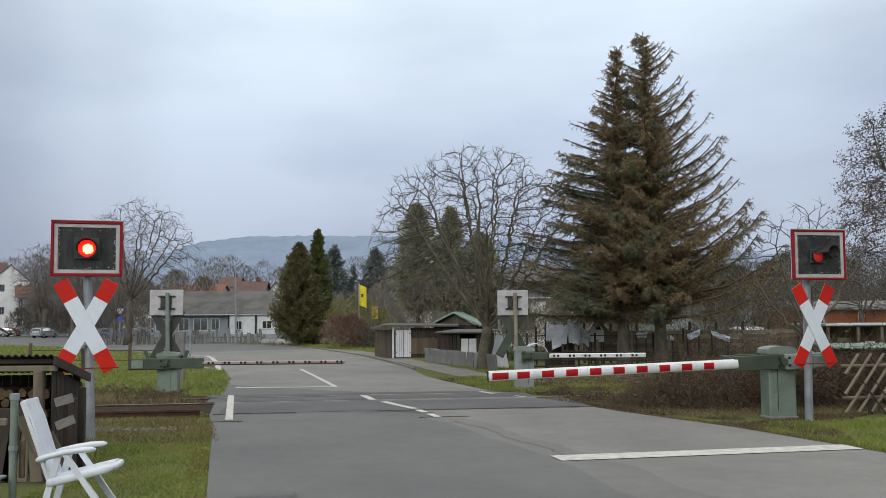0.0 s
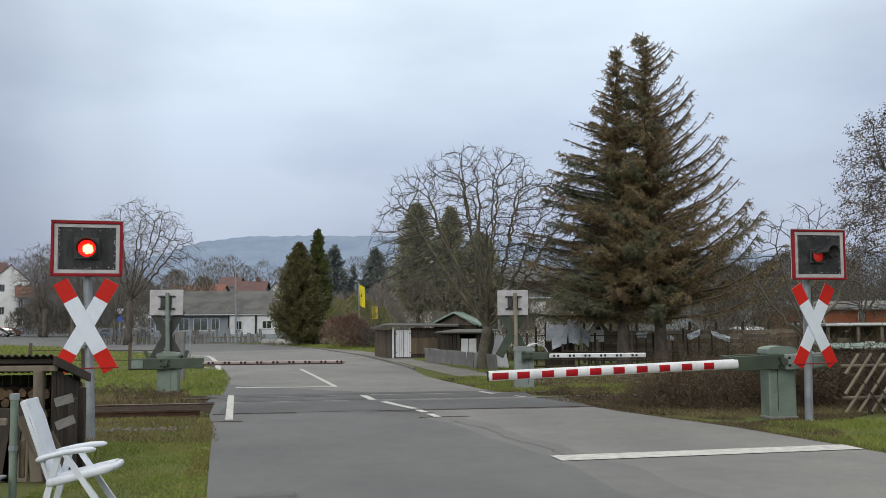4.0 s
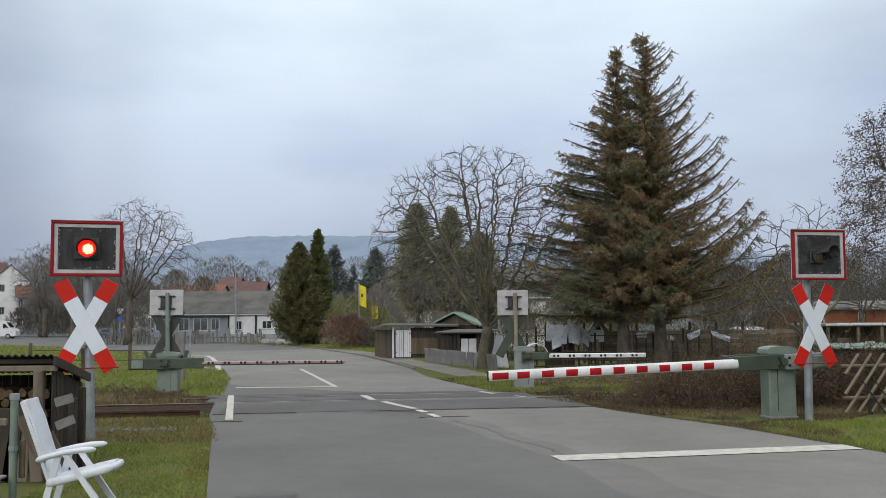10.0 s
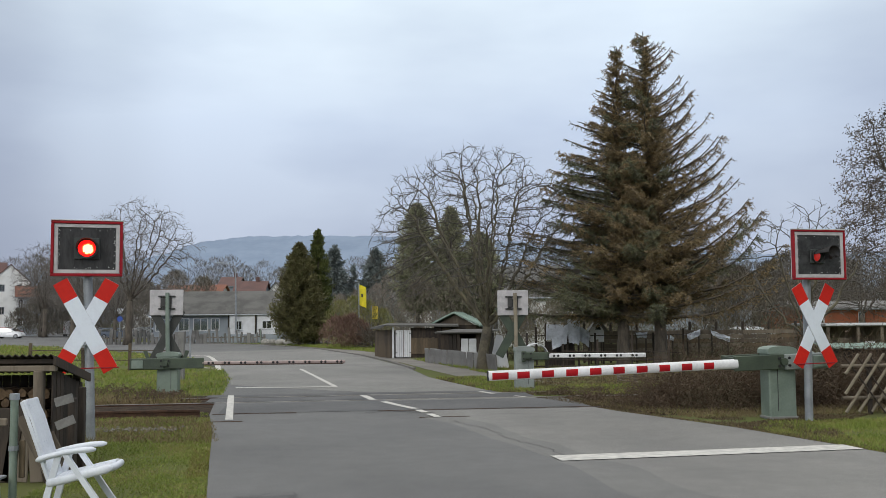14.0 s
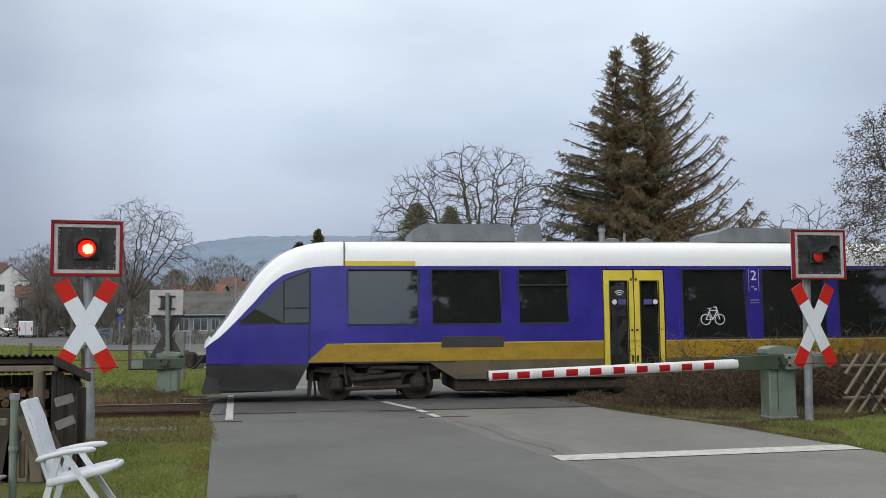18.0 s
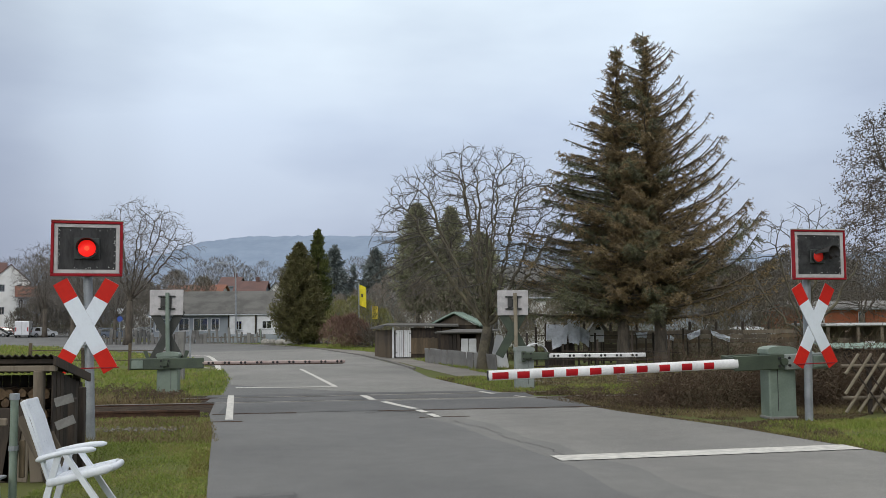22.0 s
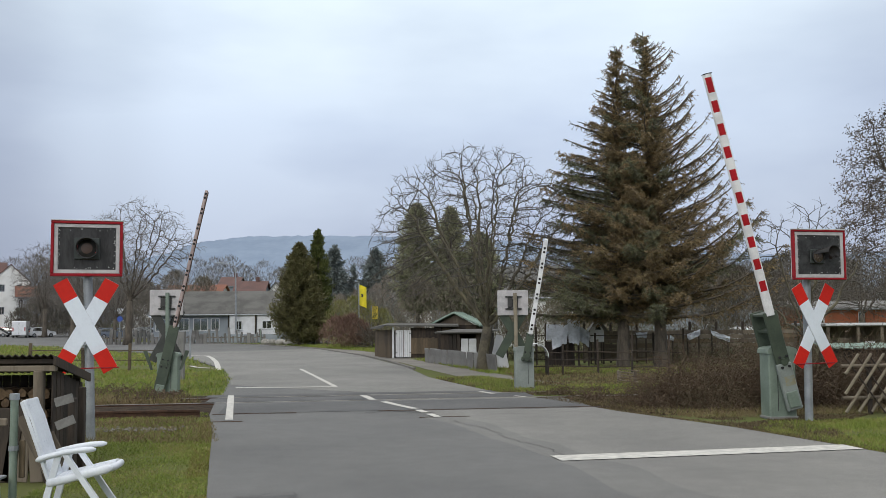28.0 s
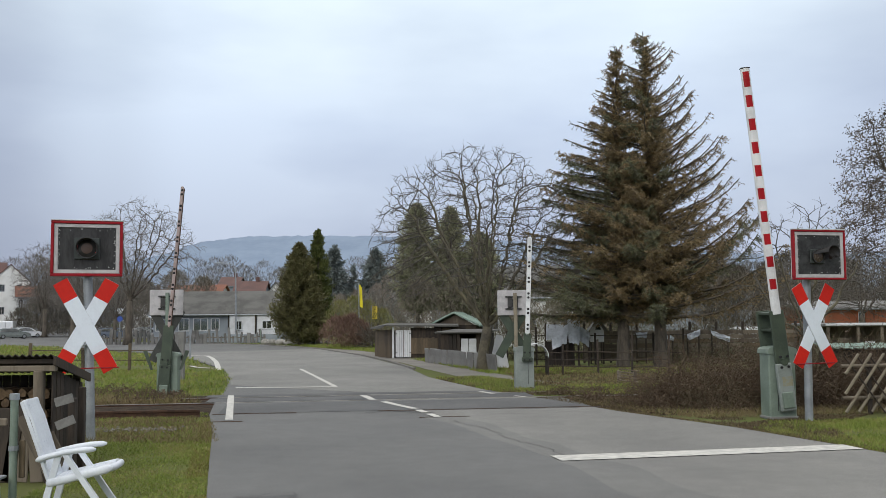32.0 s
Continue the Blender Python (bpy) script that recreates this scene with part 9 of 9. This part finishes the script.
for _ in range(420):
    x = st.uniform(-6.9, -4.75)
    y = 17.35 + 0.10 * (x + 5.5) + st.gauss(0, 0.17)
    sz = st.uniform(0.02, 0.05)
    g.box((x, y, -0.006), (sz, sz * st.uniform(0.7, 1.2), sz * 0.7), sz * 0.2, Matrix.Rotation(st.uniform(0, 3), 4, "Z"))
whole("gravel", g, KERB, "pale gravel trodden into the grass", "gravel", kind="stuff")


# ---------------------------------------------------------------- what moves
def motions():
    line = Matrix.Rotation(TURN, 4, "Z")
    # the railcar runs through at about 58 km/h
    rows = [(0.0, 306.0), (8.0, 176.5), (14.0, 79.8), (16.0, 47.2), (17.0, 31.05), (17.5, 23.2), (18.0, 14.70), (18.4, 8.35), (19.0, -1.08), (19.5, -9.0), (20.0, -17.05), (20.4, -23.5), (21.0, -33.1), (24.0, -81.0), (32.0, -209.0)]
    walk(train, [(t, Matrix.Translation(on_track(s)) @ line) for t, s in rows])
    # its wheels roll while it is near
    for ws in wheelsets:
        home = ws.location.copy()
        turns = [(0.0, Matrix.Translation(home))]
        for k in range(150):
            turns.append((16.5 + k / FPS, Matrix.Translation(home) @ Matrix.Rotation(-16.1 / FPS / 0.385 * k, 4, "Y")))
        turns.append((32.0, turns[-1][1]))
        walk(ws, turns)
    # the booms rise after the train has passed
    lift = [(0.0, -1.9), (23.40, -1.8), (23.6, 2.5), (23.8, 6.3), (24.0, 10.1), (24.2, 13.9), (24.4, 17.6), (24.6, 21.9), (24.8, 27.0), (25.0, 31.9), (25.2, 35.7), (25.4, 40.2), (26.5, 60.5), (27.6, 72.2), (27.8, 74.5),
            (28.0, 76.3), (28.4, 80.6), (28.8, 83.0), (29.2, 84.0), (30.0, 84.2), (32.0, 84.2)]
    walk(arm_a, [(t, Matrix.Translation(rest_a) @ Matrix.Rotation(radians(a), 4, "Y")) for t, a in lift])
    late = [(t + 0.28 if 23.3 < t < 25.5 else t, a) for t, a in lift]
    walk(arm_b, [(t, Matrix.Translation(rest_b) @ Matrix.Rotation(radians(-(a + 1.9) * 0.99), 4, "Y")) for t, a in late])
    walk(arm_c, [(t, Matrix.Translation(rest_c) @ Matrix.Rotation(radians(-(a + 1.9) * 1.02), 4, "Y")) for t, a in late])
    # the lamps flash: the added three-sided blocks turn to the fading and the dull face and back once in each period
    for optic, home, shift in ((optic_a, optic_a_m, 0.0), (optic_b, optic_b_m, 0.575)):
        beat = ((-8, 0), (-7, 60), (-6, 120), (-3, 120), (-2, 180), (-1, 240), (1, 240), (2, 180), (3, 120), (6, 120), (7, 60), (8, 0)) if not shift else ((-4, 0), (-3, -60), (-2, -120), (2, -120), (3, -60), (4, 0))
        rows = [(0.0, home)]
        for n in range(25):
            d = 0.65 + 0.977 * (n + shift)
            if n == 24:
                d = 24.19
            last = d > 23.9 or (shift and n == 23)
            k0 = round(d * FPS) + (1 if n == 18 and not shift else 0)
            for k, a in beat:
                rows.append(((k0 + k) / FPS, home @ Matrix.Rotation(radians(a), 4, "Z")))
                if last and a in (240, -120):
                    break
            if last:
                break
        rows.append((32.0, rows[-1][1]))
        walk(optic, rows)

    # traffic on the village street
    def drive(ob, rows, near=0.0, turn=None):
        walk(ob, [(t, lane_pose(q, near, turn)) for t, q in rows])
    drive(silver_car, [(0.0, 80), (0.5, 108), (1.0, 127), (1.5, 143), (2.5, 160), (3.5, 168), (5.5, 172), (32.0, 172)])
    drive(dark_car, [(0.0, -250), (5.9, -25), (6.5, 22), (7.0, 58), (7.5, 95), (8.2, 128), (9.5, 175), (14.0, 300), (32.0, 330)])
    drive(late_car, [(0.0, -258), (21.0, -250), (22.5, -40), (23.0, 25), (23.5, 82), (24.0, 122), (25.5, 190), (28.0, 290), (32.0, 330)], 1.0)
    drive(grey_car, [(0.0, -200), (24.0, -190), (28.5, -45), (29.0, -8), (29.5, 24), (30.0, 58), (30.5, 93), (31.0, 126), (32.0, 190)])
    drive(last_car, [(0.0, -240), (27.0, -235), (31.0, -60), (31.5, -18), (32.0, 24)], 2.5)
    rows = [(0.0, -230, 0, 0.1), (8.5, -160, 0, 0.1), (9.5, -45, 0, 0.08), (10.0, -2, 0, 0.08), (10.5, 33, 0, 0.08), (11.0, 64, 0, 0.12), (11.5, 88, 0, 0.35), (12.0, 106, 0, 0.75), (12.5, 119, -1.5, 1.1), (13.0, 126, -3, 1.85), (14.5, 126, -5, 1.85), (15.5, 108, -4, 1.85),
            (16.5, 72, -4, 1.85), (17.0, 63, -4.5, 1.85), (17.5, 56, -5, 1.85), (18.0, 51, -5.5, 1.85), (19.5, 48, -6, 1.85), (21.0, 46, -6, 1.85), (25.0, 41, -6, 1.85), (29.0, 38, -6, 1.85), (30.0, 33, -6, 1.85), (31.0, 20, -6, 1.85), (32.0, 16, -6, 1.85)]
    walk(white_van, [(t, lane_pose(q, n, a)) for t, q, n, a in rows])
    rows = [(0.0, -255, 0, 0.1), (12.0, -200, 0, 0.1), (13.5, -24, 0, 0.08), (14.0, 17, 0, 0.08), (14.5, 54, 0, 0.1), (15.0, 88, -1, 0.4), (16.0, 120, -3, 0.9), (17.0, 127, -5, 1.2), (18.0, 126, -5, 1.0), (19.0, 108, -5, 0.8), (20.0, 88, -5, 0.75), (21.0, 79, -5, 0.75), (25.0, 75, -5, 0.75), (29.0, 73, -5, 0.75), (30.0, 73, -5, 0.75), (31.0, 57, -5, 0.75), (32.0, 49, -5, 0.75)]
    walk(white_car, [(t, lane_pose(q, n, a)) for t, q, n, a in rows])
    # the flag stirs in the wind
    sway = [(0.0, 0), (1.3, 22), (2.6, 6), (3.8, 30), (5.0, 48), (6.0, 40), (7.2, 12), (8.1, 30), (9.0, 34), (10.2, 10), (11.5, 28), (13.0, 0), (14.2, 16), (15.5, 30), (17.0, 8), (18.2, 24), (19.6, 10), (21.0, 26), (23.0, 2), (24.5, 18), (26.0, 34), (28.0, 4), (29.5, 24), (31.0, 46), (32.0, 60)]
    walk(cloth, [(t, Matrix.Rotation(radians(-a), 4, "Z")) for t, a in sway])
    walk(cloth_low, [(t, Matrix.Rotation(radians(8 - 0.5 * a), 4, "Z")) for t, a in sway])


motions()
